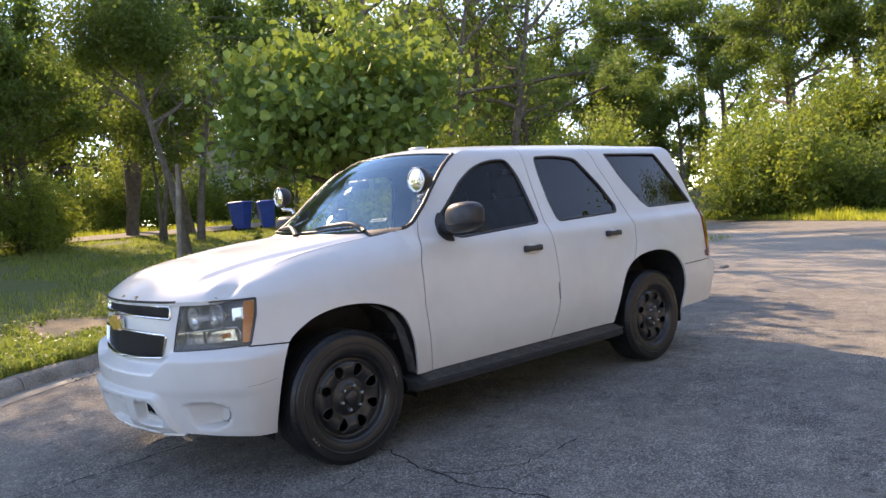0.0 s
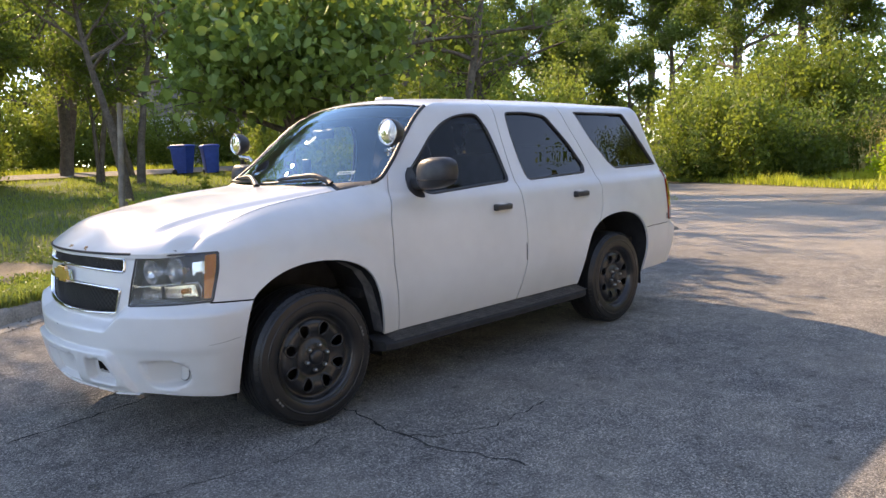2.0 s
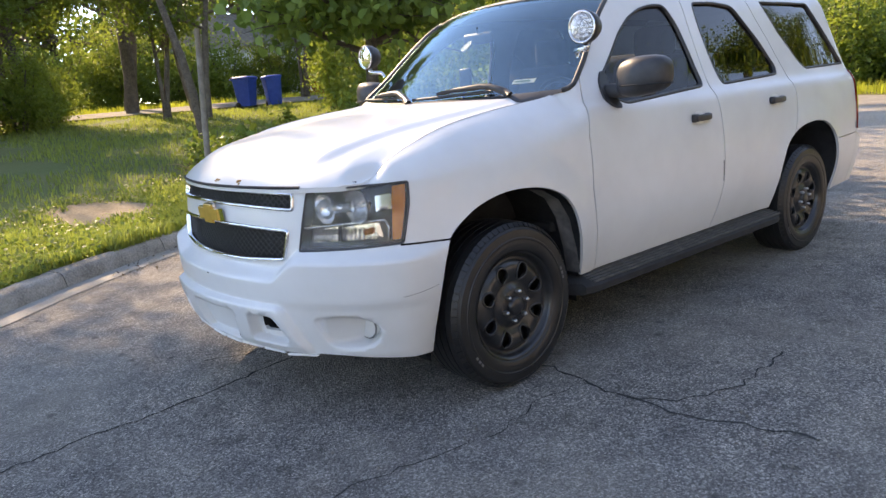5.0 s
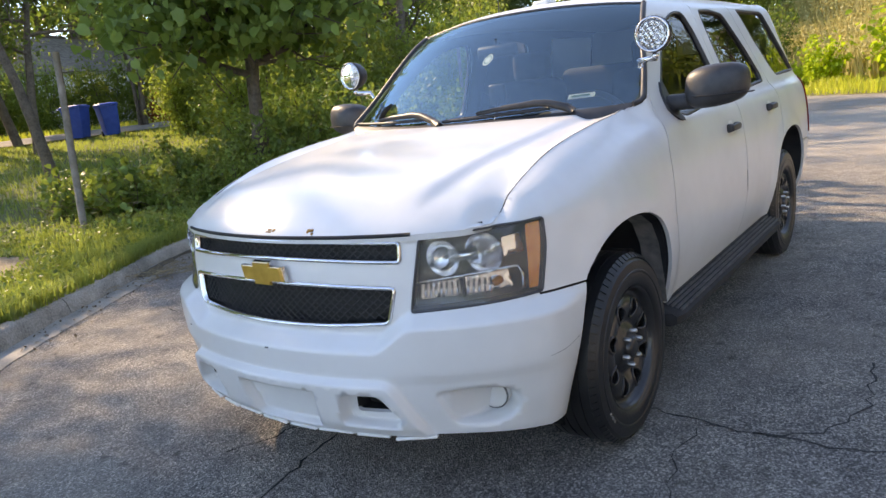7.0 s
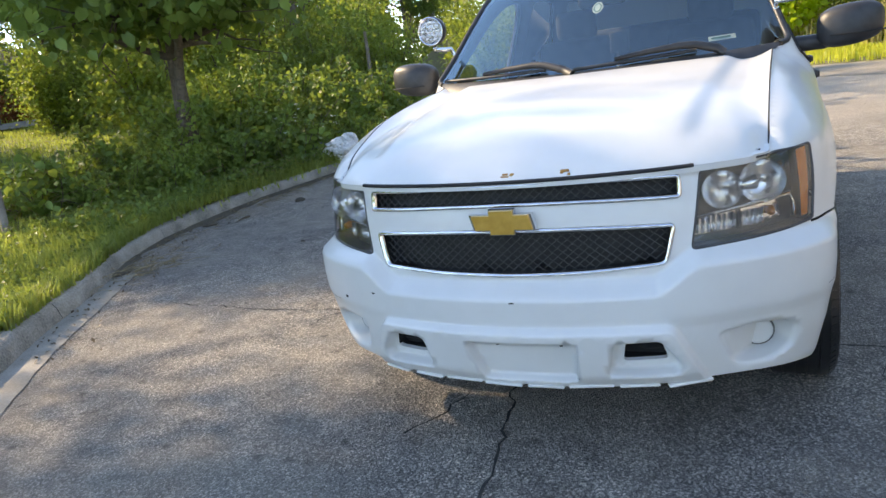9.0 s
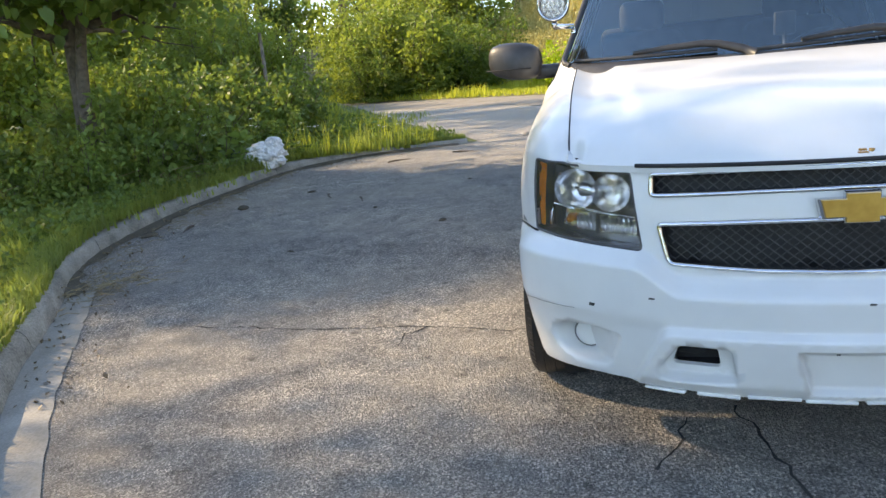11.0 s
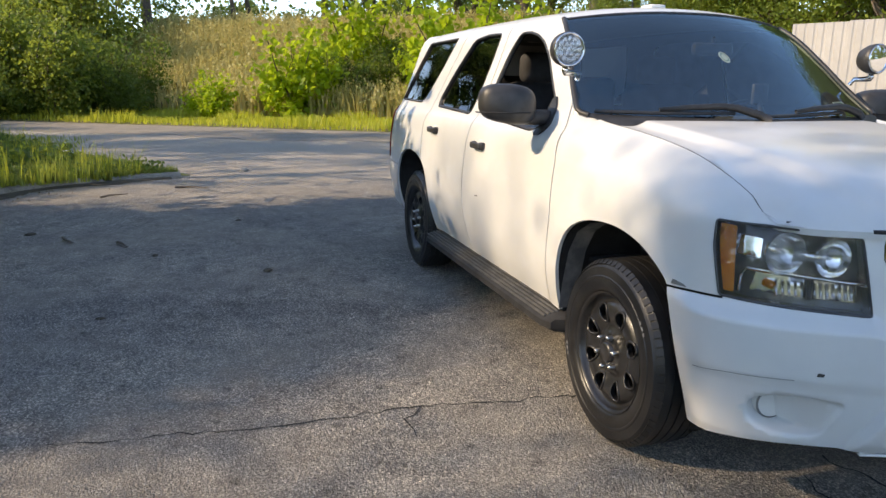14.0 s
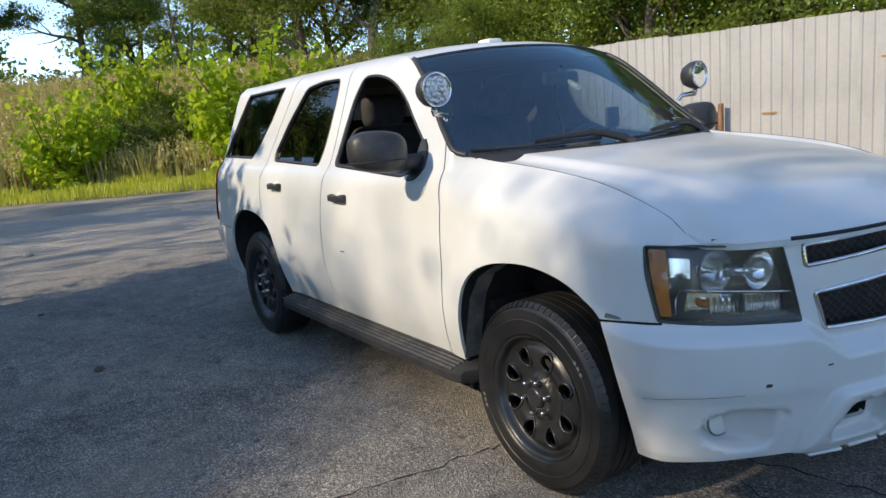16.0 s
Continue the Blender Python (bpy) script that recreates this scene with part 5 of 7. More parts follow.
def interior(suv, rows):
    g = Geo().box((-0.7, 0, 0.62), (3.6, 1.66, 0.05), 0.01)
    part("cabin_floor", g, LINER, suv)
    hl = Geo().grid([[(p[0] - 0.0, p[1] * 0.96, min(p[2], 1.79) - 0.04) for p in r[::2]] for r in ROOFROWS[1::4]])
    part("headliner", hl, HEADLINER, suv, "beige headliner")
    d = part("dashboard", Geo().box((0.78, 0, 1.07), (0.55, 1.5, 0.24), 0.07, 4), DASH, suv, "dark grey dashboard")
    part("dash_top", Geo().box((0.98, 0, 1.16), (0.35, 1.46, 0.06), 0.025, 3), DASH, d)
    part("binnacle", Geo().box((0.60, 0.38, 1.19), (0.22, 0.40, 0.10), 0.04, 3), DASH, d)
    for sg in (1, -1):
        seat = part("seat", Geo().box((-0.02, sg * 0.42, 0.80), (0.52, 0.52, 0.2), 0.07, 3).box((-0.32, sg * 0.42, 1.10), (0.17, 0.50, 0.62), 0.07, 3, Matrix.Rotation(radians(-14), 4, "Y")), CLOTH, suv, "dark cloth front seat")
        part("headrest", Geo().box((-0.42, sg * 0.42, 1.49), (0.12, 0.27, 0.19), 0.05, 3), CLOTH, seat)
    part("rear_bench", Geo().box((-1.1, 0, 0.85), (0.5, 1.35, 0.2), 0.06, 3).box((-1.4, 0, 1.15), (0.17, 1.35, 0.6), 0.06, 3), CLOTH, suv, "dark rear bench")
    m = Matrix.Translation((0.42, 0.40, 1.14)) @ Matrix.Rotation(radians(-64), 4, "Y")
    prof = [(0.19 + 0.016 * math.cos(t), 0.016 * math.sin(t)) for t in np.linspace(0, 2 * math.pi, 9)]
    st = part("steering_wheel", Geo().lathe(prof, 36, m), PLASTIC, suv, "black steering wheel")
    part("steering_hub", Geo().box((0, 0, -0.01), (0.14, 0.17, 0.04), 0.02, 2).box((0, 0, -0.012), (0.03, 0.37, 0.02), 0.006, 1).moved(m), PLASTIC, st)
    c = Vector((0.70, 0.0, 1.575))
    part("interior_mirror", Geo().box(c, (0.03, 0.24, 0.065), 0.02, 3).tube([c, c + Vector((0.0, 0, 0.06))], 0.01, 6), PLASTIC, suv, "interior rear view mirror")
    # round and oblong stickers, just inside the glass
    p = Vector(rows[13][16]) + Vector((-0.012, 0.0, -0.012))
    q = Vector((0.62, 0, 0.78)).to_track_quat("Z", "Y").to_matrix().to_4x4()
    sk = part("round_sticker", Geo().lathe([(0.0, 0.0), (0.035, 0.0)], 24, Matrix.Translation(p) @ q @ Matrix.Diagonal((0.75, 1.25, 1, 1))), PAPER, suv, "round pale inspection sticker")
    part("sticker_ring", Geo().lathe([(0.02, 0.001), (0.027, 0.001)], 24, Matrix.Translation(p) @ q @ Matrix.Diagonal((0.75, 1.25, 1, 1))), INK, sk)
    a, b = Vector(rows[4][29]), Vector(rows[4][26])
    t = (a - b).normalized()
    up = (Vector(rows[6][28]) - Vector(rows[4][28])).normalized()
    o = b - Vector((0.5, 0, 0.7)) * 0.01
    s2 = part("toll_sticker", Geo().add([o, o + t * 0.12, o + t * 0.12 + up * 0.032, o + up * 0.032], [(0, 1, 2, 3)]), PAPER, suv, "pale oblong windscreen tag")
    o = o + Vector((0.5, 0, 0.7)) * 0.002 + t * 0.012 + up * 0.01
    part("tag_bar", Geo().add([o, o + t * 0.085, o + t * 0.085 + up * 0.012, o + up * 0.012], [(0, 1, 2, 3)]), INK, s2)
    # phone mount on the dash
    part("phone_mount", Geo().tube([(1.0, 0.12, 1.18), (0.95, 0.12, 1.27), (0.93, 0.12, 1.33)], 0.012, 6).box((0.93, 0.12, 1.36), (0.02, 0.09, 0.10), 0.008, 2), PLASTIC, suv)


def small_parts(suv):
    for sg in (1, -1):
        p = at(sg * s_y(0.772), 0.398, 0.006)
        m = Matrix.Translation(p) @ Vector((1, 0.22 * sg, 0)).to_track_quat("Z", "Y").to_matrix().to_4x4()
        part("fog_lamp_blank", Geo().lathe([(0, 0.006), (0.046, 0.005), (0.052, 0.001), (0.054, -0.03)], 30, m), PAINT, suv, "white round fog lamp blank")
        part("blank_joint", Geo().lathe([(0.0465, 0.0068), (0.0525, 0.0028)], 30, m), GREYLET, suv, "dark joint round the blank")
        hk = patch(HOOK if sg > 0 else flip(HOOK), -0.09, 0.04)
        part("hook_opening", hk, LINER, suv, "black tow hook opening")
        wall = np.array(resample(HOOK if sg > 0 else flip(HOOK), 0.02))
        n = len(wall)
        part("hook_wall", Geo().add(np.concatenate([surf(wall[:, 0], wall[:, 1], 0.0), surf(wall[:, 0], wall[:, 1], -0.09)]).tolist(), [(i, (i + 1) % n, n + (i + 1) % n, n + i) for i in range(n)]), LINER, suv)
        part("tow_hook", Geo().tube([at(sg * s_y(0.40), 0.41, -0.07), at(sg * s_y(0.42), 0.42, -0.035), at(sg * s_y(0.455), 0.42, -0.035), at(sg * s_y(0.475), 0.41, -0.07)], 0.011, 8), LINER, suv)
        tail = part("tail_lamp", patch(TAIL if sg > 0 else flip(TAIL), 0.012, 0.03), REDLENS, suv, "tall red tail lamp")
        part("tail_rim", loop_ring(TAIL if sg > 0 else flip(TAIL), 0.01, -0.02, 0.012, 0.03), REDLENS, tail)
    # broken lower lip: pale tabs along the bumper's bottom edge
    rnd = random.Random(4)
    for k in range(8):
        y = -0.50 + 0.148 * k
        p = at(math.copysign(s_y(abs(y)), y), 0.302, -0.012)
        yaw = math.atan2(-float(surf(s_y(abs(y) + 0.05), 0.275)[0] - surf(s_y(abs(y)), 0.275)[0]) * (1 if y > 0 else -1), 0.05)
        part("lip_tab", Geo().box(p + Vector((0, 0, -0.008 + rnd.uniform(-0.004, 0.002))), (0.026, rnd.uniform(0.12, 0.15), 0.010), 0.002, 1, Matrix.Rotation(yaw, 4, "Z") @ Matrix.Rotation(rnd.uniform(-0.03, 0.03), 4, "X")), WHITEPL, suv, "broken white lip of the bumper")
    # paint chips, scratches and rust
    for y, z, w, h in ((-0.685, 0.556, 0.022, 0.012), (0.02, 0.602, 0.02, 0.006), (-0.52, 0.60, 0.02, 0.006), (0.16, 0.449, 0.012, 0.008), (-0.05, 0.449, 0.012, 0.008), (0.205, 0.34, 0.008, 0.02)):
        s = math.copysign(s_y(abs(y)), y)
        part("paint_chip", patch(rounded([(s - w / 2, z - h / 2), (s - w / 3, z + h / 2), (s + w / 2, z + h / 3), (s + w / 3, z - h / 2)], 0.002), 0.0015, 0.01), CHIPC, suv, "dark paint chip")
    for sg in (1, -1):
        part("scratch", patch(strip([(sg * s_x(2.0), 0.505), (sg * s_x(2.08), 0.52), (sg * s_y(0.74), 0.53)] if sg < 0 else [(s_x(1.93), 0.565), (s_x(2.0), 0.555), (s_x(2.06), 0.548)], 0.0018), 0.0012, 0.02), WELL, suv, "thin scratch")
    part("scratch", patch(strip([(-s_x(0.02), 0.76), (-s_x(-0.03), 0.758)], 0.005), 0.0012, 0.02), CHIPC, suv)
    part("scratch", patch(strip([(s_x(-0.247), 0.78), (s_x(-0.25), 0.66)], 0.009), 0.0012, 0.02), CHIPC, suv)
    for y0, w in ((0.03, 0.05), (0.20, 0.06)):
        g = Geo()
        for k in range(4):
            dx = rnd.uniform(0.0, 0.016)
            c = Vector((2.384 - 0.25 * y0 * y0 - dx, y0 + rnd.uniform(-w / 2, w / 2), 0.989 + dx))
            g.box(c, (0.010, rnd.uniform(0.008, 0.03), 0.009), 0.002, 1)
        part("rust_chip", g, RUST, suv, "rusty chip on the hood edge")
    part("arch_dent", patch(rounded([(-s_x(1.875), 0.744), (-s_x(1.88), 0.762), (-s_x(1.925), 0.752), (-s_x(1.935), 0.744)], 0.006), 0.0015, 0.02), GREYLET, suv, "grey scuff above the wheel arch")
    # roof furniture
    part("roof_beacon_base", Geo().box((0.14, 0.0, 1.797), (0.13, 0.13, 0.03), 0.014, 3).box((0.14, 0, 1.822), (0.11, 0.10, 0.03), 0.014, 3), WHITEPL, suv, "small white roof dome")
    part("short_aerial", Geo().tube([(0.28, -0.22, 1.775), (0.28, -0.22, 1.80), (0.278, -0.22, 1.87)], [0.012, 0.004, 0.003], 6), PLASTIC, suv, "thin roof aerial")
    part("aerial_base", Geo().box((-0.85, 0.10, 1.826), (0.05, 0.035, 0.018), 0.006, 2), WHITEPL, suv)
    part("rear_aerial", Geo().tube([(-1.7, -0.05, 1.80), (-1.7, -0.05, 1.88)], 0.012, 8), PLASTIC, suv)
    # badge plate by the tail lamp as a plain bar
    part("sill_label", patch(rounded([(s_x(-2.235), 0.77), (s_x(-2.235), 0.82), (s_x(-2.30), 0.82), (s_x(-2.30), 0.77)], 0.005), 0.002, 0.03), GREYLET, suv, "grey label plate")


def tailgate(suv):
    # closes the back between the two quarter panels
    rows = []
    for z in np.linspace(0.40, 1.75, 40):
        p = surf(SMAX - 0.16, z, -0.003)
        rows.append([(float(p[0]) - 0.012 * (1 - u * u), float(p[1]) * u, float(z)) for u in np.linspace(-1, 1, 9)])
    part("tailgate", Geo().grid(rows), PAINT, suv)


suv = thing("suv", "white sport utility vehicle with black steel wheels on asphalt", "car")
car_body(suv)
hood(suv)
WSROWS = windscreen(suv)
roof_ob = roof(suv, WSROWS)
rv = [tuple(v.co) for v in roof_ob.data.vertices]
ROOFROWS = [rv[i:i + 33] for i in range(0, len(rv), 33)]
panes(suv)
tailgate(suv)
sweep_box(suv)
for sg in (1, -1):
    wheel(suv, 1.52, sg * 0.869, sg)
    wheel(suv, -1.422, sg * 0.828, sg)
    headlamp(suv, sg)
    mirror(suv, sg)
    handle(suv, -0.02, 1.045, sg)
    handle(suv, -0.925, 1.075, sg)
    spotlight(suv, sg)
grille(suv)
wipers(suv, WSROWS)
interior(suv, WSROWS)
small_parts(suv)

# ---- plants ----


def leaf_mesh(name, cen, size, rng, material, droop=0.35, wide=0.62, up=0.35, broad=False):
    """Leaves at the given centres: folded lozenges, or broad heart-like blades."""
    n = len(cen)
    d = rng.normal(size=(n, 3))
    d[:, 2] -= droop
    d /= np.linalg.norm(d, axis=1)[:, None]
    nr = rng.normal(size=(n, 3)) + np.array([0, 0, up * 3])
    sd = np.cross(d, nr)
    sd /= np.maximum(np.linalg.norm(sd, axis=1), 1e-6)[:, None]
    nn = np.cross(sd, d)
    L = size * rng.uniform(0.6, 1.35, n)[:, None]
    b, t = cen - d * L * 0.5, cen + d * L * 0.5
    m = cen - d * L * 0.06
    l, r = m + sd * L * wide * 0.5 + nn * L * 0.10, m - sd * L * wide * 0.5 + nn * L * 0.10
    if broad:
        q = cen + d * L * 0.22 - nn * L * 0.02
        b2, l0, r0 = cen - d * L * 0.36, cen - d * L * 0.46 + sd * L * wide * 0.28, cen - d * L * 0.46 - sd * L * wide * 0.28
        l2, r2 = q + sd * L * wide * 0.34 + nn * L * 0.05, q - sd * L * wide * 0.34 + nn * L * 0.05
        v = np.stack([b2, l0, l, l2, t - nn * L * 0.08, r2, r, r0], 1).reshape(-1, 3)
        k = np.arange(n)[:, None] * 8
        f = np.concatenate([k + np.array(c) for c in ((0, 2, 1), (0, 3, 2), (0, 4, 3), (0, 5, 4), (0, 6, 5), (0, 7, 6))], 1).reshape(-1, 3)
    else:
        v = np.stack([b, l, t, r], 1).reshape(-1, 3)
        k = np.arange(n)[:, None] * 4
        f = np.concatenate([k + np.array([0, 2, 1]), k + np.array([0, 3, 2])], 1).reshape(-1, 3)
    me = bpy.data.meshes.new(name)
    me.vertices.add(len(v))
    me.vertices.foreach_set("co", v.ravel())
    me.loops.add(len(f) * 3)
    me.loops.foreach_set("vertex_index", f.ravel())
    me.polygons.add(len(f))
    me.polygons.foreach_set("loop_start", np.arange(len(f)) * 3)
    me.polygons.foreach_set("loop_total", np.full(len(f), 3))
    me.update()
    me.validate()
    me.materials.append(material)
    return me


def blade_mesh(name, pos, h, w, rng, material, bend=0.45):
    """Grass blades: two bent segments each."""
    n = len(pos)
    a = rng.uniform(0, 2 * math.pi, n)
    out = np.stack([np.cos(a), np.sin(a), np.zeros(n)], 1)
    sd = np.stack([-np.sin(a), np.cos(a), np.zeros(n)], 1)
    h = (h * rng.uniform(0.5, 1.4, n))[:, None]
    k = rng.uniform(0.1, bend, n)[:, None]
    up = np.array([0, 0, 1.0])
    m = pos + up * h * 0.55 + out * h * k * 0.35
    t = pos + up * h * (1 - 0.3 * k) + out * h * k
    ww = (w * rng.uniform(0.6, 1.3, n))[:, None]
    v = np.stack([pos - sd * ww / 2, pos + sd * ww / 2, m + sd * ww * 0.4, m - sd * ww * 0.4, t], 1).reshape(-1, 3)
    q = np.arange(n)[:, None] * 5
    f = np.concatenate([q + np.array([0, 1, 2]), q + np.array([0, 2, 3]), q + np.array([3, 2, 4])], 1).reshape(-1, 3)
    me = bpy.data.meshes.new(name)
    me.vertices.add(len(v))
    me.vertices.foreach_set("co", v.ravel())
    me.loops.add(len(f) * 3)
    me.loops.foreach_set("vertex_index", f.ravel())
    me.polygons.add(len(f))
    me.polygons.foreach_set("loop_start", np.arange(len(f)) * 3)
    me.polygons.foreach_set("loop_total", np.full(len(f), 3))
    me.update()
    me.materials.append(material)
    return me


def limb(rng, p, d, length, n=6, bend=0.25, rise=0.1):
    pts = [np.array(p, float)]
    d = np.array(d, float) / np.linalg.norm(d)
    for _ in range(n):
        d = d + rng.normal(size=3) * bend * 0.4 + np.array([0, 0, rise])
        d /= np.linalg.norm(d)
        pts.append(pts[-1] + d * length / n)
    return pts


def tree_meshes(seed, h, spread, trunk_r, fork=0.35, limbs=7, lean=(0, 0), leaves=9000, size=0.2, material=None, clump=0.55, stems=1, low=0.3, flat=0.7, tilt=0.8, broad=False):
    """Trunk and crown meshes of one tree that stands on the origin."""
    rng = np.random.default_rng(seed)
    g, tips = Geo(), []
    for st in range(stems):
        base = np.array([0, 0, -0.15]) + (rng.normal(size=3) * np.array([0.25, 0.25, 0]) if st else 0)
        tr = limb(rng, base, (lean[0] + rng.normal() * 0.12 * (st > 0), lean[1] + rng.normal() * 0.12 * (st > 0), 1), h * 0.8, 9, 0.16, 0.05)
        k0 = 1.0 if st == 0 else 0.7
        g.tube([tr[0] - np.array([0, 0, 0.1])] + tr, [trunk_r * 1.5 * k0] + [trunk_r * k0 * (1.12 - 0.95 * i / 9) for i in range(10)], 9)
        for k in range(limbs):
            f = fork + (0.95 - fork) * (k + rng.uniform(0, 0.7)) / limbs
            i = min(int(f * 9), 8)
            p = tr[i] + (tr[i + 1] - tr[i]) * (f * 9 - i)
            a = k * 2.4 + rng.uniform(-0.5, 0.5) + st
            ln = spread * (1.1 - 0.5 * f) * rng.uniform(0.75, 1.2)
            lb = limb(rng, p, (math.cos(a) + lean[0] * 1.5, math.sin(a) + lean[1] * 1.5, tilt * rng.uniform(0.4, 1.2)), ln, 6, 0.3, 0.05)
            r0 = trunk_r * k0 * (0.62 - 0.35 * f)
            g.tube(lb, [r0 * (1 - 0.8 * j / 6) for j in range(7)], 6)
            tips += lb[3:]
            for b in range(3):
                q = lb[2 + b]
                sb = limb(rng, q, rng.normal(size=3) + np.array([math.cos(a), math.sin(a), 0.3]), ln * 0.5, 4, 0.35, 0.02)
                g.tube(sb, [r0 * 0.4 * (1 - 0.75 * j / 4) for j in range(5)], 5)
                tips += sb[1:]
        tips += tr[6:]
    tips = np.array(tips)
    tips = tips[tips[:, 2] > h * low]
    per = max(1, leaves // len(tips))
    c = np.repeat(tips, per, 0)
    # clumps of uneven density leave gaps
    dens = np.repeat(rng.uniform(0.55, 1.25, len(tips)), per)
    c = c + rng.normal(size=c.shape) * clump * np.array([1, 1, flat]) * dens[:, None]
    return g, leaf_mesh("crown", c, size, rng, material, 0.9 if broad else 0.35, 0.82 if broad else 0.62, 0.35, broad)


def tree_thing(name, label, meshes, m, scale=1.0, group="", bark=None):
    t = thing(name, label, "tree" if "tree" in name else "shrub", group)
    g, crown = meshes
    part("trunk", g, bark or BARK, t)
    cr = new("crown", crown)
    cr.parent = t
    t.matrix_world = m @ Matrix.Diagonal((scale, scale, scale, 1))
    return t


def place(t, spots, rnd, zf):
    for x, y, s in spots:
        copy = copy_thing(t, Matrix.Translation((x, y, zf(x, y))) @ Matrix.Rotation(rnd.uniform(0, 6.28), 4, "Z"))
        k = s * rnd.uniform(0.92, 1.08)
        copy.scale = (k, k, k * rnd.uniform(0.92, 1.1))


def ground_z(x, y):
    d = (-x - 17.3 + 0.58 * y) / 1.156
    if d > 0:
        return bank_z(x, y)
    if y < -4.8 or (x < -7 and y < -3 + 0.59 * (x + 7)):
        return lawn_z(x, y)
    return 0.0


rnd = random.Random(11)
# the broad-leaved tree by the kerb, with stems in a thicket
near = tree_thing("broadleaf_tree", "young broad-leaved tree with several stems above a thicket", tree_meshes(3, 4.9, 2.5, 0.135, 0.46, 13, (0.05, -0.02), 10000, 0.155, LEAF_NEAR, 0.38, 2, 0.44, 0.6, 0.30, True), Matrix.Translation((-3.53, -6.83, lawn_z(-3.53, -6.83))))
# tall trees over the lawn and behind it
T1 = tree_meshes(5, 9.0, 2.6, 0.16, 0.36, 9, (0.0, 0.05), 20000, 0.12, LEAF_TREE, 0.29, 1, 0.38)
T2 = tree_meshes(8, 9.5, 3.2, 0.19, 0.34, 10, (0.05, -0.03), 20000, 0.13, LEAF_TREE, 0.31, 1, 0.36)
T3 = tree_meshes(13, 7.5, 2.4, 0.10, 0.34, 8, (-0.05, 0.04), 12000, 0.12, LEAF_TREE, 0.34, 2, 0.34)
BIG = tree_meshes(21, 12.0, 6.4, 0.27, 0.18, 11, (-0.16, 0.04), 14000, 0.13, LEAF_TREE, 0.34, 1, 0.48, 0.65, 0.6)
big = tree_thing("spreading_tree", "large spreading tree with long dark limbs and small leaves", BIG, Matrix.Translation((-12.8, -14.8, lawn_z(-12.8, -14.8))))
# tree added left of the view; its crown shades the car's nose
shade = tree_thing("lawn_tree", "dense round-headed dark green tree on the lawn, added for its shade", tree_meshes(17, 10.8, 3.2, 0.16, 0.52, 13, (0.0, 0.0), 30000, 0.11, LEAF_TREE, 0.55, 1, 0.60), Matrix.Translation((2.9, -10.9, lawn_z(2.9, -10.9))))
tagged(shade, "dense round-headed dark green tree on the lawn, added for its shade", "tree", "trees over the lawn")
# smaller copy, added to shade the road between kerb and car
sh2 = copy_thing(shade, Matrix.Translation((-2.3, -11.2, lawn_z(-2.3, -11.2))) @ Matrix.Rotation(1.3, 4, "Z"))
sh2.scale = (0.62, 0.62, 0.66)
# added tree: its crown, above the view, casts soft dapples on car and road
tall = tree_thing("high_tree", "very tall slender tree, its unseen thin crown added to dapple car and road", tree_meshes(37, 15.5, 3.6, 0.2, 0.72, 9, (0.0, 0.0), 6500, 0.15, LEAF_TREE, 0.5, 1, 0.70), Matrix.Translation((-4.6, -22.4, lawn_z(-4.6, -22.4))))
# first one stands out of view, scaled up to shade the near asphalt
t1 = tree_thing("tall_tree", "tall dark green tree with a loose crown", T1, Matrix.Translation((4.4, -13.2, lawn_z(4.4, -13.2))), 1.5, "trees over the lawn")
t2 = tree_thing("tall_tree", "tall dark green tree with a loose crown", T2, Matrix.Translation((-1.2, -21.5, lawn_z(-1.2, -21.5))), 0.95, "trees over the lawn")
t3 = tree_thing("slim_tree", "slim tree with two dark stems", T3, Matrix.Translation((0.6, -19.5, lawn_z(0.6, -19.5))), 1.0, "slim trees")
place(t3, [(1.6, -21.0, 1.0), (-0.8, -22, 1.1), (-4.6, -19.2, 0.9), (-13.5, -19, 1.0), (-15.5, -15.5, 0.9), (-12, -23.5, 1.0), (3.4, -17.6, 1.0)], rnd, ground_z)
place(t1, [(-15.5, -20.5, 0.9), (6.5, -16, 1.0), (-22, -27.5, 1.0), (-14.5, -38, 1.95), (-21, -37, 2.0), (-31, -38, 1.6), (-40, -26, 1.5), (-45, -22, 1.4)], rnd, ground_z)
place(t2, [(-20.5, -24.5, 0.95), (-27, -25.5, 1.0), (-33.5, -22.0, 1.0), (-18, -38, 1.95), (-23, -34, 1.7), (-28, -36, 1.5), (-33, -35, 1.45), (-38, -34, 1.5), (-43, -30, 1.5), (-38.8, -39, 1.85), (-42.3, -35, 1.9), (-46, -31, 1.85), (-49, -26, 1.8), (-36, -43, 1.9), (-32, -46, 1.8), (-52, -20, 1.8), (-26, -47, 1.8), (-3, -45, 1.45), (-7, -46.5, 1.5), (-11, -45, 1.45), (-15, -46.5, 1.5), (-19, -44, 1.45), (1, -44, 1.4), (5, -42, 1.4), (-9, -49, 1.6), (-4.5, -49, 1.6), (10, -18, 1.0)], rnd, ground_z)
T5 = tree_meshes(77, 8.6, 2.2, 0.12, 0.36, 10, (0.03, 0.02), 850, 0.14, LEAF_TREE, 0.30, 1, 0.3)
t5 = tree_thing("sparse_tree", "slender open tree with thin limbs and few leaves", T5, Matrix.Translation((-8.7, -11.6, lawn_z(-8.7, -11.6))), 1.3, "open trees behind the thicket")
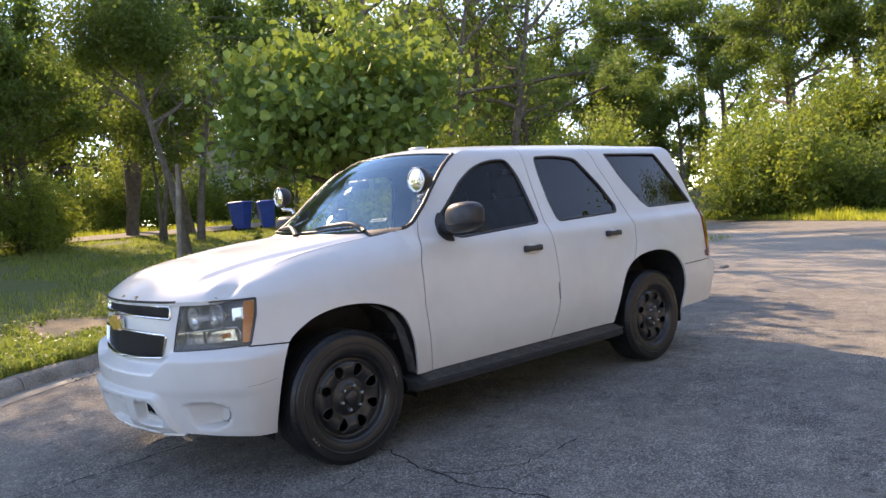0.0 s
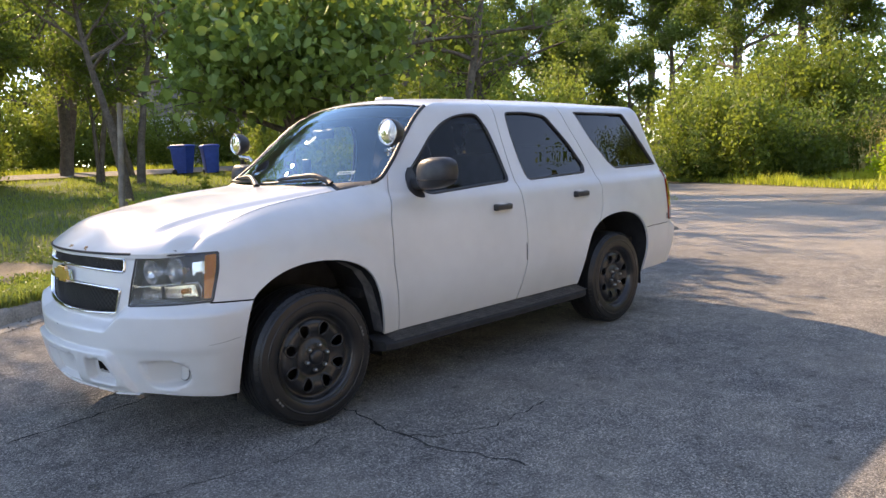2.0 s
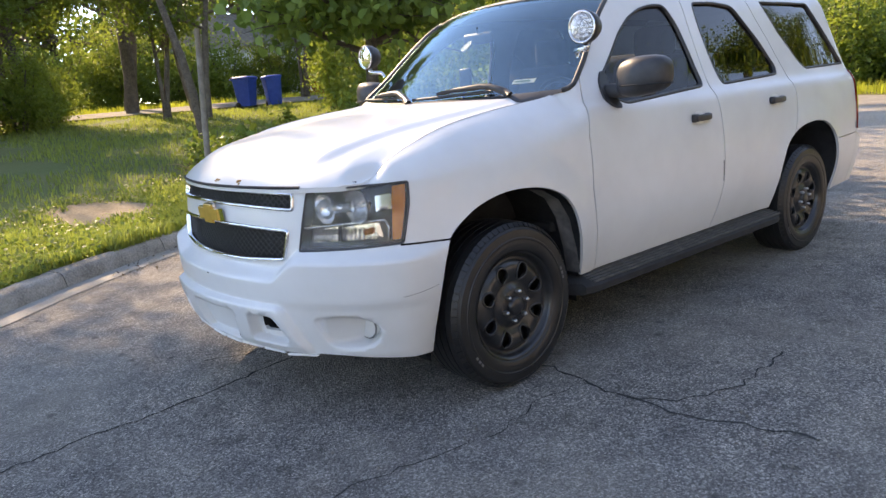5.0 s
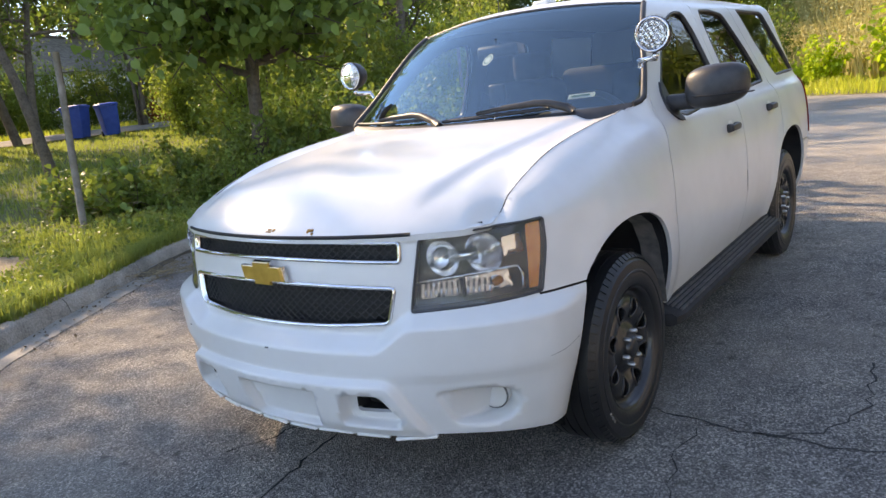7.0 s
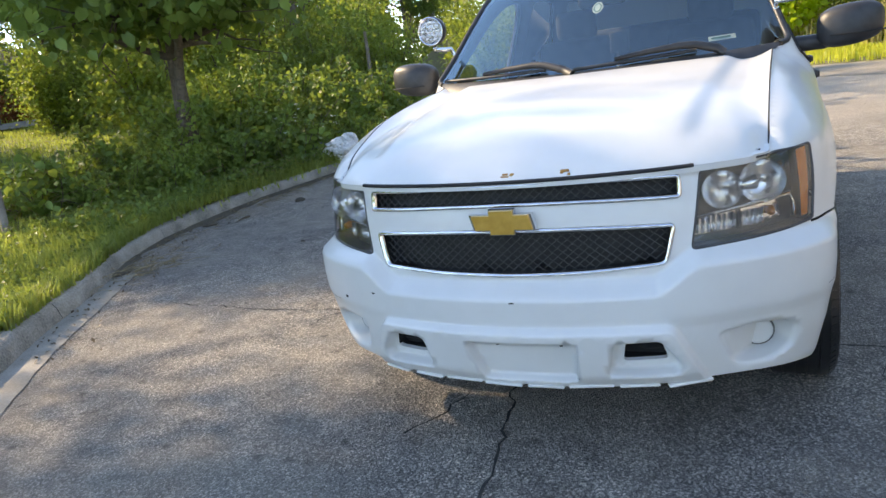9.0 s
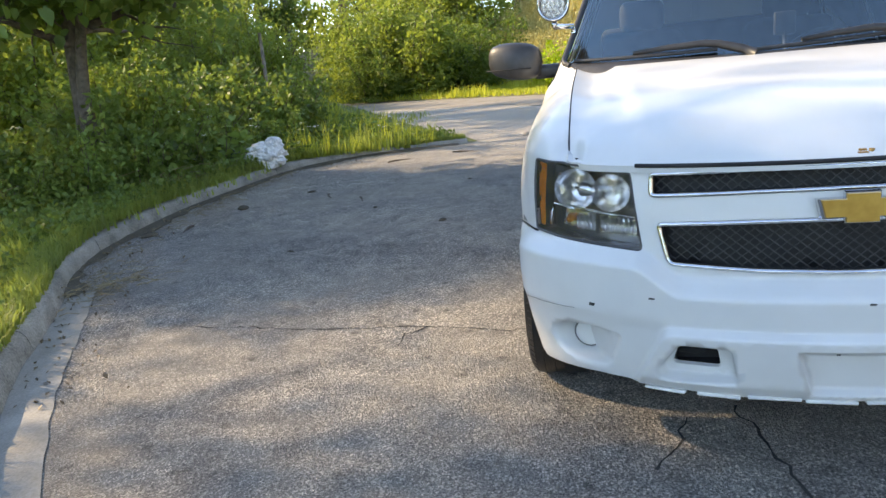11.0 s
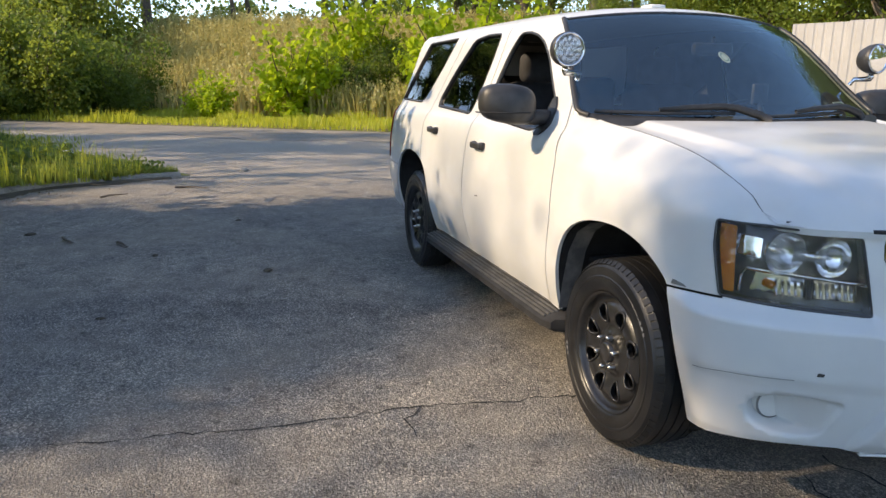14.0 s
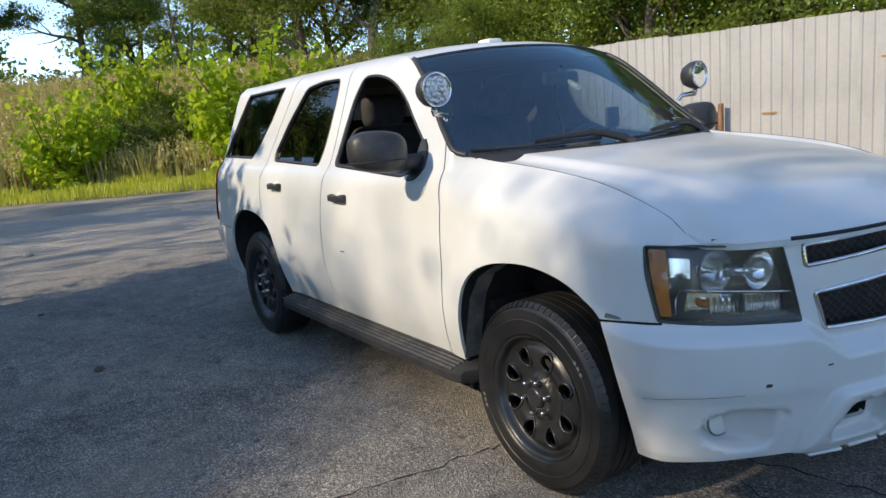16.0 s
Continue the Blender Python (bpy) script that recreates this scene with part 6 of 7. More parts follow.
place(t5, [(-10.6, -12.4, 1.4), (-9.7, -13.8, 1.4), (-12.4, -11.5, 1.25), (-14.4, -12.6, 1.0), (-16.6, -13.6, 0.95), (-2.4, -25.0, 1.8), (-5.2, -24.6, 1.8), (-0.2, -24.6, 1.75), (1.9, -24.4, 1.7), (-6.37, -21.33, 1.2), (-5.21, -17.77, 0.95)], rnd, ground_z)
# trees on and behind the bank
place(t2, [(-37, -14, 1.3), (-36, -5, 1.05), (-41, -12, 1.5), (-35.5, 3.5, 0.95), (-31, 18, 1.1), (-36, 27, 1.1)], rnd, ground_z)
place(t1, [(-30.5, -26, 1.0), (-36, -8, 0.95), (-34.5, -1, 0.85), (-35.5, 6, 0.9), (-33, 10, 0.85), (-34, -18.5, 1.0), (-38, -9.5, 1.4), (-38.5, 0, 1.0), (-29, 22, 1.1), (-35, 12, 1.0)], rnd, ground_z)
BANKTREES = [(-32, 10.5, 1.3), (-30.5, 14, 1.45), (-28.5, 17.5, 1.5), (-26, 21, 1.4), (-35.5, 6.0, 1.15), (-23, 24, 1.5), (-24.5, 13.0, 1.75), (-28, 11.5, 1.6)]
BARE = tree_meshes(91, 10.5, 2.6, 0.10, 0.34, 12, (0.05, 0.02), 200, 0.12, LEAF_TREE, 0.3, 2, 0.3)
tree_thing("bare_tree", "bare grey tree with thin leafless branches", BARE, Matrix.Translation((-32.5, 7.2, ground_z(-32.5, 7.2))))
# trees beyond the yard and behind the metal fence
T4 = tree_meshes(31, 6.4, 3.2, 0.15, 0.16, 10, (0, 0), 36000, 0.085, LEAF_SHRUB, 0.36, 1, 0.12)
t4 = tree_thing("yard_tree", "full bright green tree at the yard's edge", T4, Matrix.Translation((-17.5, 11.5, 0)), 0.85, "trees round the yard")
place(t4, [(-15.0, 14.5, 1.25), (-19.5, 15.5, 1.3), (-12.0, 15.0, 1.5), (-9.5, 17.5, 1.7), (-6.5, 14.5, 1.5), (-2.5, 15.0, 1.55), (2.5, 17.5, 1.5), (8, 18, 1.5), (14, 16, 1.4), (-22.5, 20, 1.4)], rnd, ground_z)
place(t4, BANKTREES, rnd, ground_z)
place(t1, [(-7.5, 19.5, 1.3), (0, 20, 1.3), (-14, 20, 1.3), (7, 22, 1.3), (-4.5, 17.5, 1.2), (-10.5, 14, 1.1)], rnd, ground_z)


def shrub_meshes(seed, h, w, leaves, size, material, stems=7, broad=False):
    """An upright bush of several stems, leafy to the ground."""
    rng = np.random.default_rng(seed)
    g, tips = Geo(), []
    for k in range(stems):
        a = k * 2.4 + rng.uniform(-0.4, 0.4)
        lb = limb(rng, (0.12 * math.cos(a), 0.12 * math.sin(a), -0.1), (math.cos(a) * w / h, math.sin(a) * w / h, 1.0), h * rng.uniform(0.7, 1.1), 6, 0.3, 0.06)
        g.tube(lb, [0.028 * (1 - 0.75 * j / 6) * h / 2 for j in range(7)], 5)
        tips += lb[1:]
        for b in range(3):
            sb = limb(rng, lb[1 + b], rng.normal(size=3) + np.array([math.cos(a), math.sin(a), 0.4]), h * 0.4, 3, 0.4, 0.02)
            tips += sb[1:]
    tips = np.array(tips)
    per = max(1, leaves // len(tips))
    c = np.repeat(tips, per, 0)
    c = c + rng.normal(size=c.shape) * 0.085 * h * np.repeat(rng.uniform(0.5, 1.3, len(tips)), per)[:, None]
    c[:, 2] = np.maximum(c[:, 2], 0.02 + 0.1 * rng.uniform(size=len(c)))
    return g, leaf_mesh("crown", c, size, rng, material, 0.35, 0.8 if broad else 0.62, 0.5 if broad else 0.35, broad)


SH1 = shrub_meshes(41, 2.6, 1.3, 10000, 0.11, LEAF_SHRUB, 8)
SH2 = shrub_meshes(44, 3.4, 1.3, 10000, 0.12, LEAF_SHRUB, 8)
SH3 = shrub_meshes(47, 1.1, 0.8, 3200, 0.085, LEAF_NEAR, 8)
SH4 = shrub_meshes(52, 2.9, 1.2, 2000, 0.21, LEAF_LIME, 6, True)
SH7 = shrub_meshes(63, 2.1, 1.3, 7000, 0.10, LEAF_TREE, 8)
SH5 = shrub_meshes(55, 0.75, 0.55, 420, 0.115, LEAF_NEAR, 9, True)
SH6 = shrub_meshes(58, 0.6, 0.5, 900, 0.06, LEAF_SHRUB, 9)
s1 = tree_thing("leafy_shrub", "dense yellow-green shrub on the verge", SH1, Matrix.Translation((-23.4, -7.6, ground_z(-23.4, -7.6))), 1.3, "shrubs on the bank")
s2 = tree_thing("leafy_shrub", "tall dense green shrub", SH2, Matrix.Translation((-24.5, -9.8, ground_z(-24.5, -9.8))), 1.2, "shrubs on the bank")
s3 = tree_thing("undergrowth_shrub", "low broad-leaved thicket plant beside the kerb", SH3, Matrix.Translation((-2.5, -7.0, lawn_z(-2.5, -7.0))), 1.0, "thicket by the kerb")
s4 = tree_thing("lime_shrub", "bright lime-green sapling with large leaves", SH4, Matrix.Translation((-23.2, 0.6, ground_z(-23.2, 0.6))), 1.05, "lime saplings")
spots1, spots2 = [], []
for k in range(26):
    e = -16 + 0.75 * k
    d = rnd.uniform(4.6, 7.5)
    spots1.append((-17.3 - 0.865 * d + 0.5 * (e - 2), 0.5 * d + 0.865 * (e - 2), rnd.uniform(0.9, 1.35)))
place(s1, [p for p in spots1 if p[1] < -8.3], rnd, ground_z)
for k in range(20):
    e = -17 + 0.72 * k
    d = rnd.uniform(7.5, 11)
    spots2.append((-17.3 - 0.865 * d + 0.5 * (e - 2), 0.5 * d + 0.865 * (e - 2), rnd.uniform(0.95, 1.4)))
place(s2, [p for p in spots2 if p[1] < -7.0], rnd, ground_z)
place(s1, [(-24.2, 4.6, 0.6), (-22.5, 8.2, 0.9), (-21.5, 10.0, 1.0), (-20, 11.8, 1.0), (-19, 9.6, 0.6)], rnd, ground_z)
place(s4, [(-20.8, 6.0, 1.25), (-19.9, 7.3, 1.2), (-22.3, 5.0, 0.8), (-20.0, 9.6, 0.9), (-24.1, 2.0, 0.7), (-22.9, -2.4, 0.6), (-25.6, 3.6, 1.0)], rnd, ground_z)
s7 = tree_thing("dark_shrub", "dense dark green shrub at the foot of the bank", SH7, Matrix.Translation((-23.6, 2.5, ground_z(-23.6, 2.5))), 0.95, "dark shrubs on the bank")
place(s7, [(-23.7, 1.4, 0.85), (-23.4, 3.5, 0.9), (-23.0, 4.6, 0.8), (-24.6, -7.3, 1.3), (-25.3, -6.2, 1.35), (-24.4, -5.7, 1.0), (-26.2, -7.0, 1.5), (-24.9, -8.3, 1.3), (-22.9, -9.4, 1.0), (-26.8, -5.2, 1.2), (-24.6, 4.2, 0.9)], rnd, ground_z)
# thicket beside the kerb and round the broad-leaved tree
th = [(-4.3, -7.4, 1.1), (-4.9, -7.6, 1.2), (-5.7, -7.8, 1.3), (-3.0, -7.4, 0.7), (-6.6, -7.9, 1.35), (-1.7, -6.5, 0.5), (-2.3, -6.3, 0.7), (-2.9, -7.3, 0.7), (-3.9, -6.9, 1.2), (-4.4, -6.4, 0.9), (-4.9, -7.3, 1.3), (-5.6, -6.7, 1.1), (-6.3, -7.2, 1.4), (-7.0, -6.6, 1.2), (-7.7, -7.4, 1.4), (-8.3, -6.6, 1.2), (-3.3, -6.2, 0.7), (-9.4, -7.0, 1.2), (-5.3, -6.1, 0.7), (-6.7, -5.9, 0.7), (-10.6, -7.6, 1.3)]
place(s3, th, rnd, ground_z)
place(s1, [(-6.0, -8.6, 0.6), (-7.6, -9.2, 0.7), (-10.0, -9.2, 0.8), (-11.8, -9.6, 0.9), (-13.2, -9.0, 0.8), (-12.6, -11.0, 1.1), (-15.0, -10.6, 1.0), (-9.8, -10.6, 1.1), (-7.5, -11, 0.9)], rnd, ground_z)
place(s2, [(-6.6, -10.5, 0.8), (-8.6, -11.8, 0.9), (-11.0, -12.6, 1.0), (-16.8, -12.8, 1.0), (-19.2, -13.4, 1.1), (-14.2, -13.6, 1.1), (-21.5, -14.8, 1.1)], rnd, ground_z)
# broad-leaved weeds and brambles in front of the tree
s5 = tree_thing("bramble_shrub", "broad-leaved weed clump with dark gaps beside the lawn", SH5, Matrix.Translation((-1.3, -7.3, lawn_z(-1.3, -7.3))), 1.0, "brambles before the tree")
s6 = tree_thing("weed_shrub", "small-leaved dark weed clump under the tree", SH6, Matrix.Translation((-1.0, -7.8, lawn_z(-1.0, -7.8))), 1.0, "weeds before the tree")
FRONT = ((-0.85, -8.7), (-0.9, -7.75), (-1.6, -7.35), (-2.2, -7.1), (-2.9, -6.8), (-3.4, -6.2), (-4.1, -5.9), (-5.2, -5.95), (-6.2, -5.7))
for k in range(44):
    t = rnd.uniform(0, 7.999)
    (ax, ay), (bx, by), u = FRONT[int(t)], FRONT[int(t) + 1], t % 1
    d = rnd.uniform(0, 1) ** 1.4 * 1.3
    place(s5 if k % 5 < 3 else s6, [(ax + (bx - ax) * u - 0.45 * d, ay + (by - ay) * u - 0.9 * d, rnd.uniform(0.65, 1.15))], rnd, ground_z)
# sunny hedge behind the drive, dark bushes on the lawn
place(s1, [(-4.5, -30.5, 1.1), (-7, -31, 1.2), (-9.5, -30.3, 1.1), (-12, -31, 1.2), (-14.5, -30, 1.1), (-17, -29, 1.2), (-2, -30.8, 1.1), (0.5, -30, 1.2), (-19.5, -25, 1.2), (3, -25.5, 1.2), (5.5, -24.5, 1.1)], rnd, ground_z)
place(s2, [(0.9, -18.6, 0.7), (-0.6, -19.0, 0.75), (2.4, -19.6, 0.8), (1.4, -23, 0.8), (3.6, -21.5, 0.8), (-1.8, -20.5, 0.6), (-11.3, -17.3, 0.8), (-13.2, -16.4, 0.9), (-9.9, -17.8, 0.8)], rnd, ground_z)
DEAD = shrub_meshes(61, 0.9, 0.9, 1300, 0.10, DEADLEAF, 8)
tree_thing("withered_shrub", "withered red-brown shrub on the lawn", DEAD, Matrix.Translation((-14.2, -24.9, ground_z(-14.2, -24.9))), 1.5)


def far_woods():
    """A belt of distant leaf masses that closes the view between the trees."""
    rng = np.random.default_rng(71)
    c = []
    for x0, y0, x1, y1, n, top in ((-62, -56, 28, -46, 170, 11.5), (-62, -56, -52, 12, 100, 10.5), (-52, 12, -32, 38, 60, 10), (-32, 38, 32, 44, 80, 10), (28, -46, 48, 0, 40, 8), (48, 0, 32, 44, 40, 8)):
        for k in range(n):
            t = (k + rng.uniform(-0.5, 0.5)) / n
            r = rng.uniform(1.5, 3.0)
            z = r * 0.5 + (top - r) * rng.uniform() ** 0.8 * (0.75 + 0.25 * math.sin(t * 40))
            m = 520
            d = rng.normal(size=(m, 3))
            d /= np.linalg.norm(d, axis=1)[:, None]
            lump = 1 + 0.3 * np.sin(d[:, 0] * 5 + k) * np.sin(d[:, 1] * 6 + 2 * k) + 0.2 * np.sin(d[:, 2] * 7 + k)
            p = d * (r * lump * rng.uniform(0.25, 1, m) ** 0.4)[:, None]
            q = np.array([x0 + (x1 - x0) * t + rng.normal() * 2.0, y0 + (y1 - y0) * t + rng.normal() * 2.0, z])
            p = p + q
            c.append(p[p[:, 2] > -0.1])
    me = leaf_mesh("far_woods", np.concatenate(c), 0.34, rng, LEAF_TREE, 0.2, 0.8)
    tagged(new("far_woods", me), "distant belt of dark green woods", "woods", kind="stuff")


far_woods()


def grass():
    rng = np.random.default_rng(81)
    # short lawn by the kerb
    def along(n, near, far, i0=0, i1=len(KL) - 1, power=1.0):
        k = rng.integers(i0, i1, n)
        f = rng.uniform(size=n)[:, None]
        a = np.array([tuple(p) for p in KL])
        q = np.array([tuple(p) for p in KN])
        p = a[k] + (a[k + 1] - a[k]) * f
        nn = q[k]
        d = near + (far - near) * rng.uniform(size=n)[:, None] ** power
        nn = np.stack([nn[:, 0] * 0.8, np.minimum(nn[:, 1], -0.25)], 1)
        nn /= np.linalg.norm(nn, axis=1)[:, None]
        return p + nn * d
    def lift(xy):
        return np.array([(x, y, lawn_z(x, y) - 0.01) for x, y in xy])
    def grown(xy):
        return xy[((xy[:, 0] - 1.25) / 0.68) ** 2 + ((xy[:, 1] + 6.1) / 0.85) ** 2 > 0.75 + 0.3 * np.sin(xy[:, 0] * 9 + xy[:, 1] * 7)]
    for nm, xy, h, w, lab in (("lawn_grass", along(42000, 0.16, 2.4, 16, len(KL) - 1, 1.4), 0.10, 0.011, "short green lawn grass behind the kerb"),
                              ("kerb_weeds", along(5000, 0.14, 1.2, 62, len(KL) - 1, 1.2), 0.17, 0.010, "tall green weeds along the broken kerb")):
        xy = grown(xy)
        tuft = np.array([noise.noise((x * 2.3, y * 2.3, 5)) + 0.6 * noise.noise((x * 8, y * 8, 2)) for x, y in xy])
        tagged(new(nm, blade_mesh(nm, lift(xy), h * np.clip(0.85 + 0.9 * tuft, 0.35, 1.8), w, rng, GRASS)), lab, "grass", kind="stuff")
    xy = np.stack([rng.uniform(-14, 12, 70000), -4.9 - 19 * rng.uniform(size=70000) ** 0.8], 1)
    keep = [i for i, (x, y) in enumerate(xy) if not (-24.2 < y < -21.2) and noise.noise((x * 0.45, y * 0.45, 9)) > -0.32 and (x < 1.5 or y < -3.6 - 0.7 * (2.2 - x))]
    tagged(new("wide_lawn_grass", blade_mesh("wide_lawn_grass", lift(grown(xy[keep])), 0.10, 0.022, rng, GRASS)), "uneven green lawn grass under the trees", "grass", kind="stuff")
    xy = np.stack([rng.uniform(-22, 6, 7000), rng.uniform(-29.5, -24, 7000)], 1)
    tagged(new("sunny_grass", blade_mesh("sunny_grass", lift(xy), 0.22, 0.03, rng, GRASS_SUN)), "yellow-green grass behind the drive, coloured as sunlit", "grass", kind="stuff")
    # wedge of rough grass at the kerb's broken end
    n = 9000
    t, w = rng.uniform(size=n), rng.uniform(size=n)
    x = -5.6 - 12 * t
    y = -3.1 - 0.60 * (-x - 7.2) * (x < -7.2) - 0.25 - w * (1.4 + 2.6 * t) - np.where(x > -7.0, (x + 7.0) * 1.1, 0)
    tagged(new("wedge_grass", blade_mesh("wedge_grass", lift(np.stack([x, y], 1)), 0.15 + 0.22 * np.clip(np.sin(x * 2.1 + y) * np.sin(y * 2.7 - x) + 0.3, 0, 1), 0.013, rng, GRASS)), "rough grass wedge between kerb and yard", "grass", kind="stuff")
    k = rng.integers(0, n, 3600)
    tagged(new("wedge_straw", blade_mesh("wedge_straw", lift(np.stack([x, y], 1)[k]), 0.22 + 0.24 * (np.sin(x[k] * 3.1) * np.sin(y[k] * 2.3) > 0.1), 0.012, rng, GRASS_SUN)), "taller yellow grass in the rough wedge, coloured as sunlit", "grass", kind="stuff")
    # tall yellow verge, its blade colour brightened as if sunlit
    n = 36000
    d, e = rng.uniform(0.0, 6.0, n), rng.uniform(-18, 22, n)
    x, y = -17.3 - 0.865 * d + 0.5 * e, 0.5 * d + 0.865 * e
    z = np.array([bank_z(a, b) - 0.02 for a, b in zip(x, y)])
    tagged(new("verge_grass", blade_mesh("verge_grass", np.stack([x, y, z], 1), 0.19 + 0.17 * (np.sin(x * 1.3) * np.sin(y * 1.7 + 1) > 0.35), 0.028, rng, GRASS_SUN)), "tall yellow-green grass on the verge, coloured as sunlit", "grass", kind="stuff")
    # straw-coloured weeds on the bank
    d, e = rng.uniform(4.8, 14.5, 40000), rng.uniform(-13, 24, 40000)
    x, y = -17.3 - 0.865 * d + 0.5 * e, 0.5 * d + 0.865 * e
    # a slipped earthy patch stays nearly bare
    keep = (((y + 4.2) / 1.4) ** 2 + ((d - 5.8) / 1.5) ** 2 > 1) | (rng.uniform(size=40000) < 0.12)
    x, y, d = x[keep], y[keep], d[keep]
    n = len(x)
    z = np.array([bank_z(a, b) - 0.05 for a, b in zip(x, y)])
    pos = np.stack([x, y, z], 1)
    tagged(new("bank_weeds", blade_mesh("bank_weeds", pos, 1.05, 0.07, rng, WEED, 0.3)), "tall straw-coloured weeds covering the bank", "weeds", kind="stuff")
    c = np.repeat(pos[:16000], 3, 0) + rng.normal(size=(48000, 3)) * np.array([0.12, 0.12, 0.22]) + np.array([0, 0, 0.85])
    tagged(new("weed_heads", leaf_mesh("weed_heads", c, 0.13, rng, WEED)), "pale seed heads of the bank weeds", "weeds", kind="stuff")
    c = pos[rng.integers(0, n, 9000)] + rng.normal(size=(9000, 3)) * np.array([0.2, 0.2, 0.2]) + np.array([0, 0, 0.35])
    tagged(new("bank_leaves", leaf_mesh("bank_leaves", c, 0.2, rng, LEAF_SHRUB)), "green leaves among the bank weeds", "weeds", kind="stuff")
    d, e = rng.uniform(3.2, 5.6, 420), rng.uniform(2, 12, 420)
    x, y = -17.3 - 0.865 * d + 0.5 * e, 0.5 * d + 0.865 * e
    c = np.array([(a, b, bank_z(a, b) + rng.uniform(0.3, 0.6)) for a, b in zip(x, y)])
    tagged(new("verge_flowers", leaf_mesh("verge_flowers", c, 0.06, rng, WHITEPL, 0.0, 0.9, 1.0)), "small white flower heads along the verge", "flowers", kind="stuff")
    # broad leaves low along the thicket
    xy = along(6000, 0.9, 3.6, 86, len(KL) - 8)
    c = lift(xy) + np.stack([np.zeros(6000), np.zeros(6000), rng.uniform(0.03, 0.42, 6000)], 1)
    tagged(new("thicket_leaves", leaf_mesh("thicket_leaves", c, 0.10, rng, LEAF_NEAR)), "low weeds with broad leaves under the tree", "weeds", kind="stuff")

    # grass that spills over the kerb's top
    tagged(new("kerb_grass", blade_mesh("kerb_grass", lift(along(8000, 0.05, 0.24, 44, len(KL) - 1, 0.8)) + np.array([0, 0, 0.012]), 0.13, 0.011, rng, GRASS, 0.9)), "grass tufts spilling over the kerb", "grass", kind="stuff")
    # clover and small weeds in the lawn
    xy = grown(along(20000, 0.15, 3.0, 26, len(KL) - 1, 1.3))
    c = lift(xy) + np.stack([np.zeros(len(xy)), np.zeros(len(xy)), 0.02 + 0.09 * rng.uniform(size=len(xy)) ** 1.5], 1)
    tagged(new("lawn_weeds", leaf_mesh("lawn_weeds", c, 0.042, rng, LEAF_NEAR, 0.0, 0.8, 0.6)), "clover and small weeds in the lawn", "weeds", kind="stuff")
    # small weeds that lean over the kerb
    xy = along(9000, 0.13, 1.3, 74, len(KL) - 3, 1.3)
    c = lift(xy) + np.stack([np.zeros(9000), np.zeros(9000), 0.02 + 0.22 * rng.uniform(size=9000) ** 1.5], 1)
    tagged(new("kerb_leaves", leaf_mesh("kerb_leaves", c, 0.06, rng, LEAF_NEAR)), "small dark green weeds leaning over the kerb", "weeds", kind="stuff")


def dry_brush():
    """Dead stalks and dry grass at the foot of the thicket."""
    rng = random.Random(31)
    g, h = Geo(), Geo()
    for k in range(330):
        t = rng.uniform(0.6, 7.999)
        (ax, ay), (bx, by), u = FRONT[int(t)], FRONT[int(t) + 1], t % 1
        x, y = ax + (bx - ax) * u + rng.gauss(0.12, 0.22), ay + (by - ay) * u + rng.gauss(0.1, 0.22)
        z, a, ln, up = lawn_z(x, y) + 0.03, rng.uniform(0, 6.28), rng.uniform(0.15, 0.6), rng.uniform(0.0, 0.55)
        pts = [(x, y, z), (x + ln * 0.5 * math.cos(a), y + ln * 0.5 * math.sin(a), z + ln * up * 0.7 + 0.02), (x + ln * math.cos(a + 0.25), y + ln * math.sin(a + 0.25), z + ln * up)]
        (g if k % 4 else h).tube(pts, [0.006, 0.005, 0.002], 4, False)
    tagged(part("dry_stalks", g, STRAW), "dry pale stalks lying at the thicket's foot", "stalks", kind="stuff")
    tagged(part("dead_twigs", h, BARK), "dark dead twigs caught in the thicket's edge", "twigs", kind="stuff")


dry_brush()

grass()

# ---- road details ----


def crack(pts, w, seed):
    """A jagged dark crack that forks along a line."""
    rng = random.Random(seed)
    line = resample(pts, 0.05, False)
    top, bot = [], []
    for i, (x, y) in enumerate(line):
        a, b = line[max(i - 1, 0)], line[min(i + 1, len(line) - 1)]
        d = Vector((b[0] - a[0], b[1] - a[1])).normalized()
        j = rng.uniform(-0.02, 0.02)
        k = w * rng.uniform(0.25, 1.25)
        top.append((x - d.y * (j + k / 2), y + d.x * (j + k / 2), 0.003))
        bot.append((x - d.y * (j - k / 2), y + d.x * (j - k / 2), 0.003))
    return Geo().grid([top, bot])


for k, (pts, w) in enumerate((([(4.6, 0.10), (3.6, 0.0), (3.1, -0.06), (2.72, -0.07), (2.4, -0.11), (2.12, -0.18), (1.9, -0.24)], 0.012),
                              ([(1.13, -0.92), (1.2, -0.3), (1.25, 0.4), (1.30, 0.97), (1.33, 1.17), (1.36, 1.38), (1.34, 1.75), (1.27, 1.9), (1.22, 2.15)], 0.015),
                              ([(1.34, 1.2), (1.6, 1.15), (1.91, 1.25), (2.2, 1.18), (2.53, 1.12), (3.1, 1.3)], 0.006),
                              ([(1.13, -0.92), (1.1, -1.22), (1.04, -1.61), (1.07, -2.11), (1.05, -2.46), (1.0, -3.1)], 0.010),
                              ([(2.0, -0.40), (2.2, -0.47), (2.36, -0.53)], 0.012), ([(1.04, -1.61), (1.2, -1.72), (1.32, -1.70)], 0.009),
                              ([(1.36, 1.38), (1.25, 1.6), (1.0, 1.72), (0.5, 1.7)], 0.010))):
    part("crack", crack(pts, w, k), CRACK, road, "dark jagged crack", smooth=False)

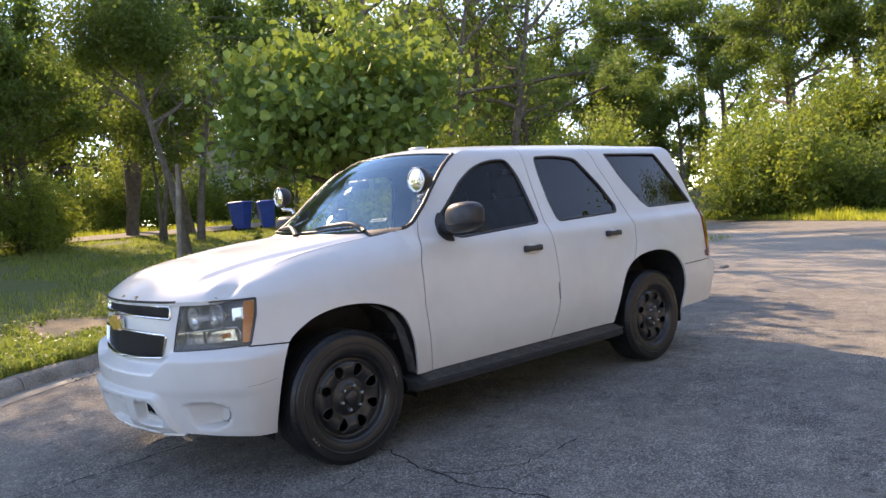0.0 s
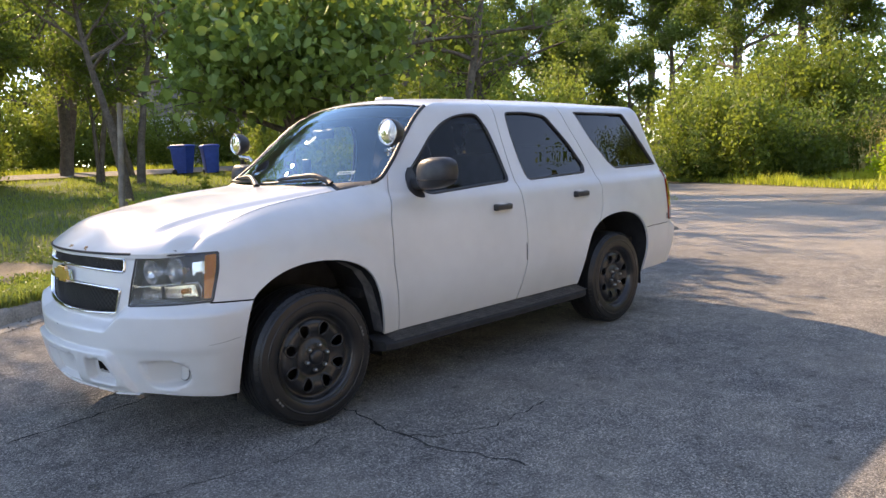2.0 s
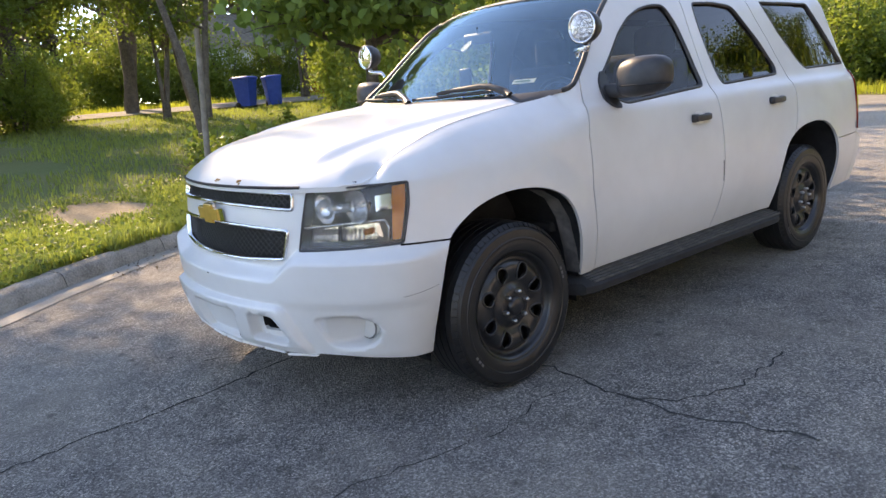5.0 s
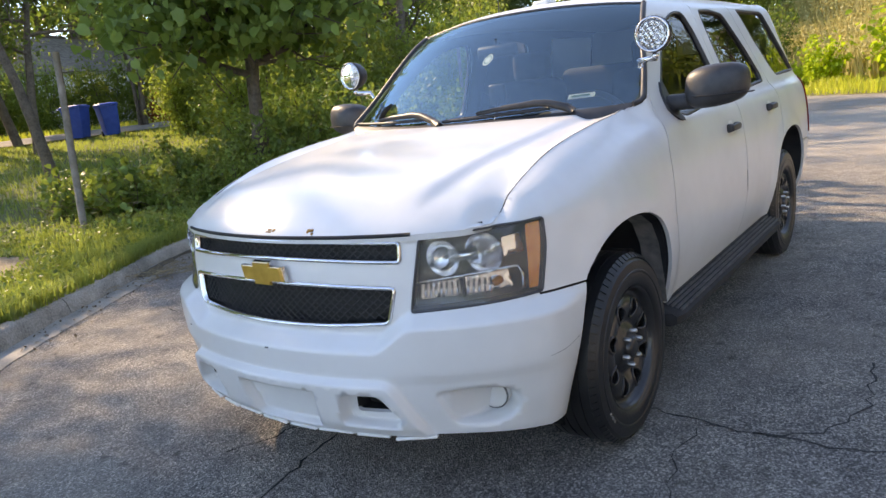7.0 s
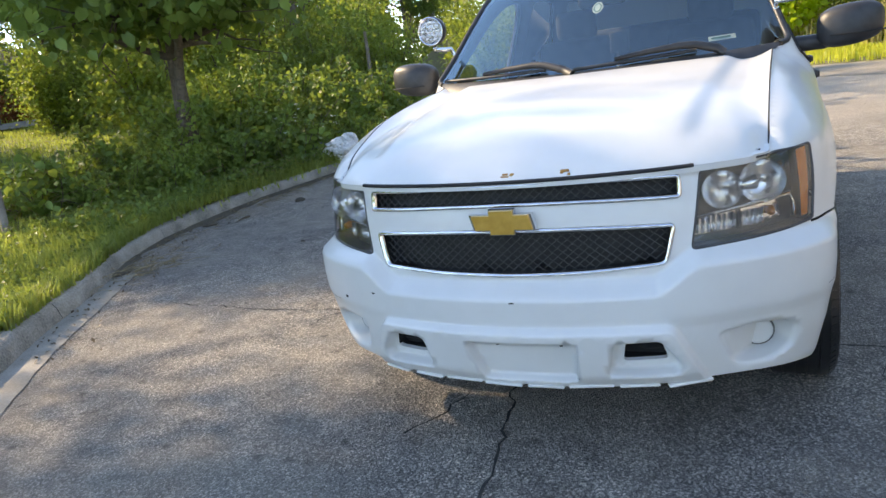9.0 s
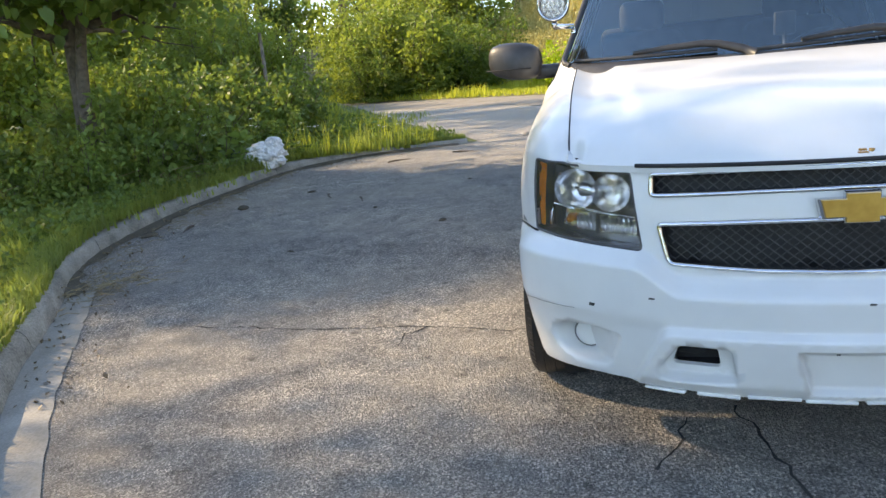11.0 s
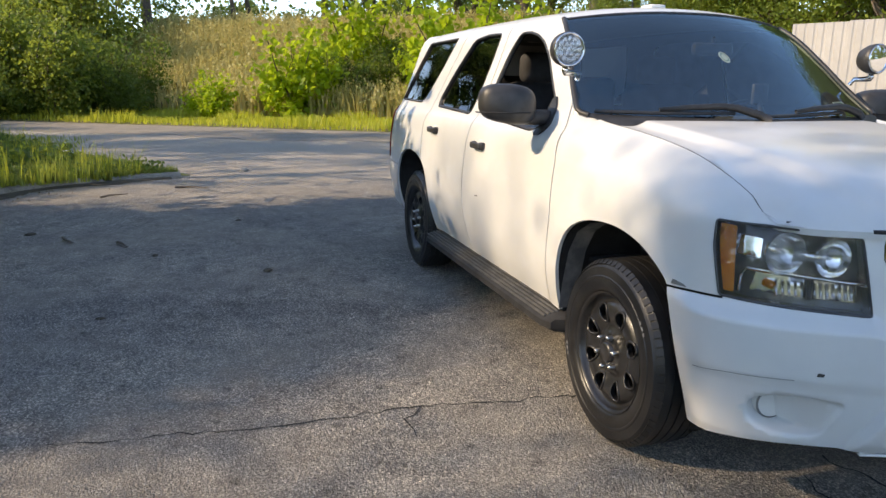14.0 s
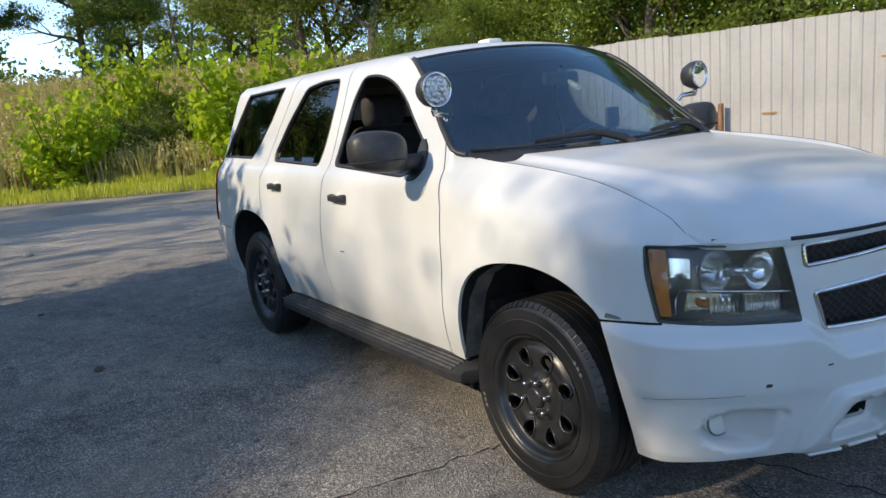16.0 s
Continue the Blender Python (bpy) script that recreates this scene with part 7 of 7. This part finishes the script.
# pale sandy shoulder between yard and verge
rows = []
for d in (-3.4, -2.2, -0.8, 0.5):
    rows.append([(-17.3 - 0.865 * (d + w) + 0.5 * e, 0.5 * (d + w) + 0.865 * e, 0.006) for e in np.arange(-28, 40, 0.5) for w in [0.9 * noise.noise((e * 0.33, d, 2)) * (d < 0)]])
tagged(part("shoulder", Geo().grid(rows), GRAVEL), "pale sandy gravel edge of the yard", "gravel", kind="structure")
rows = []
for y in (-23.9, -22.6, -21.3):
    rows.append([(x, y + 0.15 * noise.noise((x * 0.4, y, 0)), lawn_z(x, y) + 0.06) for x in np.arange(-34, 14, 1.0)])
tagged(part("driveway", Geo().grid(rows), GRAVEL), "pale gravel drive across the lawn", "driveway", kind="structure")
rows = []
for i in range(6):
    row = []
    for j in range(25):
        w = (i / 5) * (1 + 0.28 * noise.noise((math.cos(j * 0.2618) * 1.5, math.sin(j * 0.2618) * 1.5, 3)))
        x, y = 1.25 + 0.78 * w * math.cos(j * 0.2618), -6.1 + 0.98 * w * math.sin(j * 0.2618)
        row.append((x, y, lawn_z(x, y) + 0.008 - 0.03 * (i == 5)))
    rows.append(row)
tagged(part("bare_earth", Geo().grid(rows), BAREEARTH), "bare pale earth patch in the lawn", "earth", kind="structure")


def gutter_dirt():
    # dark soil washed along the kerb
    rows = []
    for i in range(60, len(KL) - 2):
        p, q = KL[i], KN[i]
        w = max(0.02, 0.11 + 0.16 * noise.noise((p.x * 1.7, p.y * 1.7, 4)) + 0.07 * noise.noise((p.x * 6, p.y * 6, 2)))
        rows.append([(p.x - q.x * o, p.y - q.y * o, z) for o, z in ((-0.01, 0.03), (w * 0.4, 0.022), (w, 0.0035))])
    tagged(part("gutter_dirt", Geo().grid(rows), DIRT), "dark soil washed into the gutter", "dirt", kind="structure")


gutter_dirt()


def litter():
    rng = random.Random(5)
    g = Geo()
    for k in range(260):
        i = rng.uniform(0, 1)
        if k < 110:
            x, y = 0.25 + rng.gauss(0, 0.22), -4.15 + rng.gauss(0, 0.16)
        else:
            t = rng.uniform(0, 1)
            x, y = -0.3 - 5.0 * t, -4.65 - 0.42 * math.sin(min(1, t * 1.6) * 1.5) + rng.gauss(0, 0.12)
        a, ln = rng.uniform(0, 3.14), rng.uniform(0.05, 0.22)
        z = 0.012 + rng.uniform(0, 0.06) * (k < 110)
        g.tube([(x, y, z), (x + ln * 0.5 * math.cos(a), y + ln * 0.5 * math.sin(a), z + rng.uniform(0, 0.03)), (x + ln * math.cos(a + 0.3), y + ln * math.sin(a + 0.3), z)], 0.0025, 4, False)
    tagged(part("dry_litter", g, STRAW), "dry twigs and grass swept into the gutter", "litter", kind="stuff")
    rngn = np.random.default_rng(6)
    n = 420
    k = rngn.integers(40, len(KL) - 2, n)
    a, q = np.array([tuple(p) for p in KL]), np.array([tuple(p) for p in KN])
    xy = a[k] - q[k] * np.abs(rngn.normal(0.0, 0.24, n))[:, None]
    tagged(new("fallen_leaves", leaf_mesh("fallen_leaves", np.column_stack([xy, np.full(n, 0.018)]), 0.03, rngn, LITTER, 0, 0.6, 6)), "small brown leaves lying along the gutter", "litter", kind="stuff")
    # loose grit over the road
    g = Geo()
    for k in range(6500):
        if k < 1600:
            i = rng.randrange(40, len(KL) - 1)
            d = abs(rng.gauss(0, 0.35)) + 0.03
            x, y = KL[i].x - KN[i].x * d + rng.gauss(0, 0.06), KL[i].y - KN[i].y * d + rng.gauss(0, 0.06)
        else:
            x, y = (rng.uniform(-16, 4), rng.uniform(-4.5, 6)) if k < 3000 else (rng.uniform(-5, 4), rng.uniform(-4.4, 3))
            if y < -4.6 + 0.62 * max(0.0, x):
                continue
        r = rng.uniform(0.003, 0.009) * (1 + 0.8 * (x < -7))
        vs = [(x + r * rng.uniform(0.6, 1.2) * c, y + r * rng.uniform(0.6, 1.2) * s, 0.001) for c, s in ((1, 0), (0, 1), (-1, 0), (0, -1))] + [(x, y, r)]
        g.add(vs, [(0, 1, 4), (1, 2, 4), (2, 3, 4), (3, 0, 4)])
    tagged(part("loose_grit", g, GRAVEL, None, "", False), "loose grit and small stones on the asphalt", "gravel", kind="stuff")
    leafob = part("dead_leaf", Geo().grid([[(0.22 + 0.05 * i, -4.12 + 0.035 * j, 0.03 + 0.012 * abs(j - 1) + 0.008 * i) for j in range(3)] for i in range(4)]), STRAW)
    tagged(leafob, "curled pale dead leaf in the gutter", "leaf")
    st = part("pale_stone", Geo().lathe([(0, 0.05), (0.05, 0.045), (0.09, 0.02), (0.09, 0.0), (0, 0)], 9, Matrix.Translation((-7.8, -1.95, 0)) @ Matrix.Diagonal((1.2, 0.8, 1, 1))), CONCRETE)
    tagged(st, "small pale stone on the road", "stone")


litter()


def road_bits():
    """Sticks and clods on the road."""
    rng = random.Random(12)
    for x, y, a, ln in ((-3.04, -3.71, 0.4, 0.26), (-2.74, -3.22, 0.3, 0.22), (-6.1, -2.9, 1.2, 0.45), (-5.4, -3.7, 2.2, 0.34), (-1.7, -4.6, 0.2, 0.3)):
        pts = [(x + ln * f * math.cos(a) + rng.gauss(0, 0.012), y + ln * f * math.sin(a) + rng.gauss(0, 0.012), 0.014 + 0.008 * math.sin(3 * f)) for f in (0, 0.3, 0.6, 1)]
        tagged(part("twig", Geo().tube(pts, [0.011, 0.012, 0.009, 0.005], 6), BARK), "dark broken twig lying on the asphalt", "twig", "twigs on the road")
    for x, y, r in ((-3.30, -4.01, 0.045), (-1.36, -4.86, 0.07), (-2.51, -4.48, 0.08), (-1.50, -2.07, 0.04), (-3.6, -2.2, 0.03), (-2.2, -2.9, 0.03), (-0.6, -3.1, 0.025)):
        prof = [(0, 0.55), (0.5, 0.5), (0.85, 0.25), (1.0, 0.05), (0.9, -0.05)]
        g = Geo().lathe([(a * r, b * r) for a, b in prof], 11)
        m = Matrix.Translation((x, y, 0.004)) @ Matrix.Rotation(rng.uniform(0, 6), 4, "Z") @ Matrix.Diagonal((1.3, 0.8, 0.7, 1))
        g.moved(m)
        tagged(part("earth_clod", g, DIRT), "small dark clod of earth on the asphalt", "clod", "clods on the road")


road_bits()


def wheelie_bin(m, label):
    b = thing("wheelie_bin", label, "bin", "bins by the drive")
    def ring(w, d, z, r=0.05):
        return [(x, y, z) for x, y in rounded([(-w / 2, -d / 2), (w / 2, -d / 2), (w / 2, d / 2), (-w / 2, d / 2)], r, 3)]
    rows = [ring(0.42, 0.46, 0.05), ring(0.44, 0.5, 0.12), ring(0.56, 0.66, 0.92), ring(0.60, 0.70, 0.93), ring(0.60, 0.70, 0.98), ring(0.56, 0.66, 0.985)]
    n = len(rows[0])
    g = Geo().add([p for r in rows for p in r], [(k * n + i, k * n + (i + 1) % n, (k + 1) * n + (i + 1) % n, (k + 1) * n + i) for k in range(5) for i in range(n)] + [tuple(reversed(range(n)))])
    body = part("body", g, BLUEBIN, b)
    sharp(body, 40)
    g = Geo()
    rows = [ring(0.62, 0.73, 0.985, 0.06), ring(0.62, 0.73, 1.01, 0.06), ring(0.52, 0.6, 1.05, 0.06), ring(0.2, 0.25, 1.065, 0.05)]
    g.add([p for r in rows for p in r], [(k * n + i, k * n + (i + 1) % n, (k + 1) * n + (i + 1) % n, (k + 1) * n + i) for k in range(3) for i in range(n)] + [tuple(range(3 * n, 4 * n)), tuple(reversed(range(n)))])
    part("lid", g, BLUEBIN, b)
    part("handle", Geo().tube([(-0.25, -0.40, 0.95), (-0.25, -0.43, 0.98), (0.25, -0.43, 0.98), (0.25, -0.40, 0.95)], 0.016, 8), BLUEBIN, b)
    for s in (1, -1):
        part("wheel", Geo().lathe([(0.02, -0.03), (0.09, -0.03), (0.10, -0.015), (0.10, 0.015), (0.09, 0.03), (0.02, 0.03)], 20, Matrix.Translation((0.23 * s, -0.22, 0.10)) @ Matrix.Rotation(radians(90), 4, "Y")), RUBBER, b)
    b.matrix_world = m
    return b


wheelie_bin(pose(-8.04, -20.9, lawn_z(-8.04, -20.9) + 0.01, 0, 0, 30), "blue plastic wheelie bin with a closed lid")
wheelie_bin(pose(-8.97, -20.65, lawn_z(-8.97, -20.65) + 0.01, 0, 2, -15), "blue wheelie bin beside another, lid closed")


def post(name, label, x, y, h, r, lean, material, square=False):
    z = ground_z(x, y)
    g = Geo().tube([(0, 0, -0.3), (0.002, 0, h * 0.4), (0.0, 0.004, h * 0.8), (0, 0, h)], [r, r * 0.98, r * 0.95, r * 0.9], 4 if square else 9)
    ob = part(name, g, material)
    ob.matrix_world = Matrix.Translation((x, y, z)) @ Matrix.Rotation(radians(lean[0]), 4, "X") @ Matrix.Rotation(radians(lean[1]), 4, "Y")
    return tagged(ob, label, "post")


post("wooden_post", "weathered grey wooden post leaning in the lawn", -0.49, -6.96, 2.15, 0.045, (3, -5), WOODPOST)
post("wooden_stake", "leaning weathered stake among the shrubs", -9.8, -7.45, 2.0, 0.04, (3, -6), WOODPOST)


def trash_bag():
    b = thing("rubbish_bag", "torn white plastic rubbish bag lying on the verge", "bag")
    for nm, c, s, m, seed in (("bag", (-0.05, 0.12, 0.19), (0.28, 0.30, 0.20), BAG, 1), ("bag_tail", (-0.12, 0.26, 0.34), (0.14, 0.13, 0.13), BAG, 2), ("printed_wrap", (0.16, -0.20, 0.18), (0.20, 0.20, 0.15), BAGDARK, 3), ("paper", (0.34, -0.16, 0.12), (0.12, 0.16, 0.06), BAG, 4)):
        bm = bmesh.new()
        bmesh.ops.create_icosphere(bm, subdivisions=4, radius=1.0)
        for v in bm.verts:
            p = v.co.copy()
            k = 1 + 0.42 * noise.noise(p * 1.7 + Vector((seed * 7, 0, 0))) + 0.40 * abs(noise.noise(p * 3.4 + Vector((0, seed * 5, 0)))) - 0.16 * abs(noise.noise(p * 6.5))
            v.co = Vector((p.x * s[0] * k + c[0], p.y * s[1] * k + c[1], max(p.z * s[2] * k + c[2], 0.0)))
        bm.verts.index_update()
        part(nm, Geo().add([v.co for v in bm.verts], [[v.index for v in f.verts] for f in bm.faces]), m, b, smooth=False)
        bm.free()
    b.matrix_world = pose(-4.84, -5.40, lawn_z(-4.84, -5.40) - 0.02, 0, 0, -20) @ Matrix.Scale(0.88, 4)


trash_bag()


def wild_carrot(x, y, h, seed):
    """Tall stalk with pale flower heads."""
    rng = random.Random(seed)
    z = lawn_z(x, y)
    t = thing("flowering_weed", "tall green weed with small pale flower heads", "weed", "flowering weeds")
    g = Geo()
    for k in range(4):
        a = rng.uniform(0, 6.28)
        tip = Vector((0.22 * math.cos(a) * rng.uniform(0.3, 1), 0.22 * math.sin(a) * rng.uniform(0.3, 1), h * rng.uniform(0.65, 1.0)))
        g.tube([(0, 0, -0.05), tip * 0.5 + Vector((0, 0, 0.05)), tip], [0.006, 0.005, 0.003], 5)
        hd = Geo()
        for j in range(9):
            c = tip + Vector((rng.gauss(0, 0.02), rng.gauss(0, 0.02), rng.uniform(0, 0.012)))
            hd.lathe([(0, 0.004), (0.010, 0.0)], 5, Matrix.Translation(c))
        tagged(part("flower_head", hd, WHITEPL, t, "pale flower heads"), kind="stuff")
    part("stalk", g, GRASS, t)
    t.location = (x, y, z)


for k, (x, y, h) in enumerate(((-4.9, -5.9, 0.85), (-4.4, -6.0, 0.9), (-5.3, -5.75, 0.7), (-5.0, -6.2, 1.0), (-6.3, -5.3, 0.6), (-4.2, -5.85, 0.6), (-7.3, -4.2, 0.5), (-8.2, -4.3, 0.55))):
    wild_carrot(x, y, h, k)


def metal_fence():
    top = thing("metal_fence", "tall off-white ribbed sheet metal fence", "fence", kind="structure")
    w, h = 0.92, 2.42
    prof, k = [], 6
    for i in range(k):
        x = w * i / k
        prof += [(x, 0), (x + 0.045, 0), (x + 0.062, 0.012), (x + 0.092, 0.012), (x + 0.109, 0)]
    prof.append((w + 0.004, 0))
    g = Geo().grid([[(x, y, z) for x, y in prof] for z in (-0.05, 0.8, 1.6, h)])
    g.grid([[(x, y + 0.003, z) for x, y in prof] for z in (-0.05, h)])
    first = part("sheet", g, SHEET, top)
    sharp(first, 20)
    d = Vector((0.942, 0.337, 0))
    for i in range(30):
        ob = first if i == 0 else new("sheet", first.data)
        ob.parent = top
        p = Vector((-6.4, 6.92, 0)) + d * w * i
        ob.location = (p.x, p.y, 0.015 * math.sin(i * 2.1))
        ob.rotation_euler = (radians(0.3 * math.sin(i * 1.7)), 0, math.atan2(d.y, d.x))
    for z in (0.5, 1.9):
        part("rail", Geo().tube([Vector((-6.4, 6.99, z)), Vector((-6.4, 6.99, z)) + d * w * 30], 0.03, 6), RUSTY, top)
    for x, z, l in ((3.3, 1.05, 0.22), (4.9, 1.75, 0.12), (6.0, 0.9, 0.3)):
        p = Vector((-6.4, 6.92, 0)) + d * x
        part("rust_stain", Geo().add([p + d * t + Vector((0.0, -0.012, zz)) for t, zz in ((0, z), (l, z + 0.01), (l, z + 0.035), (0, z + 0.03))], [(0, 1, 2, 3)]), RUST, top)
    boards = thing("board_panel", "low weathered board panel leaning on the metal fence", "panel")
    for i in range(6):
        p = Vector((-6.4, 6.80, 0)) + d * (1.75 + 0.165 * i)
        part("board", Geo().box((p.x, p.y, 0.61), (0.155, 0.022, 1.22), 0.004, 1, Matrix.Rotation(math.atan2(d.y, d.x), 4, "Z")), WOODPOST, boards)
    p = Vector((-6.4, 6.78, 0)) + d * 2.75
    post_ob = part("rusty_post", Geo().box((p.x, p.y, 0.62), (0.07, 0.07, 1.30), 0.006, 1), RUSTY)
    tagged(post_ob, "rusty square steel post beside the boards", "post")


metal_fence()


def house():
    h = thing("house", "pale far house with a grey roof behind the trees", "house")
    part("wall", Geo().box((0, 0, 1.5), (9, 6, 3.0), 0.02, 1), WHITEPL, h)
    part("roof", Geo().add([(-4.9, -3.4, 2.9), (4.9, -3.4, 2.9), (4.9, 3.4, 2.9), (-4.9, 3.4, 2.9), (-4.6, 0, 4.9), (4.6, 0, 4.9)], [(0, 1, 5, 4), (2, 3, 4, 5), (1, 2, 5), (3, 0, 4), (3, 2, 1, 0)]), WOODPOST, h, "grey shingle roof", smooth=False)
    for x in (-2.8, 0.2, 2.8):
        wv = part("window", Geo().box((x, 3.02, 1.7), (1.1, 0.08, 1.2), 0.01, 1), PLASTIC, h)
        part("frame", Geo().box((x, 3.05, 1.06), (1.3, 0.12, 0.08), 0.01, 1).box((x, 3.05, 2.34), (1.3, 0.12, 0.08), 0.01, 1), WHITEPL, wv)
    h.matrix_world = pose(-18, -37.5, 1.2, 0, 0, 18)


house()
for k, (a, b, sag) in enumerate((((-52, -6, 10.5), (14, -30, 10.0), 1.2), ((-52, -6.6, 9.9), (14, -30.6, 9.4), 1.2))):
    pts = [Vector(a).lerp(Vector(b), t) - Vector((0, 0, sag * 4 * t * (1 - t))) for t in np.linspace(0, 1, 25)]
    tagged(part("overhead_cable", Geo().tube(pts, 0.014, 5), PLASTIC), "thin dark overhead cable", "cable", "overhead cables")
for x, y, z in ((-52, -6.3, 0), (14, -30.3, 1.0)):
    p = thing("utility_pole", "tall wooden utility pole carrying cables", "pole", "utility poles")
    part("shaft", Geo().tube([(x, y, z - 0.4), (x, y, 10.9)], [0.16, 0.11], 10), WOODPOST, p)
    part("crossarm", Geo().box((x, y, 10.2), (0.12, 1.6, 0.12), 0.01, 1), WOODPOST, p)
